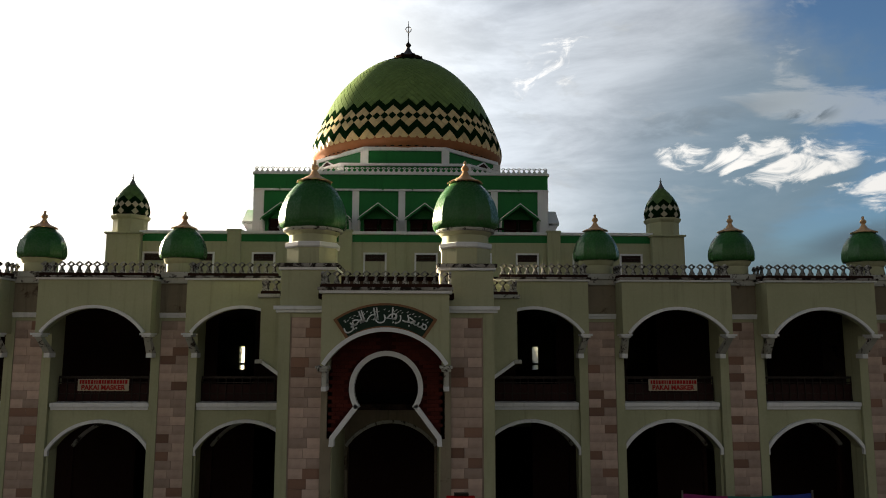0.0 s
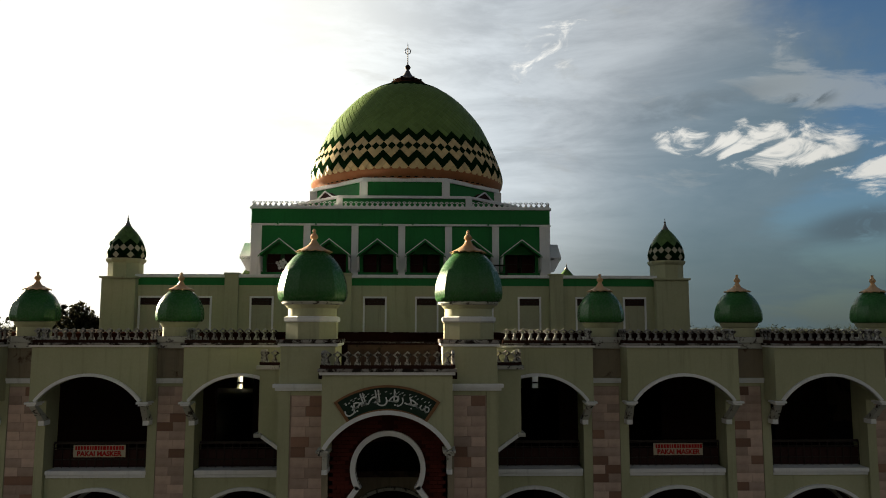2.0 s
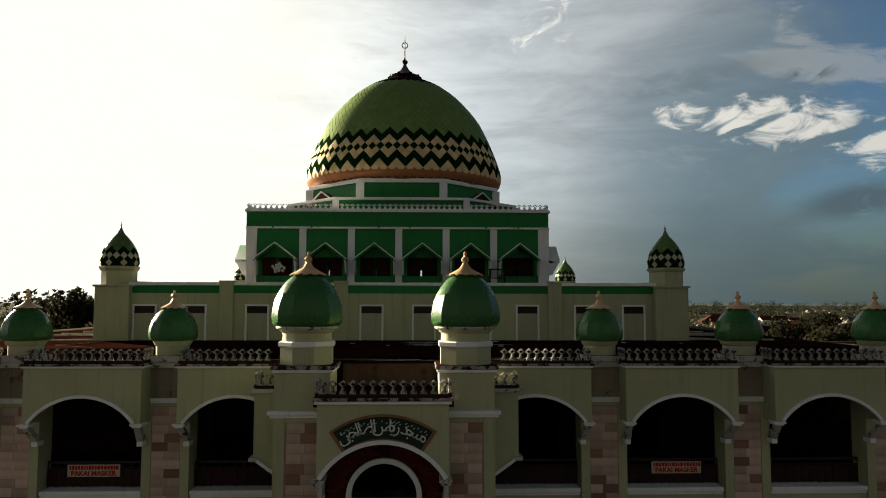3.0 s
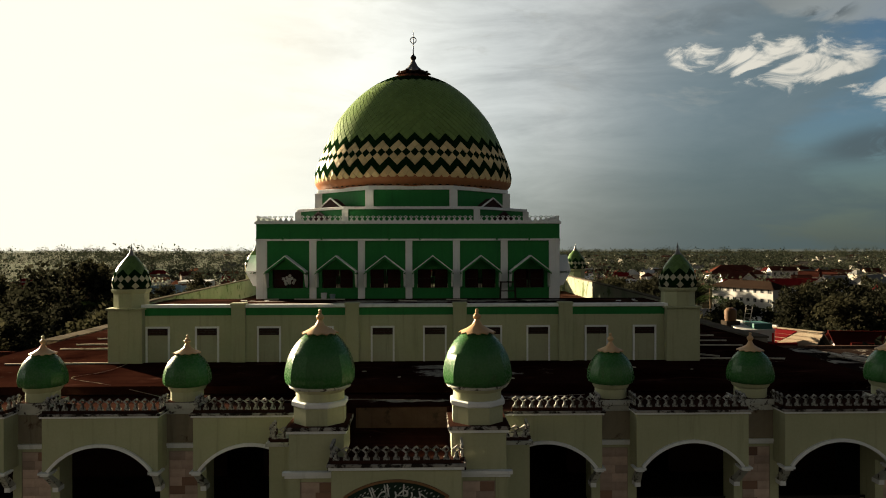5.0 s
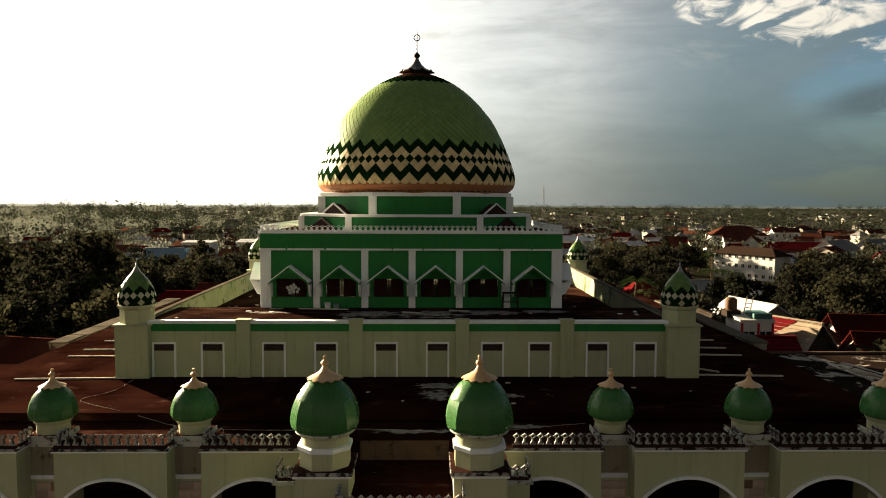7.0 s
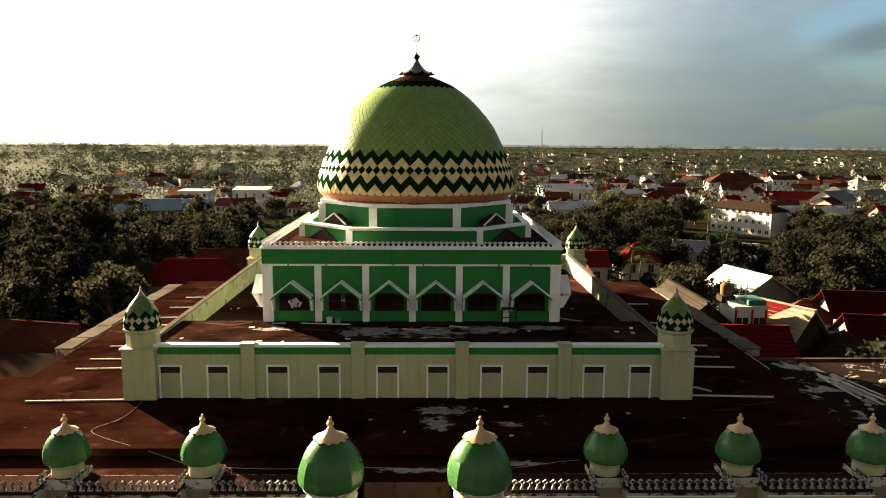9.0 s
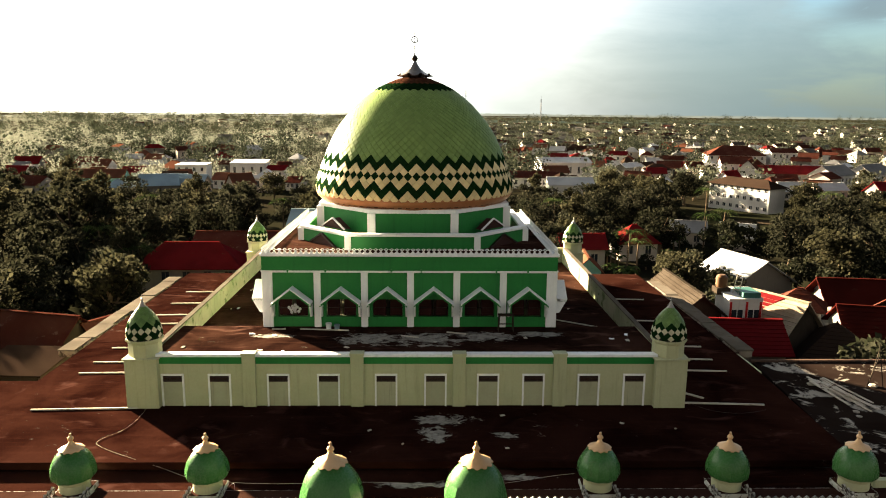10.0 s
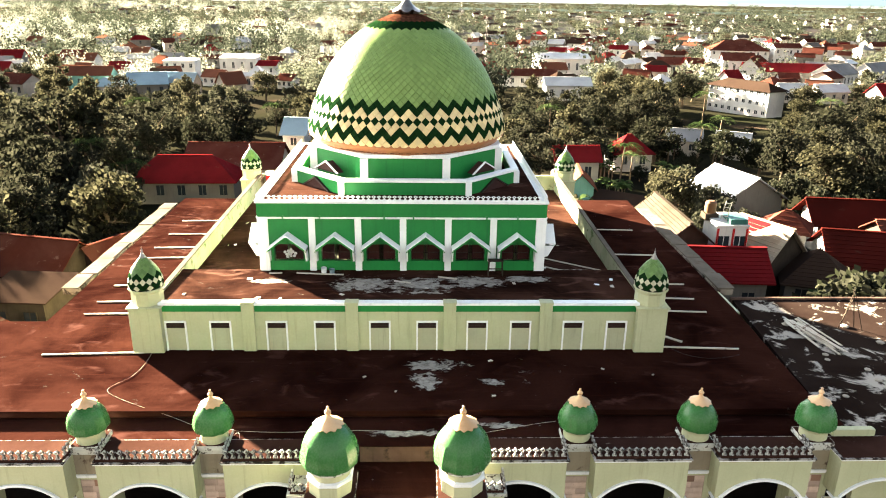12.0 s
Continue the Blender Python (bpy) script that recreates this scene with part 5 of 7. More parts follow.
def lantern():
    z = 11.93
    lantern_side(pose(LX, LY0, z))
    lantern_side(pose(LX + 7.88, (LY0 + LY1) / 2, z, 0, 0, 90))
    lantern_side(pose(LX - 7.88, (LY0 + LY1) / 2, z, 0, 0, -90))
    lantern_side(pose(LX, LY1, z, 0, 0, 180), False)
    part("lantern_roof", Geo().box(LX - 7.8, LX + 7.8, LY0 + 0.1, LY1 - 0.1, 15.75, 15.93), TERRACE, mosque)
    balustrade("balustrade", (LX - 7.9, LY0 - 0.02), (LX + 7.9, LY0 - 0.02), 15.95, PICKET_SMALL, 0.283, (0.1, 0.05), WHITE)
    for s in (-1, 1):
        balustrade("balustrade", (LX + s * 7.9, LY0 + 0.15), (LX + s * 7.9, LY1), 15.95, PICKET_SMALL, 0.283, (0.1, 0.05), WHITE)
    # low octagon wall and the drum
    k, h = 6.6, 3.55
    ring = [(-h, -k), (h, -k), (k, -h), (k, h), (h, k), (-h, k), (-k, h), (-k, -h)]
    a = 5.6
    b = a * math.tan(math.pi / 8)
    ring2 = [(-b, -a), (b, -a), (a, -b), (a, b), (b, a), (-b, a), (-a, b), (-a, -b)]
    for name, rg, z0, z1, cap, pil in (("octagon_wall", ring, 15.93, 16.66, 0.15, 0.17), ("drum", ring2, 15.93, 17.80, 0.22, 0.22)):
        if name == "drum":
            w = part(name, Geo().slab([(DX + x, DY + y) for x, y in rg], z0, z1), GREEN, mosque)
            part("coping", Geo().slab([(DX + x * 1.02, DY + y * 1.02) for x, y in rg], z1, z1 + cap), WHITE, w, bevel=0.012)
        else:
            w = part(name, ring_wall(rg, 1.0, 0.965, z0, z1), GREEN, mosque)
            part("coping", ring_wall(rg, 1.015, 0.95, z1, z1 + cap), WHITE, w, bevel=0.012)
        for x, y in rg:
            part("corner_pilaster", Geo().slab([(DX + x + p * pil, DY + y + r * pil) for p, r in ((-1, -1), (1, -1), (1, 1), (-1, 1))], z0, z1), WHITE, w)
    # dark gabled vents against the slanting faces
    for sx in (-1, 1):
        for base, z0, hh, ww in ((4.98, 15.95, 0.62, 1.15), (4.40, 16.82, 0.55, 1.0)):
            c = Vector((DX + sx * base, DY - base, 0)) + Vector((sx, -1, 0)).normalized() * 0.28
            m = pose(c.x, c.y, z0, 0, 0, sx * 45)
            g = Geo().prism([(-ww, 0), (ww, 0), (0, hh)], 0.0, 0.5)
            vent = part("vent_gable", g, INNERRED_SHADE, mosque, "dark gabled vent")
            vent.matrix_local = m
            t = Geo().beam((-ww - 0.05, -0.02, 0), (0, -0.02, hh + 0.03), 0.1, 0.06).beam((0, -0.02, hh + 0.03), (ww + 0.05, -0.02, 0), 0.1, 0.06)
            part("vent_edge", t, WHITE if z0 > 16.5 else DARKMETAL, vent)


DOME_LINE = [(5.66, 18.02), (5.88, 18.2), (6.05, 18.42), (6.13, 18.70), (6.13, 18.95), (6.07, 19.25), (5.98, 19.55), (5.77, 20.15), (5.48, 20.85), (5.31, 21.25), (4.74, 22.35),
             (3.98, 23.32), (3.18, 24.12), (2.18, 24.82), (1.12, 25.29), (0.85, 25.38), (0.5, 25.45)]


DOME_PROF = rounded(DOME_LINE)


def main_dome():
    n = 78
    d = part("main_dome", Geo().lathe([(r - 0.02, z) for r, z in DOME_PROF], 96, DX, DY), GROUT, mosque, "great dome of green, black and cream diamond tiles", smooth=True)
    part("dome_ring", Geo().lathe([(5.3, 17.98), (5.72, 17.98), (5.76, 18.06), (5.6, 18.1)], 72, DX, DY), TILE_BROWN, d, smooth=True)
    rows = [p for p in lattice(DOME_PROF, n, 1.06) if p[0] > 2.3]
    last = len(rows) - 2
    cut = rows[3][1] - 0.09
    skirt = [(r + 0.045, z) for r, z in DOME_PROF if 18.1 < z < cut]
    part("dome_skirt", Geo().lathe([(skirt[0][0] - 0.08, skirt[0][1])] + skirt + [(skirt[-1][0] - 0.08, skirt[-1][1] + 0.02)], n, DX, DY), TILE_BROWN, d, "brown tiled skirt of the dome")
    bulk = {"green": (Geo(), TILE_GREEN_L), "dark": (Geo(), TILE_DARK), "cream": (Geo(), TILE_CREAM), "brown": (Geo(), TILE_BROWN), "rust": (Geo(), RUST_TILE)}
    single = {"green": TILE_GREEN, "dark": TILE_DARK, "cream": TILE_CREAM}

    def colour(k, i):
        odd = i % 2
        if k <= 2:
            return "brown"
        if k == 3:
            return "cream"
        if k in (5, 8, 11):
            return "dark"
        if k in (7, 9):
            return "cream"
        if k == 4:
            return "cream" if odd else "dark"
        if k in (6, 10):
            return "dark" if odd else "cream"
        if k == 12:
            return "green" if odd else "dark"
        return "green"
    shared = {}
    for k in range(1, last + 1):
        for i in range(n):
            j = i if i <= n // 2 else i - n
            # even rows hold whole steps, odd rows half steps
            a = math.tau * (j + 0.5 * (k % 2)) / n + 0.033
            col = colour(k, i)
            if 4 <= k <= 12 and abs(a) < 1.42 and col in single:
                key = (k, col)
                if key not in shared:
                    g = Geo().add(*diamond(rows, k, n))
                    shared[key] = mesh_of("dome_tile", g, single[col], tidy=False)
                piece("dome_tile", shared[key], d, pose(DX, DY, 0, 0, 0, math.degrees(a)))
            else:
                bulk[col][0].add(*diamond(rows, k, n, DX, DY, a))
    # crown of broader tiles: dark teeth, then rust-brown courses
    top, m = lattice([p for p in DOME_PROF if p[0] < 2.62], 34, 1.0), 34
    for k in range(1, len(top) - 1):
        for i in range(m):
            bulk["dark" if k < 5 else "rust"][0].add(*diamond(top, k, m, DX, DY, math.tau * (i + 0.5 * (k % 2)) / m, 0.045))
    for col, (g, m) in bulk.items():
        part("dome_tiles", g, m, d, col + " dome tiles", kind="stuff")
    # crown: scalloped metal cap, spire, ball and ring
    w = (8, [0.0, 0.12, 0.12, 0.06, 0.03, 0.0, 0.0])
    part("dome_crown", Geo().lathe([(0.72, 25.46), (0.98, 25.55), (1.00, 25.59), (0.60, 25.76), (0.32, 26.00), (0.16, 26.26), (0.08, 26.44)], 64, DX, DY, 0, w), METAL, d, "grey scalloped metal crown", smooth=True)
    for i in range(8):
        a = math.tau * (i + 0.5) / 8
        p = Vector((math.cos(a), math.sin(a), 0))
        part("crown_petal", Geo().beam(Vector((DX, DY, 25.44)) + p * 0.74, Vector((DX, DY, 25.66)) + p * 0.98, 0.18, 0.05), DARKMETAL, d)
    part("spire", Geo().lathe([(0.07, 26.38), (0.17, 26.50), (0.20, 26.58), (0.14, 26.68), (0.05, 26.76), (0.035, 26.88), (0.03, 27.88), (0.012, 28.28)], 14, DX, DY), DARKMETAL, d, smooth=True)
    v, f = [], []
    for i in range(20):
        a = math.tau * i / 20
        for r, y in ((0.16, -0.02), (0.21, -0.02), (0.21, 0.02), (0.16, 0.02)):
            v.append((DX + r * math.cos(a), DY + y, 27.68 + r * math.sin(a)))
    for i in range(20):
        for j in range(4):
            f.append((4 * i + j, 4 * i + (j + 1) % 4, 4 * ((i + 1) % 20) + (j + 1) % 4, 4 * ((i + 1) % 20) + j))
    part("spire_ring", Geo().add(v, f), DARKMETAL, d, smooth=True)


lantern()


def window_ornament():
    """Pale openwork ornament inside the westmost window."""
    g = Geo()
    for i in range(9):
        a = math.tau * i / 9
        r = 0.2 if i % 2 else 0.3
        g.lathe([(0.075, -0.02), (0.085, 0.0), (0.075, 0.02), (0.045, 0.02), (0.045, -0.02)], 12, r * math.cos(a), r * 0.75 * math.sin(a))
    g.lathe([(0.12, -0.02), (0.13, 0.0), (0.12, 0.02), (0.06, 0.02), (0.06, -0.02)], 16)
    ob = part("window_ornament", g, WHITE, mosque, "pale openwork window ornament", kind="stuff")
    ob.matrix_local = pose(-6.2, 12.32, 12.9, 90, 0, 0)


window_ornament()
main_dome()
# ---- loose things on and before the mosque ----


def banner(x0, x1, y, z0, z1):
    b = thing("banner", "cream cloth banner with red lettering tied to balcony rail", "banner", pose((x0 + x1) / 2, y, (z0 + z1) / 2), "balcony banners")
    w, h = x1 - x0, z1 - z0
    g = Geo()
    n = 12
    for i in range(n + 1):
        x = -w / 2 + w * i / n
        d = 0.012 * math.sin(i * 1.3)
        g.v += [(x, d, -h / 2), (x, d, h / 2), (x, d + 0.006, h / 2), (x, d + 0.006, -h / 2)]
    for i in range(n):
        k = 4 * i
        g.f += [(k + j, k + (j + 1) % 4, k + 4 + (j + 1) % 4, k + 4 + j) for j in range(4)]
    part("cloth", g, BANNER, b)
    letters("lettering", "PAKAI MASKER", RED, b, pose(0, -0.022, -h * 0.22, 90, 0, 0), 0.225, 0.003, 0.009)
    rnd = random.Random(3)
    x = -w * 0.46
    while x < w * 0.44:
        ln = rnd.uniform(0.05, 0.1)
        part("lettering_bar", Geo().box(x, x + ln, -0.026, -0.02, h * 0.10, h * 0.42), RED, b)
        x += ln + 0.025


banner(-10.82, -9.05, 0.03, 5.17, 5.58)
banner(9.3, 11.05, 0.03, 5.17, 5.58)


def street_cloth():
    c = thing("cloth_banner", "multicoloured cloth banner hung between two thin posts", "banner", pose(11.6, -2.4, 0.06))
    g = Geo()
    n = 20
    for i in range(n + 1):
        x = -2.1 + 4.2 * i / n
        sag = 0.10 * (1 - (x / 2.1) ** 2)
        g.v += [(x, 0.03 * math.sin(i), 1.2 - sag), (x, 0.03 * math.sin(i), 2.06 - sag), (x, 0.03 * math.sin(i) + 0.01, 2.06 - sag), (x, 0.03 * math.sin(i) + 0.01, 1.2 - sag)]
    cols = [surface("banner_magenta", (0.30, 0.03, 0.16)), surface("banner_teal", (0.03, 0.22, 0.20)), surface("banner_blue", (0.03, 0.06, 0.35))]
    for s in range(3):
        h = Geo()
        h.v = list(g.v)
        for i in range(s * 7, min(s * 7 + 7, n)):
            k = 4 * i
            h.f += [(k + j, k + (j + 1) % 4, k + 4 + (j + 1) % 4, k + 4 + j) for j in range(4)]
        part("cloth", h, cols[s], c)
    for x in (-2.1, 2.1):
        part("post", Geo().lathe([(0.03, 0), (0.03, 2.15)], 10, x, 0), METAL, c)


def red_board():
    b = thing("red_sign", "red board sign on two tall legs on the forecourt", "sign", pose(2.2, -7.2, 0.06))
    part("board", Geo().box(-0.36, 0.36, -0.04, 0.04, 2.1, 3.0), RED, b, bevel=0.02)
    part("top_box", Geo().box(-0.16, 0.2, -0.06, 0.06, 3.0, 3.07), DARKMETAL, b)
    for x in (-0.28, 0.28):
        part("leg", Geo().box(x - 0.03, x + 0.03, -0.03, 0.03, 0, 2.1), METAL, b)


street_cloth()
red_board()


def cable(pts, mat, name="roof_cable", label="pale cable lying loose across the red roof"):
    cu = bpy.data.curves.new(name, "CURVE")
    cu.dimensions, cu.bevel_depth, cu.bevel_resolution = "3D", 0.007, 1
    sp = cu.splines.new("NURBS")
    sp.points.add(len(pts) - 1)
    for p, q in zip(sp.points, pts):
        p.co = (*q, 1)
    sp.use_endpoint_u, sp.order_u = True, 3
    cu.materials.append(mat)
    tagged(new(name, cu), label, "cable", "roof cables")


cable([(-12.4, 7.1, 9.43), (-12.2, 5.0, 9.43), (-13.4, 3.7, 9.43), (-12.6, 3.0, 9.43), (-11.0, 2.1, 9.43), (-9.6, 1.7, 9.2), (-8.3, 1.0, 9.09), (-5.0, 0.6, 9.09), (-1.0, 0.9, 9.09), (1.2, 0.5, 9.09)], BEAM)
cable([(13.8, 8.0, 9.43), (14.2, 6.9, 9.43), (16.0, 6.3, 9.43), (17.3, 6.9, 9.43)], DARKMETAL, label="dark cable lying loose across the red roof")
cable([(3.0, 0.4, 9.09), (4.6, 0.8, 9.09), (6.2, 1.3, 9.09), (6.9, 1.4, 9.09)], BEAM)
cable([(-6.8, 0.5, 9.0), (-6.5, 0.4, 9.4), (-6.45, 0.3, 9.0), (-6.6, 0.2, 8.8)], WHITE)


def plank_pile():
    rnd = random.Random(8)
    for i in range(16):
        x = 22.0 + rnd.uniform(0, 1.1)
        y = 12.4 - rnd.uniform(0, 0.7)
        ln = rnd.uniform(2.2, 4.2)
        a = radians(-78 + rnd.uniform(-9, 9))
        t = thing("plank", "pale weathered plank lying in a heap on the annex roof", "plank", pose(x, y, 8.83 + 0.05 * (i % 4), 0, rnd.uniform(-1, 1), math.degrees(a)), "heap of planks")
        part("board", Geo().box(0, ln, -0.06, 0.06, 0, 0.04), BEAM, t)
    for i in range(26):
        x, y = rnd.uniform(21, 33), rnd.uniform(2.5, 12)
        r = rnd.uniform(0.08, 0.3)
        g = Geo().lathe([(r * 0.8, 0), (r, r * 0.25), (r * 0.5, r * 0.5)], 6, 0, 0, rnd.random())
        ob = part("rubble", g, CONCRETE)
        ob.matrix_world = pose(x, y, 8.8)
        tagged(ob, "lump of broken concrete on the annex roof", "rubble", "rubble on the annex roof")
    t = thing("pole_tripod", "thin bare poles lashed together on the annex roof", "poles", pose(25.4, 11.2, 8.8))
    for x, y in ((-0.5, 0), (0.5, 0.1), (0, 0.6), (0.7, -0.4)):
        part("pole", Geo().beam((x, y, 0), (x * -0.05, y * 0.05, 2.1 + x * 0.6), 0.035, 0.035), WOOD, t)


plank_pile()


def terrace_clutter():
    rnd = random.Random(21)
    t = thing("wooden_stool", "bare wooden frame stool standing against the green wall", "stool", pose(5.15, 11.5, 11.94))
    for x in (-0.36, 0.36):
        for y in (-0.15, 0.15):
            part("leg", Geo().beam((x * 1.1, y, 0), (x, y, 0.85), 0.06, 0.06), WOOD, t)
    part("top", Geo().box(-0.42, 0.42, -0.2, 0.2, 0.85, 0.9), WOOD, t)
    part("stretcher", Geo().box(-0.38, 0.38, -0.18, -0.14, 0.4, 0.45), WOOD, t)
    b = thing("bucket", "small white paint bucket on the terrace floor", "bucket", pose(-4.3, 11.75, 11.94))
    part("pail", Geo().lathe([(0.13, 0), (0.16, 0.32), (0.17, 0.33)], 20), WHITE, b, smooth=True)
    b = thing("bucket", "small pale blue bucket on the terrace floor", "bucket", pose(-3.85, 11.7, 11.94))
    part("pail", Geo().lathe([(0.12, 0), (0.15, 0.26), (0.16, 0.27)], 20), TIN_BLUE, b, smooth=True)
    for x0, y0, x1, y1 in ((-5.8, 11.75, -3.2, 11.5), (-7.3, 11.7, -6.6, 11.75), (8.6, 16.9, 12.0, 14.6), (8.6, 15.3, 10.6, 13.9), (-0.4, 10.6, 0.5, 10.3), (2.0, 11.2, 3.0, 10.9)):
        z = SIDE_Z + 0.025 if y0 > 12.4 else 11.955
        ob = part("plank", Geo().beam((x0, y0, z), (x1, y1, z), 0.1, 0.05), BEAM)
        tagged(ob, "pale scrap plank lying on the terrace floor", "plank", "scrap on the terrace")
    for i in range(26):
        x, y = (rnd.uniform(-11.5, 11.5), rnd.uniform(8.2, 11.8)) if i < 12 else (rnd.choice((-1, 1)) * rnd.uniform(8.4, 11.8), rnd.uniform(12.8, 30))
        s = rnd.uniform(0.05, 0.17)
        ob = part("scrap", Geo().slab([(-s, -s * 0.5), (s, -s * 0.6), (s * 0.8, s * 0.5), (-s * 0.7, s * 0.6)], 0, 0.03), rnd.choice((BEAM, CONCRETE, WHITE)))
        ob.matrix_world = pose(x, y, SIDE_Z if y > 12.4 else 11.93, 0, 0, rnd.uniform(0, 180))
        tagged(ob, "small pale scrap lying on the terrace floor", "scrap", "scrap on the terrace")
    for i in range(7):
        x, y = rnd.uniform(-2, 14), rnd.uniform(2.2, 6.5)
        s = rnd.uniform(0.05, 0.13)
        ob = part("scrap", Geo().slab([(-s, -s * 0.5), (s, -s * 0.6), (s * 0.8, s * 0.5), (-s * 0.7, s * 0.6)], 0, 0.03), rnd.choice((BEAM, CONCRETE)))
        ob.matrix_world = pose(x, y, 9.405, 0, 0, rnd.uniform(0, 180))
        tagged(ob, "small pale scrap lying on the red roof", "scrap", "scrap on the roof")
    ob = part("plank", Geo().beam((13.4, 9.6, 9.44), (14.8, 8.3, 9.44), 0.14, 0.06), BEAM)
    tagged(ob, "pale plank lying slantwise on the red roof", "plank", "scrap on the roof")


terrace_clutter()


def red_drum():
    t = thing("red_drum", "red and white painted drum beside the rear turret", "drum", pose(-11.4, 33.0, SIDE_Z))
    part("drum_body", Geo().lathe([(0.34, 0), (0.37, 0.05), (0.37, 1.5), (0.34, 1.55)], 24), RED, t, smooth=True)
    part("drum_band", Geo().lathe([(0.38, 1.36), (0.40, 1.40), (0.40, 1.62), (0.30, 1.66)], 24), WHITE, t, smooth=True)
    part("drum_foot", Geo().lathe([(0.40, 0.0), (0.40, 0.16), (0.37, 0.18)], 24), WHITE, t, smooth=True)


red_drum()

# ---- houses ----
FOOT = []                      # ground plans taken by buildings: x, y, reach


def house(x, y, turn, w, d, h, rise, wall, roof, label, kind="gable", over=0.5, wins=3, floors=1, ribs=0, base=None, gable=None, category="house", skirt=3.0):
    """A house with walls, pitched roof, windows and a door. Its ridge runs along local x; its front faces local -y."""
    z = land(x, y) if base is None else base
    ob = thing("house", label, category, pose(x, y, z, 0, 0, turn))
    FOOT.append((x, y, math.hypot(w, d) / 2))
    hw, hd = w / 2, d / 2
    g = Geo().box(-hw, hw, -hd, hd, -skirt, h)
    part("wall", g, wall, ob)
    t = 0.12
    if kind == "gable":
        for s in (-1, 1):
            part("gable", Geo().add([(s * hw, -hd, h), (s * hw, hd, h), (s * hw, 0, h + rise), (s * (hw - 0.15), -hd, h), (s * (hw - 0.15), hd, h), (s * (hw - 0.15), 0, h + rise)],
                                    [(0, 1, 2), (5, 4, 3), (0, 3, 4, 1), (1, 4, 5, 2), (2, 5, 3, 0)]), gable or wall, ob)
        sl = rise / hd
        e, ez, top = hd + over, h - sl * over, h + rise
        line = [(-e, ez), (0, top), (e, ez), (e, ez + t), (0, top + t), (-e, ez + t)]
        g = Geo().add([(sx * (hw + over), y0, z0) for sx in (-1, 1) for y0, z0 in line],
                      [(0, 1, 4, 5), (1, 2, 3, 4), (11, 10, 7, 6), (10, 9, 8, 7)] + [(k, k + 6, (k + 1) % 6 + 6, (k + 1) % 6) for k in range(6)])
        bars = Geo()
        for s in (-1, 1):
            for i in range(ribs):
                k = (i + 0.5) / ribs
                bars.beam((-hw - over, s * lerp(e, 0, k), lerp(ez, top, k) + t + 0.02), (hw + over, s * lerp(e, 0, k), lerp(ez, top, k) + t + 0.02), 0.07, 0.05)
        rf = part("roof", g, roof, ob)
        if ribs:
            part("roof_ribs", bars, roof, rf, kind="stuff")
        part("ridge", Geo().beam((-hw - over, 0, h + rise + t + 0.03), (hw + over, 0, h + rise + t + 0.03), 0.35, 0.1), roof, rf)
    elif kind == "hip":
        r = max(hw - hd, 0.05)
        e = over
        ez = h - rise / hd * over
        v = [(-hw - e, -hd - e, ez), (hw + e, -hd - e, ez), (hw + e, hd + e, ez), (-hw - e, hd + e, ez), (-r, 0, h + rise), (r, 0, h + rise)]
        v += [(p[0], p[1], p[2] - t) for p in v[:4]]
        g = Geo().add(v, [(0, 1, 5, 4), (1, 2, 5), (2, 3, 4, 5), (3, 0, 4), (0, 6, 7, 1), (1, 7, 8, 2), (2, 8, 9, 3), (3, 9, 6, 0), (9, 8, 7, 6)])
        bars = Geo()
        for i in range(ribs):
            k = (i + 0.5) / ribs
            for s in (-1, 1):
                bars.beam((-lerp(hw + e, r, k), s * lerp(hd + e, 0, k), lerp(ez, h + rise, k) + 0.02), (lerp(hw + e, r, k), s * lerp(hd + e, 0, k), lerp(ez, h + rise, k) + 0.02), 0.08, 0.05)
        rf = part("roof", g, roof, ob)
        if ribs:
            part("roof_ribs", bars, roof, rf, kind="stuff")
        part("ridge", Geo().beam((-r, 0, h + rise + 0.03), (r, 0, h + rise + 0.03), 0.3, 0.1), roof, rf)
    else:
        part("roof", Geo().add([(-hw - over, -hd - over, h - 0.05), (hw + over, -hd - over, h - 0.05), (hw + over, hd + over, h + rise), (-hw - over, hd + over, h + rise),
                                (-hw - over, -hd - over, h + 0.07), (hw + over, -hd - over, h + 0.07), (hw + over, hd + over, h + rise + t), (-hw - over, hd + over, h + rise + t)],
                               [(3, 2, 1, 0), (4, 5, 6, 7), (0, 1, 5, 4), (1, 2, 6, 5), (2, 3, 7, 6), (3, 0, 4, 7)]), roof, ob)
    fh = h / floors
    for f in range(floors):
        for i in range(wins):
            cx = -hw + w * (i + 0.5) / wins
            z0 = f * fh + fh * 0.38
            win = part("window", Geo().box(cx - 0.5, cx + 0.5, -hd - 0.02, -hd + 0.05, z0, z0 + fh * 0.38), WINDOW, ob)
            part("window_frame", Geo().box(cx - 0.57, cx + 0.57, -hd - 0.06, -hd - 0.02, z0 - 0.08, z0).box(cx - 0.57, cx - 0.5, -hd - 0.06, -hd + 0.02, z0, z0 + fh * 0.38)
                 .box(cx + 0.5, cx + 0.57, -hd - 0.06, -hd + 0.02, z0, z0 + fh * 0.38).box(cx - 0.03, cx + 0.03, -hd - 0.04, -hd - 0.02, z0, z0 + fh * 0.38), wall, win)
    return ob


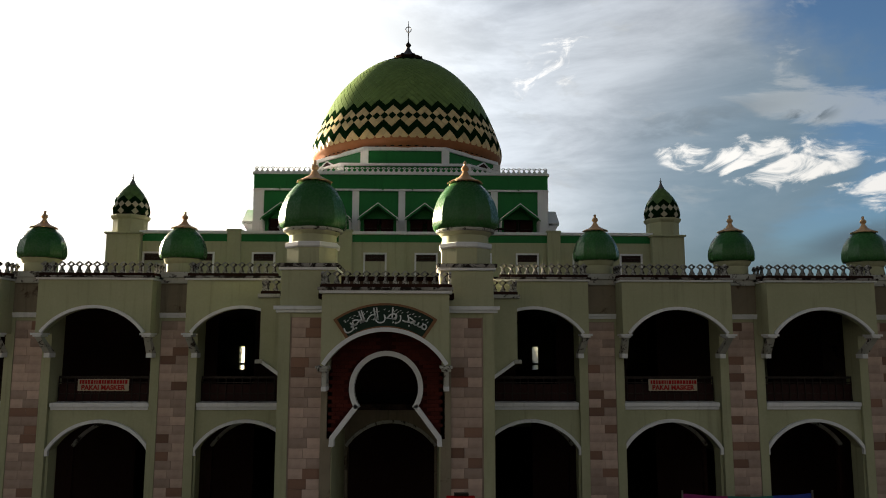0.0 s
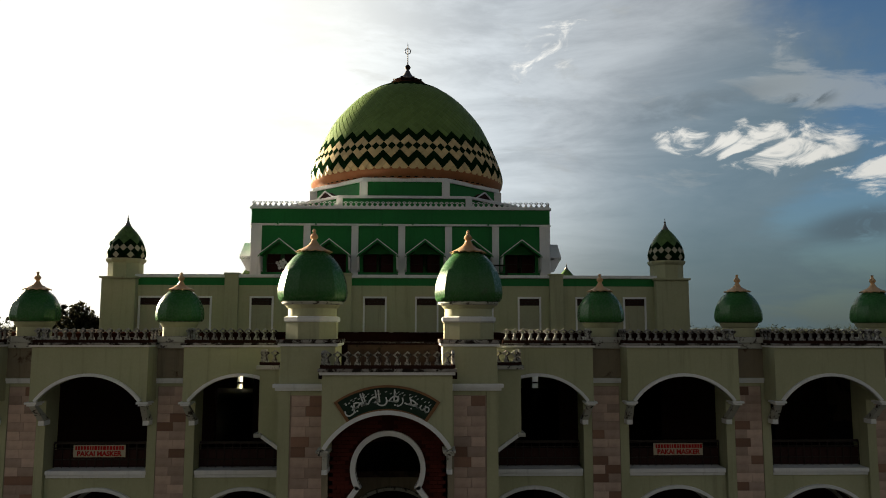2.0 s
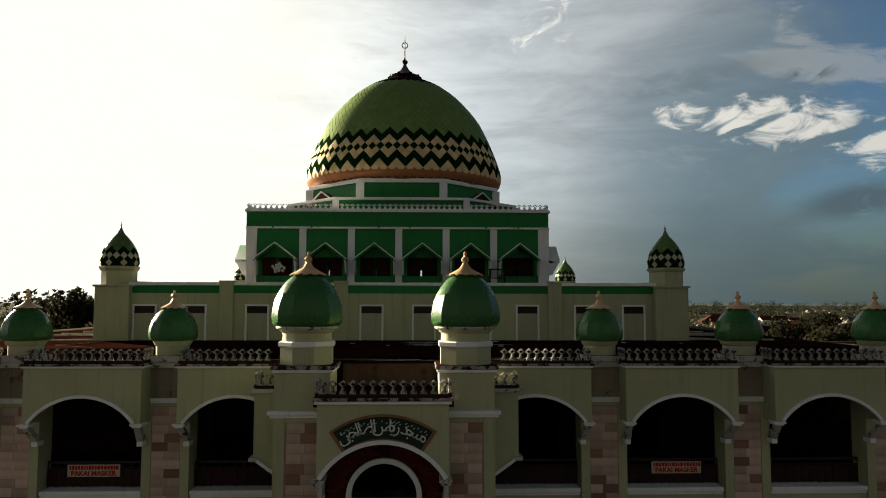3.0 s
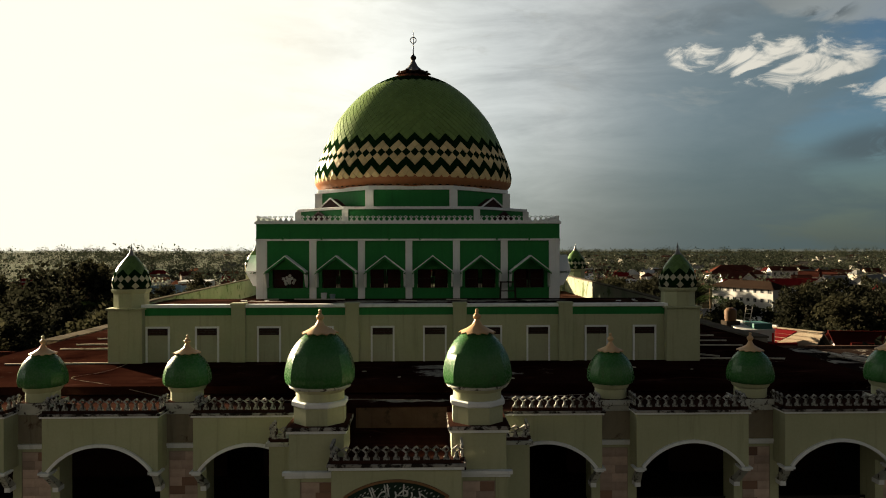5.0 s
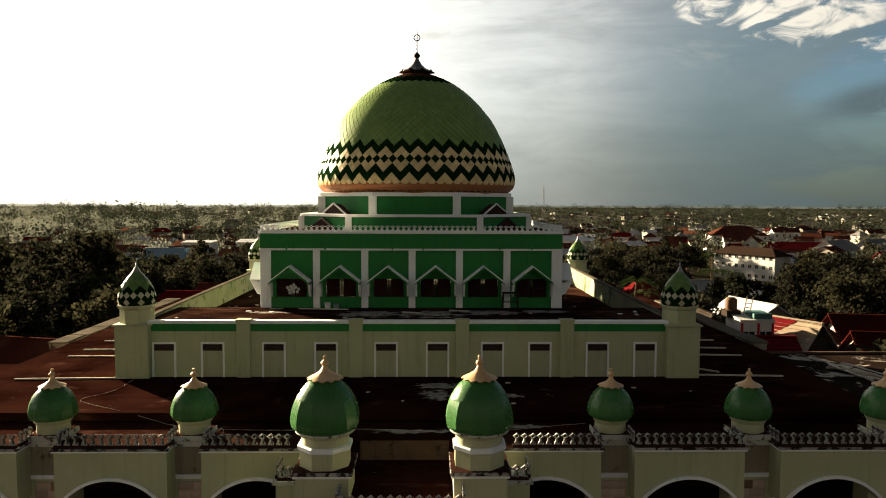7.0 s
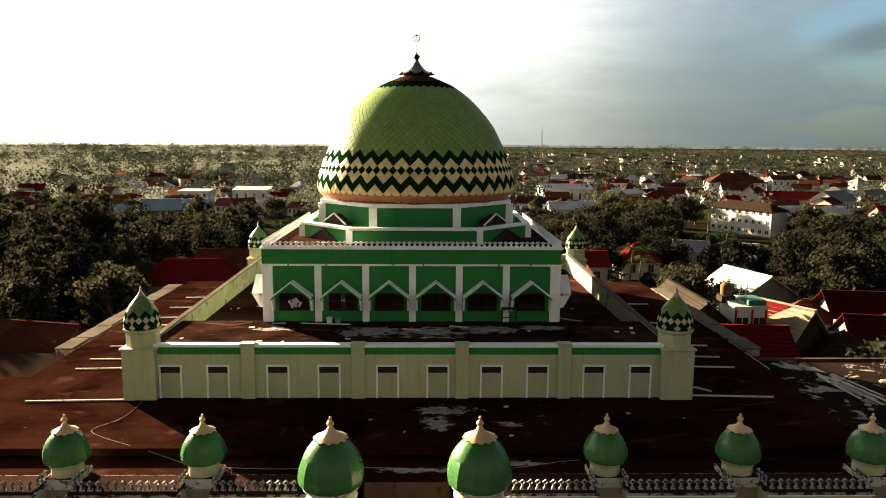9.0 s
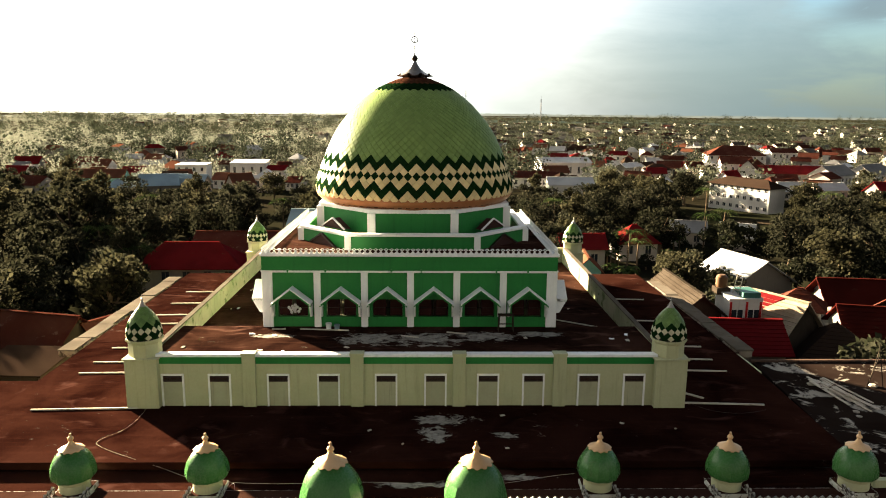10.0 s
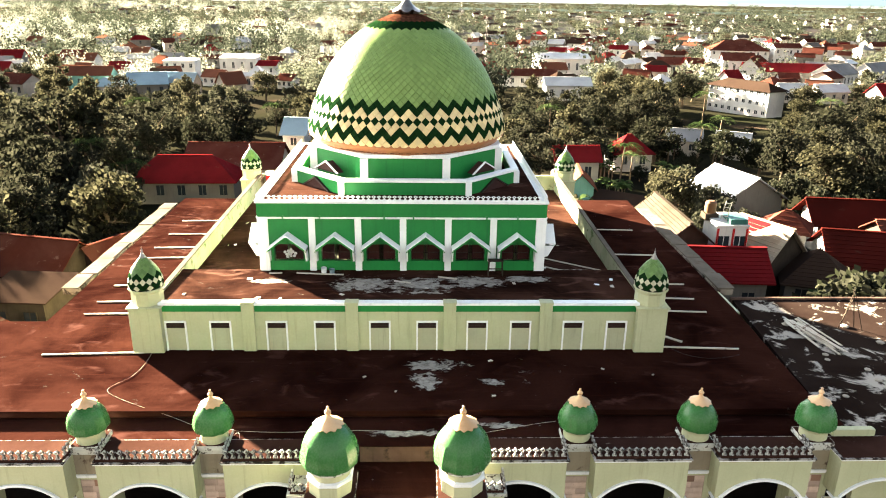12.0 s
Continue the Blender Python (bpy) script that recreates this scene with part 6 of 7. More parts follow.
def near_houses():
    # east side, close by
    house(26.5, 30.4, -4, 5.6, 4.8, 5.2, 1.7, PLASTER_G, TIN_RED, "house with bright red ribbed tin roof beside the mosque", ribs=9, wins=2)
    house(24.3, 38.0, 90, 9.4, 3.6, 6.7, 1.5, WOOD, WOOD, "long weathered timber building with plank roof", ribs=9, wins=0)
    ob = house(28.6, 35.8, 0, 2.9, 3.0, 7.6, 0.3, PLASTER_W, PLASTER_W, "narrow white tower house with red bands and rooftop tank", "flat", 0.05, 2, 2)
    part("roof_hatch", Geo().box(-0.2, 1.35, -1.3, 0.9, 7.6, 8.15), TEAL, ob, "teal roof hatch")
    for x in (-1.3, 0.1, 1.3):
        part("red_band", Geo().box(x - 0.09, x + 0.09, -1.56, -1.5, 0, 7.4), RED, ob)
    part("water_tank", Geo().lathe([(0.45, 8.2), (0.5, 8.4), (0.5, 9.1), (0.3, 9.3)], 20, -1.3, 0.8), ORANGE_TANK, ob, "orange water tank", smooth=True)
    part("tank_stand", Geo().box(-1.9, -0.7, 0.2, 1.4, 7.6, 8.2), WOOD, ob)
    g = Geo().beam((-0.7, -0.2, 7.6), (-0.1, 0.4, 9.4), 0.06, 0.06).beam((-0.3, -0.5, 7.6), (0.3, 0.1, 9.4), 0.06, 0.06)
    for i in range(5):
        k = i / 5 + 0.1
        g.beam((-0.7 + 0.6 * k, -0.2 + 0.6 * k, 7.6 + 1.8 * k), (-0.3 + 0.6 * k, -0.5 + 0.6 * k, 7.6 + 1.8 * k), 0.05, 0.05)
    part("ladder", g, BEAM, ob)
    ob = house(32.6, 36.4, -62, 4.8, 4.8, 4.9, 2.4, WOOD, TILE_PALE, "house with pale tiled roof and red chevron patch", ribs=10, wins=2)
    part("roof_patch", Geo().add([(-1.9, -0.15, 7.27), (0.6, -0.15, 7.27), (-0.9, -1.3, 6.03), (-1.9, -0.15, 7.36), (0.6, -0.15, 7.36), (-0.9, -1.3, 6.12)], [(0, 2, 1), (3, 4, 5), (0, 1, 4, 3), (1, 2, 5, 4), (2, 0, 3, 5)]), TIN_RED, ob, "red chevron roof patch")
    house(36.4, 33.6, -20, 5.4, 5.4, 3.6, 2.2, PLASTER_G, TIN_BROWN, "house with dark brown ribbed hip roof", "hip", ribs=10, wins=2)
    house(44.6, 38.5, -14, 9, 7.0, 3.4, 2.2, PLASTER_G, TIN_DEEP, "house with dark rust-red ribbed roof", "gable", ribs=9, wins=3)
    house(50.5, 42.5, -6, 6.0, 5.0, 4.2, 1.4, WOOD, TIN_RUST, "house with rust-brown tin roof", "gable", ribs=6, wins=2)
    house(39.4, 45.6, -30, 4.2, 3.6, 4.6, 1.4, PLASTER_W, TIN_RUST, "small white hut with worn brown roof", "hip", ribs=5, wins=2)
    house(50.0, 51.5, -8, 9, 5.0, 3.9, 1.7, PLASTER_G, TIN_DEEP, "long house with red-brown roof and white open gable", "gable", 0.9, 3, gable=PLASTER_W)
    house(43.6, 68.5, 106, 8.0, 9.5, 2.6, 2.8, PLASTER_G, TIN_WHITE, "grey house with bare white tin roof", "gable", 0.6, 3)
    house(37.0, 97.0, 5, 6.5, 5.5, 3.6, 2.4, PLASTER, TIN_RED, "small house with red hip roof", "hip", wins=2)
    house(24.8, 83.0, 2, 6.4, 4.0, 4.6, 1.6, PLASTER, TIN_RED, "house with steep dark red roof", "gable", wins=2)
    house(22.2, 68.0, 84, 5.5, 3.4, 4.0, 1.6, PLASTER_T, TIN_ORANGE, "small teal house with orange tile roof", "gable", wins=2)
    house(27.4, 63.2, -35, 7.5, 2.6, 2.4, 0.6, PLASTER, TIN_BROWN, "low shed with brown roof", "flat", wins=2)
    # west side, close by
    house(-31.5, 73.5, 2, 14, 6.5, 3.6, 2.6, PLASTER_G, TIN_RED, "long house with bright red tin roof", "hip", ribs=0, wins=5)
    house(-26.5, 82.5, 0, 13.5, 9.0, 3.8, 2.6, PLASTER, TIN_RUST, "house with streaked rusty red roof and pale ridge", "gable", ribs=0, wins=4)
    house(-19.6, 96.0, -6, 3.6, 6.0, 6.4, 2.0, PLASTER_W, TIN_BLUE, "tall white house with pale blue roof", "gable", wins=1, floors=2)
    house(-30.2, 28.4, -4, 4.8, 4.2, 3.9, 0.5, WOOD, TIN_BROWN, "low house with brown flat tin roof", "flat", wins=2)
    house(-34.0, 36.5, -14, 9.5, 6.0, 3.4, 2.2, WOOD, TIN_RUST, "house with dark rusty tin roof", "gable", wins=3)
    house(-27.5, 38.5, 60, 5.5, 4.0, 3.2, 1.6, WOOD, TIN_RUST, "small house with dark rusty roof", "gable", wins=2)
    house(-30.5, 17.5, 78, 9.0, 7.0, 3.2, 1.3, WOOD, TIN_RUST, "house with low dark rusty tin roof", "gable", wins=3)
    # middle distance
    ob = house(92.5, 178.0, -63, 20.5, 6.5, 7.6, 1.6, PLASTER_W, TIN_BROWN, "white three-storey school with brown roof", "hip", 0.7, 9, 3, category="school")
    house(165, 262, 34, 17, 10, 6.0, 3.4, PLASTER_W, TIN_GREY, "large white hall with grey tin roof", "gable", wins=6)
    house(184, 268, 34, 17, 10, 6.4, 3.4, PLASTER_W, TIN_GREY, "large white hall with grey tin roof", "gable", wins=6)
    house(184, 402, -10, 32, 18, 8, 5, PLASTER_W, TIN_RUST, "wide white building with brown-red hip roof", "hip", wins=8, floors=2)
    house(208, 392, -10, 14, 10, 10, 2, PLASTER_W, TIN_RUST, "white block with dark red roof", "gable", wins=4, floors=2)
    house(137, 276, 60, 10, 10, 6, 5, PLASTER_W, TIN_RUST, "white gabled house with dark red roof", "gable", wins=2)
    house(158, 290, -12, 34, 9, 5, 3, PLASTER_G, TIN_RED, "long building with dark red roof", "gable", wins=8)
    house(150, 320, -12, 14, 9, 8, 3, PLASTER_W, TIN_RUST, "white house with rusty roof", "gable", wins=4)
    house(-112, 228, 4, 17, 8, 5.4, 2.4, PLASTER_T, TIN_ORANGE, "long teal house with orange roof", "gable", wins=6)
    house(-84, 206, 20, 11, 8, 4.6, 3.0, PLASTER_G, TIN_BLUE, "grey house with pale blue tin roof", "gable", wins=3)
    house(-75, 212, -8, 9, 7, 4.6, 2.6, PLASTER_G, TIN_BLUE, "grey house with pale blue tin roof", "gable", wins=3)
    house(-58, 205, 40, 7, 6, 5, 3.0, PLASTER, TIN_ORANGE, "house with orange gabled roof", "gable", wins=2)
    house(-92, 266, 0, 12, 8, 8, 0.4, PLASTER_W, TIN_WHITE, "white two-storey house with a flat roof", "flat", 0.2, 4, 2)
    house(-80, 310, 0, 16, 10, 7, 1.0, PLASTER_W, TIN_WHITE, "white hall with a low pale roof", "flat", 0.3, 4)
    house(-96, 205, 10, 8, 6, 4, 2.0, PLASTER, TIN_BLUE, "house with teal-blue roof", "hip", wins=2)
    house(47, 205, 0, 14, 8, 5.5, 2.0, PLASTER_W, TIN_WHITE, "white house with pale tin roof", "gable", wins=4)
    house(66, 318, 5, 24, 14, 8, 2.0, PLASTER_W, TIN_WHITE, "long white hall with pale tin roof", "gable", wins=6)
    house(42, 258, -6, 22, 8, 4.5, 2.0, PLASTER_W, TIN_RUST, "row of white houses with rusty roofs", "gable", wins=6)
    house(52, 112, -16, 6, 5, 3.2, 1.6, PLASTER, TIN_GREY, "small house with patched grey tin roof", "gable", wins=2)
    house(60, 108, -30, 5.5, 4.5, 3.0, 1.8, PLASTER, TIN_WHITE, "small house with white tin roof", "gable", wins=2)


near_houses()


def far_town():
    """Scattered houses of the town to the north-east, fewer to the north-west."""
    rnd = random.Random(77)
    tones = [("white", PLASTER_W), ("cream", PLASTER), ("grey", PLASTER_G)]
    tins = [("red", TIN_RED), ("rusty", TIN_RUST), ("rusty", TIN_RUST), ("grey tin", TIN_GREY), ("pale tin", TIN_WHITE), ("brown", TIN_BROWN), ("orange", TIN_ORANGE), ("pale tin", TIN_WHITE)]
    made = tries = 0
    while made < 225 and tries < 6000:
        tries += 1
        d = rnd.uniform(250, 640)
        a = radians(rnd.uniform(-4, 36)) if rnd.random() < 0.76 else radians(rnd.uniform(-30, -3))
        if a < -0.05 and not 230 < d < 520:
            continue
        x, y = d * math.sin(a), d * math.cos(a) - 20
        w, dd = rnd.uniform(6, 12), rnd.uniform(5, 8.5)
        if any(math.hypot(x - p, y - q) < r + max(w, dd) * 0.6 for p, q, r in FOOT):
            continue
        tn, tm = rnd.choice(tones)
        rn, rm = rnd.choice(tins)
        house(x, y, rnd.uniform(-40, 40), w, dd, rnd.uniform(3.2, 6.0), rnd.uniform(1.4, 3.0), tm, rm, f"{tn} walled town house with {rn} roof among trees", rnd.choice(("gable", "gable", "hip")), 0.5, 1 if d > 380 else 2 if d > 300 else 3)
        made += 1


far_town()


def far_quarters():
    """The town's outskirts, too small to tell apart singly: plain gabled houses joined by wall and roof."""
    rnd = random.Random(91)
    walls, roofs = Geo(), Geo()
    for _ in range(560):
        d = rnd.uniform(560, 1750)
        a = radians(rnd.uniform(-3, 36)) if rnd.random() < 0.82 else radians(rnd.uniform(-24, -3))
        x, y = d * math.sin(a), d * math.cos(a) - 20
        w, dd, h, r = rnd.uniform(4, 8), rnd.uniform(3, 4.5), rnd.uniform(3, 6), rnd.uniform(1.2, 2.6)
        turn, z = radians(rnd.uniform(-40, 40)), land(x, y)
        c, q = math.cos(turn), math.sin(turn)

        def at(u, v, e):
            return (x + u * c - v * q, y + u * q + v * c, z + e)
        low = [at(u, v, e) for e in (-2, h) for u, v in ((-w, -dd), (w, -dd), (w, dd), (-w, dd))]
        walls.add(low + [at(-w, 0, h + r), at(w, 0, h + r)], [(0, 1, 5, 4), (1, 2, 6, 9, 5), (2, 3, 7, 6), (3, 0, 4, 8, 7)])
        o, e = w + 0.5, dd + 0.6
        roofs.add([at(-o, -e, h - 0.4), at(o, -e, h - 0.4), at(o, 0, h + r + 0.1), at(-o, 0, h + r + 0.1), at(o, e, h - 0.4), at(-o, e, h - 0.4)], [(0, 1, 2, 3), (3, 2, 4, 5)])
    t = thing("far_quarter", "distant town houses with red, grey and pale roofs", "houses")
    part("walls", walls, PLASTER_F, t, kind="stuff")
    part("roofs", roofs, ROOF_MIX, t, kind="stuff")
    t["kind"] = "stuff"


far_quarters()


def mast(x, y, h, r):
    t = thing("radio_mast", "thin steel lattice radio mast rising over the town", "mast", pose(x, y, land(x, y)))
    g = Geo()
    for i in range(3):
        a = math.tau * i / 3
        g.beam((r * math.cos(a), r * math.sin(a), 0), (r * 0.3 * math.cos(a), r * 0.3 * math.sin(a), h), 0.15, 0.15)
    n = int(h / 3)
    for j in range(n):
        k0, k1 = 1 - 0.7 * j / n, 1 - 0.7 * (j + 1) / n
        for i in range(3):
            a, b = math.tau * i / 3, math.tau * (i + 1) / 3
            g.beam((r * k0 * math.cos(a), r * k0 * math.sin(a), h * j / n), (r * k1 * math.cos(b), r * k1 * math.sin(b), h * (j + 1) / n), 0.09, 0.09)
    part("lattice", g, DARKMETAL, t)
    part("antenna", Geo().lathe([(0.12, h), (0.05, h + h * 0.08)], 8), DARKMETAL, t)


mast(130.6, 800, 45, 1.6)
mast(29.6, 300, 25, 1.0)
mast(40, 700, 50, 1.5)

# ---- trees ----


def leaf_quads(g, rnd, centre, radius, count, size, flat=0.75):
    """Small leaves strewn through a clump, mostly near its skin."""
    cx, cy, cz = centre
    for _ in range(count):
        u = rnd.uniform(-1, 1)
        a = rnd.uniform(0, math.tau)
        k = radius * (rnd.random() ** 0.35)
        s = math.sqrt(1 - u * u)
        p = Vector((cx + k * s * math.cos(a), cy + k * s * math.sin(a), cz + k * u * flat))
        n = Vector((rnd.gauss(0, 1), rnd.gauss(0, 1), rnd.gauss(0.5, 0.8))).normalized()
        q = n.orthogonal().normalized()
        r = n.cross(q)
        w, l = size * rnd.uniform(0.6, 1.2), size * rnd.uniform(0.9, 1.7)
        i = len(g.v)
        g.v += [tuple(p - q * l), tuple(p + r * w), tuple(p + q * l), tuple(p - r * w)]
        g.f.append((i, i + 1, i + 2, i + 3))


def limb(g, a, b, r0, r1, n=6):
    a, b = Vector(a), Vector(b)
    d = (b - a).normalized()
    s = d.orthogonal().normalized()
    u = d.cross(s)
    i = len(g.v)
    for p, r in ((a, r0), (b, r1)):
        for k in range(n):
            t = math.tau * k / n
            g.v.append(tuple(p + (s * math.cos(t) + u * math.sin(t)) * r))
    g.f += [(i + k, i + (k + 1) % n, i + n + (k + 1) % n, i + n + k) for k in range(n)]


def broad_tree(seed, height, spread, leaf, mat, clumps=16, per=85, low=0.35):
    rnd = random.Random(seed)
    trunk, crown = Geo(), Geo()
    top = Vector((rnd.uniform(-0.3, 0.3), rnd.uniform(-0.3, 0.3), height * 0.55))
    limb(trunk, (0, 0, -1.5), top, height * 0.035 + 0.06, height * 0.02 + 0.03)
    for i in range(clumps):
        a = rnd.uniform(0, math.tau)
        k = rnd.random() ** 0.6
        z = height * rnd.uniform(low, 0.9)
        env = spread * math.sin(math.pi * min(max((z / height - low + 0.12) / (1.05 - low), 0.05), 0.97)) ** 0.6
        c = Vector((k * env * math.cos(a), k * env * math.sin(a), z))
        if i % 2 == 0:
            limb(trunk, top * rnd.uniform(0.55, 1.0), c * 0.9 + Vector((0, 0, z * 0.1)), 0.07 + height * 0.006, 0.03, 5)
        leaf_quads(crown, rnd, c, spread * rnd.uniform(0.26, 0.46), per, leaf)
    t = thing("tree", "broad tropical tree with dark green leafy crown", "tree", pose(0, 0, 0), "trees behind the mosque")
    part("trunk", trunk, BARK, t)
    part("crown", crown, mat, t)
    return t


def banana(seed):
    rnd = random.Random(seed)
    stems, leaves = [], Geo()
    for s in range(4):
        stem = Geo()
        stems.append(stem)
        bx, by = rnd.uniform(-0.9, 0.9), rnd.uniform(-0.9, 0.9)
        h = rnd.uniform(1.6, 2.6)
        limb(stem, (bx, by, -0.5), (bx * 1.1, by * 1.1, h), 0.14, 0.08)
        for i in range(7):
            a = rnd.uniform(0, math.tau)
            ln = rnd.uniform(1.5, 2.4)
            o = Vector((math.cos(a), math.sin(a), 0))
            side = Vector((-o.y, o.x, 0)) * rnd.uniform(0.22, 0.34)
            k = len(leaves.v)
            for j in range(5):
                u = j / 4
                p = Vector((bx * 1.1, by * 1.1, h)) + o * ln * u * 0.8 + Vector((0, 0, ln * (0.9 * u - 0.85 * u * u)))
                w = side * math.sin(math.pi * min(u * 0.9 + 0.08, 1))
                leaves.v += [tuple(p - w), tuple(p + w + Vector((0, 0, 0.03)))]
            leaves.f += [(k + 2 * j, k + 2 * j + 1, k + 2 * j + 3, k + 2 * j + 2) for j in range(4)]
    t = thing("banana_plant", "clump of banana plants with broad arching leaves", "banana plant", pose(0, 0, 0), "banana plants")
    for stem in stems:
        part("stem", stem, BARK, t)
    part("leaves", leaves, LEAF_P, t)
    return t


def palm(seed, h):
    rnd = random.Random(seed)
    stem, leaves = Geo(), Geo()
    limb(stem, (0, 0, -1), (0.3, 0.1, h * 0.5), 0.2, 0.15)
    limb(stem, (0.3, 0.1, h * 0.5), (0.4, 0.3, h), 0.15, 0.11)
    for i in range(20):
        a = math.tau * i / 20 + rnd.uniform(-0.1, 0.1)
        o = Vector((math.cos(a), math.sin(a), 0))
        lift = rnd.uniform(0.0, 1.0)
        ln = rnd.uniform(2.6, 3.4)
        pts = [Vector((0.4, 0.3, h)) + o * ln * u + Vector((0, 0, ln * (lift * u - (0.4 + lift * 0.7) * u * u))) for u in (0, 0.3, 0.6, 0.85, 1.0)]
        side = Vector((-o.y, o.x, 0))
        for j in range(4):
            for f in range(3):
                p = pts[j].lerp(pts[j + 1], f / 3)
                for s in (-1, 1):
                    q = p + side * s * 0.75 * (1 - 0.12 * j) + o * 0.35 - Vector((0, 0, 0.3))
                    k = len(leaves.v)
                    leaves.v += [tuple(p), tuple(p + o * 0.13), tuple(q)]
                    leaves.f.append((k, k + 1, k + 2))
    t = thing("palm_tree", "coconut palm with drooping fronds", "palm tree", pose(0, 0, 0), "palms behind the mosque")
    part("trunk", stem, BARK, t)
    part("fronds", leaves, LEAF_P, t)
    return t


def screens(x, y, reach):
    """Does a tree here stand close before a building, as seen from the forecourt side?"""
    a, d = math.atan2(x - 1, y + 25), math.hypot(x - 1, y + 25)
    for p, q, r in FOOT:
        dd = math.hypot(p - 1, q + 25)
        if 0 < dd - d < (reach if r < 10 else 2.6 * reach) and abs(math.atan2(p - 1, q + 25) - a) * dd < r * 0.8 + 1.5:
            return True
    return False


def clear(x, y, r):
    if -24 < x < 36 and y < 41 and not (x > 30 and y > 14):
        return False
    return all(math.hypot(x - p, y - q) > k * 0.75 + r for p, q, k in FOOT)


def make_trees():
    kinds = [broad_tree(1, 10, 4.2, 0.23, LEAF_A, 24, 84), broad_tree(2, 8, 3.8, 0.21, LEAF_B, 22, 80), broad_tree(3, 12, 4.6, 0.24, LEAF_A, 26, 84),
             broad_tree(4, 7, 3.4, 0.20, LEAF_B, 20, 80), broad_tree(5, 14, 3.2, 0.22, LEAF_C, 26, 84, 0.2), broad_tree(6, 9, 4.8, 0.22, LEAF_C, 26, 80)]
    ban = [banana(31), banana(32)]
    plm = [palm(41, 9), palm(42, 7)]
    rnd = random.Random(5)
    fixed = [(0, -40.5, 50, 0.95), (5, -31.5, 47.5, 0.95), (2, -50, 77.5, 1.35), (4, -47.5, 79.5, 1.15), (5, -58, 82, 1.0), (3, 61.5, 65, 0.95), (2, 56, 80, 0.85), (1, 51.5, 92, 1.1),
             (5, 57, 70, 1.0), (4, 55.5, 141, 0.95), (0, 39, 141, 1.0), (3, 33.5, 50, 0.9), (1, 36.5, 58.5, 0.7), (5, 31, 56, 0.8), (0, -45, 62, 1.1), (1, -37, 58, 1.0), (3, 36, 69, 0.9),
             # the four at negative x below are added, mostly unseen, to shade the houses
             (0, 62, 55, 0.8), (3, 50.5, 58.5, 0.9), (2, 66, 74, 0.9), (1, 30, 107, 1.0), (1, 44, 26.5, 0.85), (3, 47.5, 24.5, 0.8), (3, 41.0, 21.5, 0.7), (0, -39, 27, 0.9), (5, -43, 36, 0.9), (3, -37, 45, 0.8), (1, -41, 18, 0.9), (3, 31.0, 18.8, 1.35), (1, 34.5, 19.6, 1.25)]
    used = set()
    spots = list(fixed)
    tries = 0
    while len(spots) < 330 and tries < 9000:
        tries += 1
        y = 42 + 190 * rnd.random() ** 1.15
        x = rnd.uniform(-0.68, 0.68) * (y + 28)
        s = rnd.uniform(0.65, 1.1)
        k = rnd.choice((0, 0, 1, 2, 3, 3, 4, 5, 5))
        if not clear(x, y, 2.0) or any(abs(x - p[1]) < 2.6 and abs(y - p[2]) < 2.6 for p in spots):
            continue
        # keep the plots before the houses low
        if screens(x, y, 34):
            if rnd.random() < 0.6:
                continue
            k, s = 3, 0.42
        spots.append((k, x, y, s))
    for k, x, y, s in spots:
        m = pose(x, y, land(x, y) - 0.3, 0, 0, rnd.uniform(0, 360)) @ Matrix.Diagonal((s, s, s * rnd.uniform(0.9, 1.12), 1))
        if k not in used:
            used.add(k)
            kinds[k].matrix_world = m
        else:
            c = copy_thing(kinds[k], m)
            c.matrix_world = m
    bspots = [(36.3, 32.2), (34.8, 28.8), (38.6, 29.4), (41.5, 27.5), (33.5, 57), (29.5, 74), (28.0, 72), (47, 104), (55, 101), (-38, 88), (-34, 95), (-29, 97), (-42, 84), (-46, 90), (-24, 101),
              (-52, 96), (-33, 90), (-48, 100), (-39, 103), (46, 108), (40, 84), (31, 88), (21, 61), (33, 66)]
    for i, (x, y) in enumerate(bspots):
        m = pose(x, y, land(x, y), 0, 0, rnd.uniform(0, 360)) @ Matrix.Scale(rnd.uniform(0.85, 1.3), 4)
        if i < 2:
            ban[i].matrix_world = m
        else:
            copy_thing(ban[i % 2], m).matrix_world = m
    pspots = [(30.5, 78), (33, 81), (50, 99), (-37, 68), (-44, 74), (62, 120), (70, 150), (46, 160), (-70, 120), (-62, 140), (90, 130), (-30, 130), (27, 120)]
    for i, (x, y) in enumerate(pspots):
        m = pose(x, y, land(x, y), 0, 0, rnd.uniform(0, 360)) @ Matrix.Scale(rnd.uniform(0.7, 1.0), 4)
        if i < 2:
            plm[i].matrix_world = m
        else:
            copy_thing(plm[i % 2], m).matrix_world = m


make_trees()


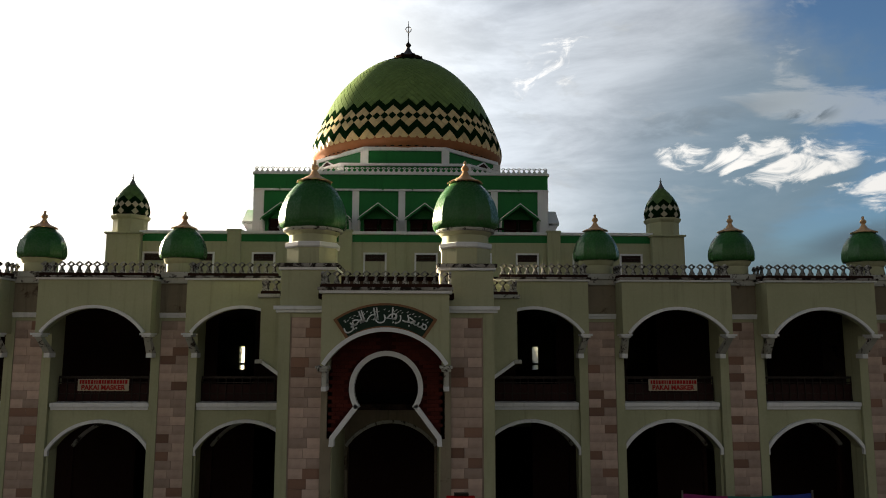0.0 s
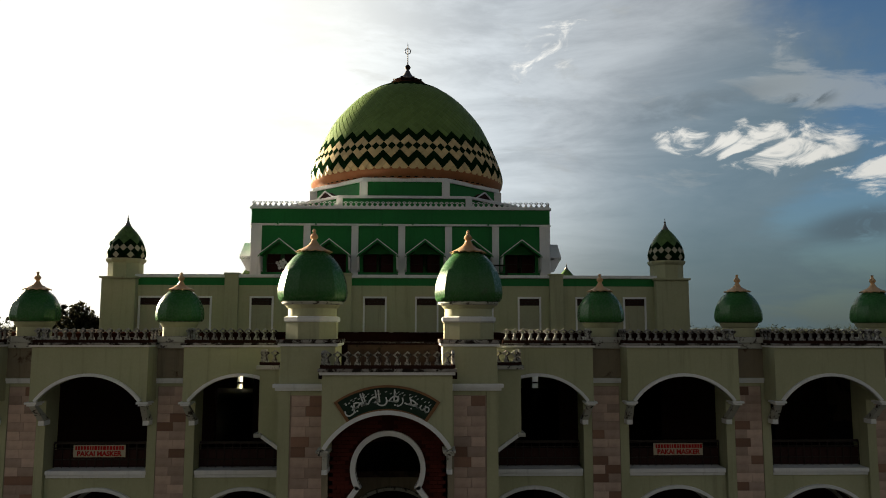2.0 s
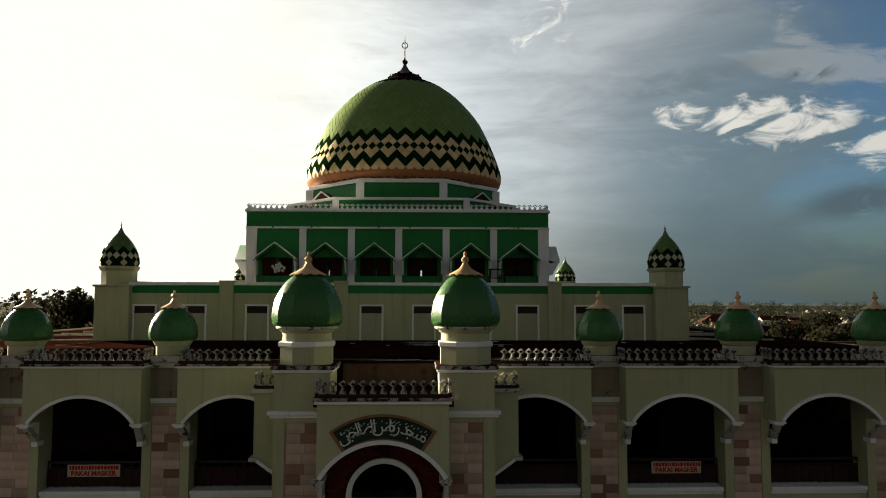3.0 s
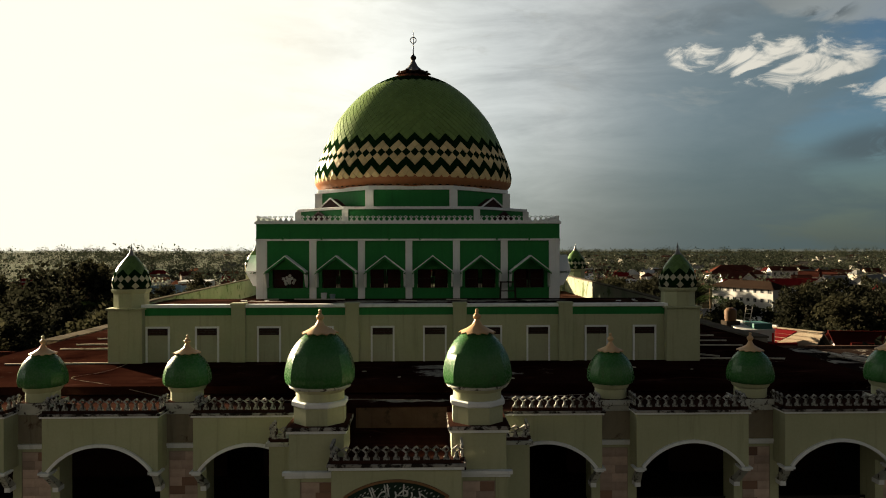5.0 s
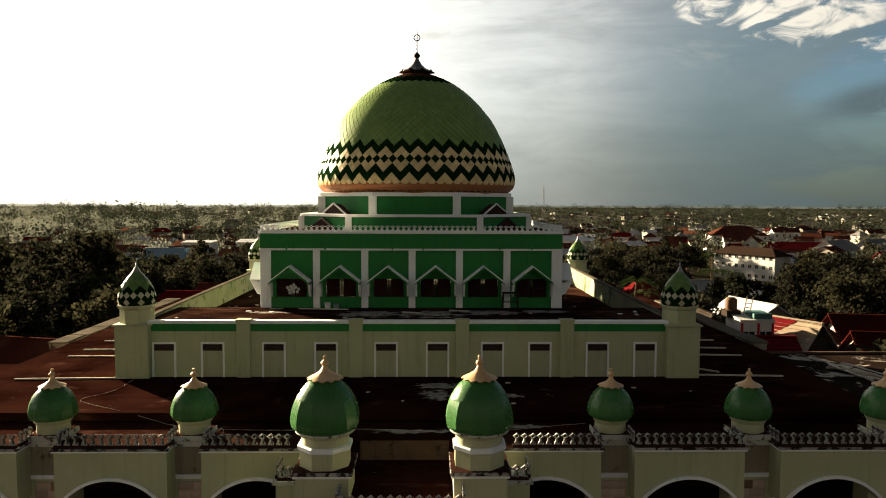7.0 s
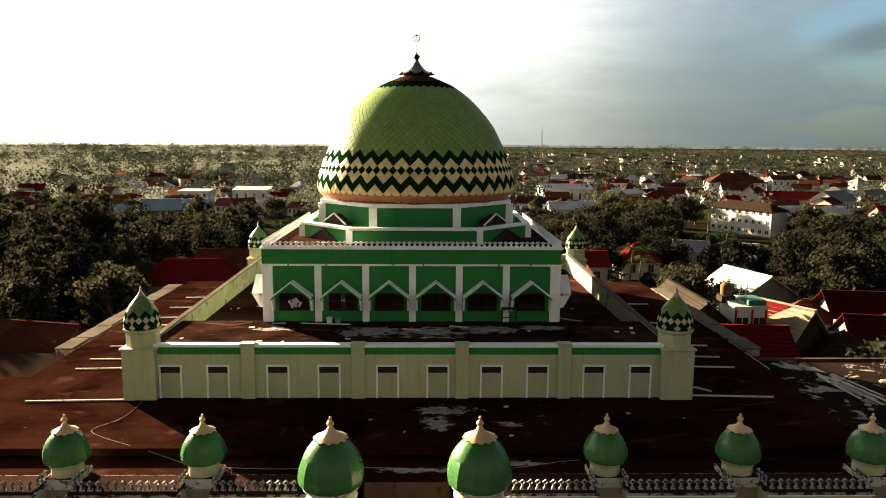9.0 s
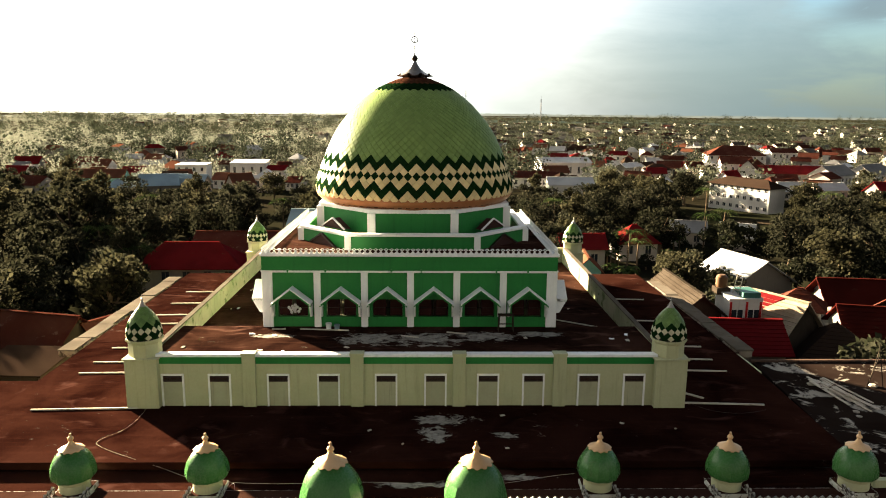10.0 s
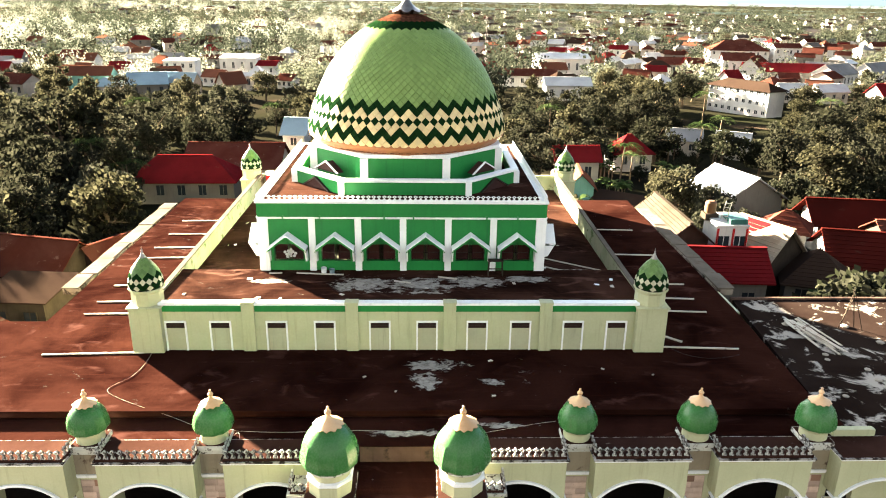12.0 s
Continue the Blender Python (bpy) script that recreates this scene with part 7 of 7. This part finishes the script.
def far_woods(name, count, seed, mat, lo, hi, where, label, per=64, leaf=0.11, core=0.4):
    """Tree crowns of the far country as one sheet of leaf clumps; where(x, y, rnd) thins them and gives their size."""
    rnd = np.random.default_rng(seed)
    n = count
    y = lo + (hi - lo) * rnd.random(n) ** 1.9
    x = (rnd.random(n) * 2 - 1) * 0.72 * (y + 30)
    size, keep = where(x, y, rnd)
    for p, q, r in FOOT:
        if q > 150:
            # stay off the houses, and lower the screen just before them
            dist, far = np.hypot(x - 1, y + 25), math.hypot(p - 1, q + 25)
            keep &= ~((np.abs(np.arctan2(x - 1, y + 25) - math.atan2(p - 1, q + 25)) * far < r * 0.9 + 1) & (dist < far + r) & (dist > far - r - 45))
    x, y, size = x[keep], y[keep], size[keep]
    n = len(x)
    z = np.array([land(a, b) for a, b in zip(x, y)])
    cx, cy, cz = (np.repeat(v, per) for v in (x, y, z))
    cs = np.repeat(size, per)
    tall = np.repeat(0.75 + 0.7 * rnd.random(n), per)
    d = rnd.normal(size=(n * per, 3))
    d /= np.linalg.norm(d, axis=1)[:, None]
    k = rnd.random(n * per) ** core
    # each crown leans its leaves into a few lobes
    lobe = 1 + 0.28 * np.sin(3 * np.arctan2(d[:, 1], d[:, 0]) + np.repeat(rnd.random(n) * 6, per)) * np.cos(4 * d[:, 2] + np.repeat(rnd.random(n) * 6, per))
    c = np.stack([cx + d[:, 0] * cs * k * lobe, cy + d[:, 1] * cs * k * lobe, cz + cs * tall * (0.95 + 0.85 * d[:, 2] * k * lobe)], 1)
    a = rnd.normal(size=(n * per, 3))
    a /= np.linalg.norm(a, axis=1)[:, None]
    b = np.cross(a, rnd.normal(size=(n * per, 3)))
    b /= np.linalg.norm(b, axis=1)[:, None]
    w = (cs * leaf * (1 + rnd.random(n * per)))[:, None]
    v = np.stack([c - a * w, c + b * w * 0.8, c + a * w, c - b * w * 0.8], 1).reshape(-1, 3)
    me = bpy.data.meshes.new(name)
    f = np.arange(len(v)).reshape(-1, 4)
    me.from_pydata(v.tolist(), [], f.tolist())
    me.materials.append(mat)
    tagged(new(name, me), label, "woods", kind="stuff")


def grove(x, y):
    """Slow wave over the land that parts groves from gardens, about -1 to 1."""
    return np.sin(x * 0.021 + 1.7 * np.sin(y * 0.011)) * 0.6 + np.sin(y * 0.017 + 1.3 * np.sin(x * 0.013 + 2)) * 0.5


def gardens(x, y, rnd):
    return (2.4 + 3.0 * rnd.random(len(x)) ** 1.6) * (1 + y / 4000), (grove(x, y) < 0.35) & (x > -15 - 0.05 * y + 30 * np.sin(y * 0.02))


def scrub(x, y, rnd):
    return (2.6 + 3.2 * rnd.random(len(x)) ** 1.6) * (1 + y / 4000), (grove(x, y) < 0.6) & (x < -15 - 0.05 * y + 30 * np.sin(y * 0.02)) & (y > 235)


def groves(x, y, rnd):
    return (4.2 + 4.4 * rnd.random(len(x)) ** 1.3) * (1 + y / 5000), grove(x, y) > 0.05


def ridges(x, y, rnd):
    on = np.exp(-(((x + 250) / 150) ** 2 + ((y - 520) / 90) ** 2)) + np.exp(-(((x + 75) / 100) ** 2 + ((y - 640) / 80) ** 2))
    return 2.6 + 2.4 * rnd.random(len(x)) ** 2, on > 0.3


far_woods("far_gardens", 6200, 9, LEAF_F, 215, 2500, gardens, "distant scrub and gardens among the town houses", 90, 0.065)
far_woods("far_scrub", 5200, 19, LEAF_W, 215, 2500, scrub, "distant scrub and gardens, pale with painted haze", 150, 0.045)
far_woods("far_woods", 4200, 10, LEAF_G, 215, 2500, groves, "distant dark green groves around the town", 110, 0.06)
far_woods("ridge_woods", 3000, 12, LEAF_R, 380, 800, ridges, "tall woods along the low ridge, haze in their colour", 200, 0.06, 0.7)


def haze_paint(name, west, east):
    """Far hills with lit evening haze put into their emission, paler towards the sun."""
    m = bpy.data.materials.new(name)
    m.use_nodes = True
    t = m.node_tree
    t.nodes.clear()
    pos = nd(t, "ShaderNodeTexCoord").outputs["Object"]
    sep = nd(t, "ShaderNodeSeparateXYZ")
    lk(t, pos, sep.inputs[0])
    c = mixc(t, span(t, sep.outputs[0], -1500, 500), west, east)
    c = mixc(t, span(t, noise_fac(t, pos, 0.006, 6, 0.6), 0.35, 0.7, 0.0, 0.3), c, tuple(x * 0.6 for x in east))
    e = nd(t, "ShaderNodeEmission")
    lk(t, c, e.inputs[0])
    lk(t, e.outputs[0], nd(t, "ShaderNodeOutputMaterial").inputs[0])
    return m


def far_hills():
    """Plain backdrop of wooded ridges along the horizon."""
    rnd = random.Random(3)
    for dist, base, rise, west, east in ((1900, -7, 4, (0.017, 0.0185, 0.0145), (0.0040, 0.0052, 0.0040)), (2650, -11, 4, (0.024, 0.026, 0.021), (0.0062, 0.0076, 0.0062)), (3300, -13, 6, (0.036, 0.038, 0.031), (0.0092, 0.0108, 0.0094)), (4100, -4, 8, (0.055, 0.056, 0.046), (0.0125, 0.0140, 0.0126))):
        g = Geo()
        ph = [rnd.uniform(0, 6) for _ in range(5)]
        n = 520
        for i in range(n + 1):
            a = radians(lerp(-44, 44, i / n))
            lift = 1.35 - 0.75 * i / n
            h = base + rise * lift * (0.55 + 0.3 * math.sin(5 * a + ph[0]) + 0.2 * math.sin(13 * a + ph[1]) + 0.08 * math.sin(41 * a + ph[2])) + rnd.uniform(0, 2.6)
            x, y = dist * math.sin(a), dist * math.cos(a)
            g.v += [(x, y, -40.0), (x, y, h), (x * 1.03, y * 1.03, -40.0)]
        g.f = [(3 * i, 3 * i + 3, 3 * i + 4, 3 * i + 1) for i in range(n)] + [(3 * i + 1, 3 * i + 4, 3 * i + 5, 3 * i + 2) for i in range(n)]
        tagged(part("backdrop", g, haze_paint("far_haze", west, east)), "distant wooded ridge with evening haze in its glow", "hills", kind="structure")


far_hills()
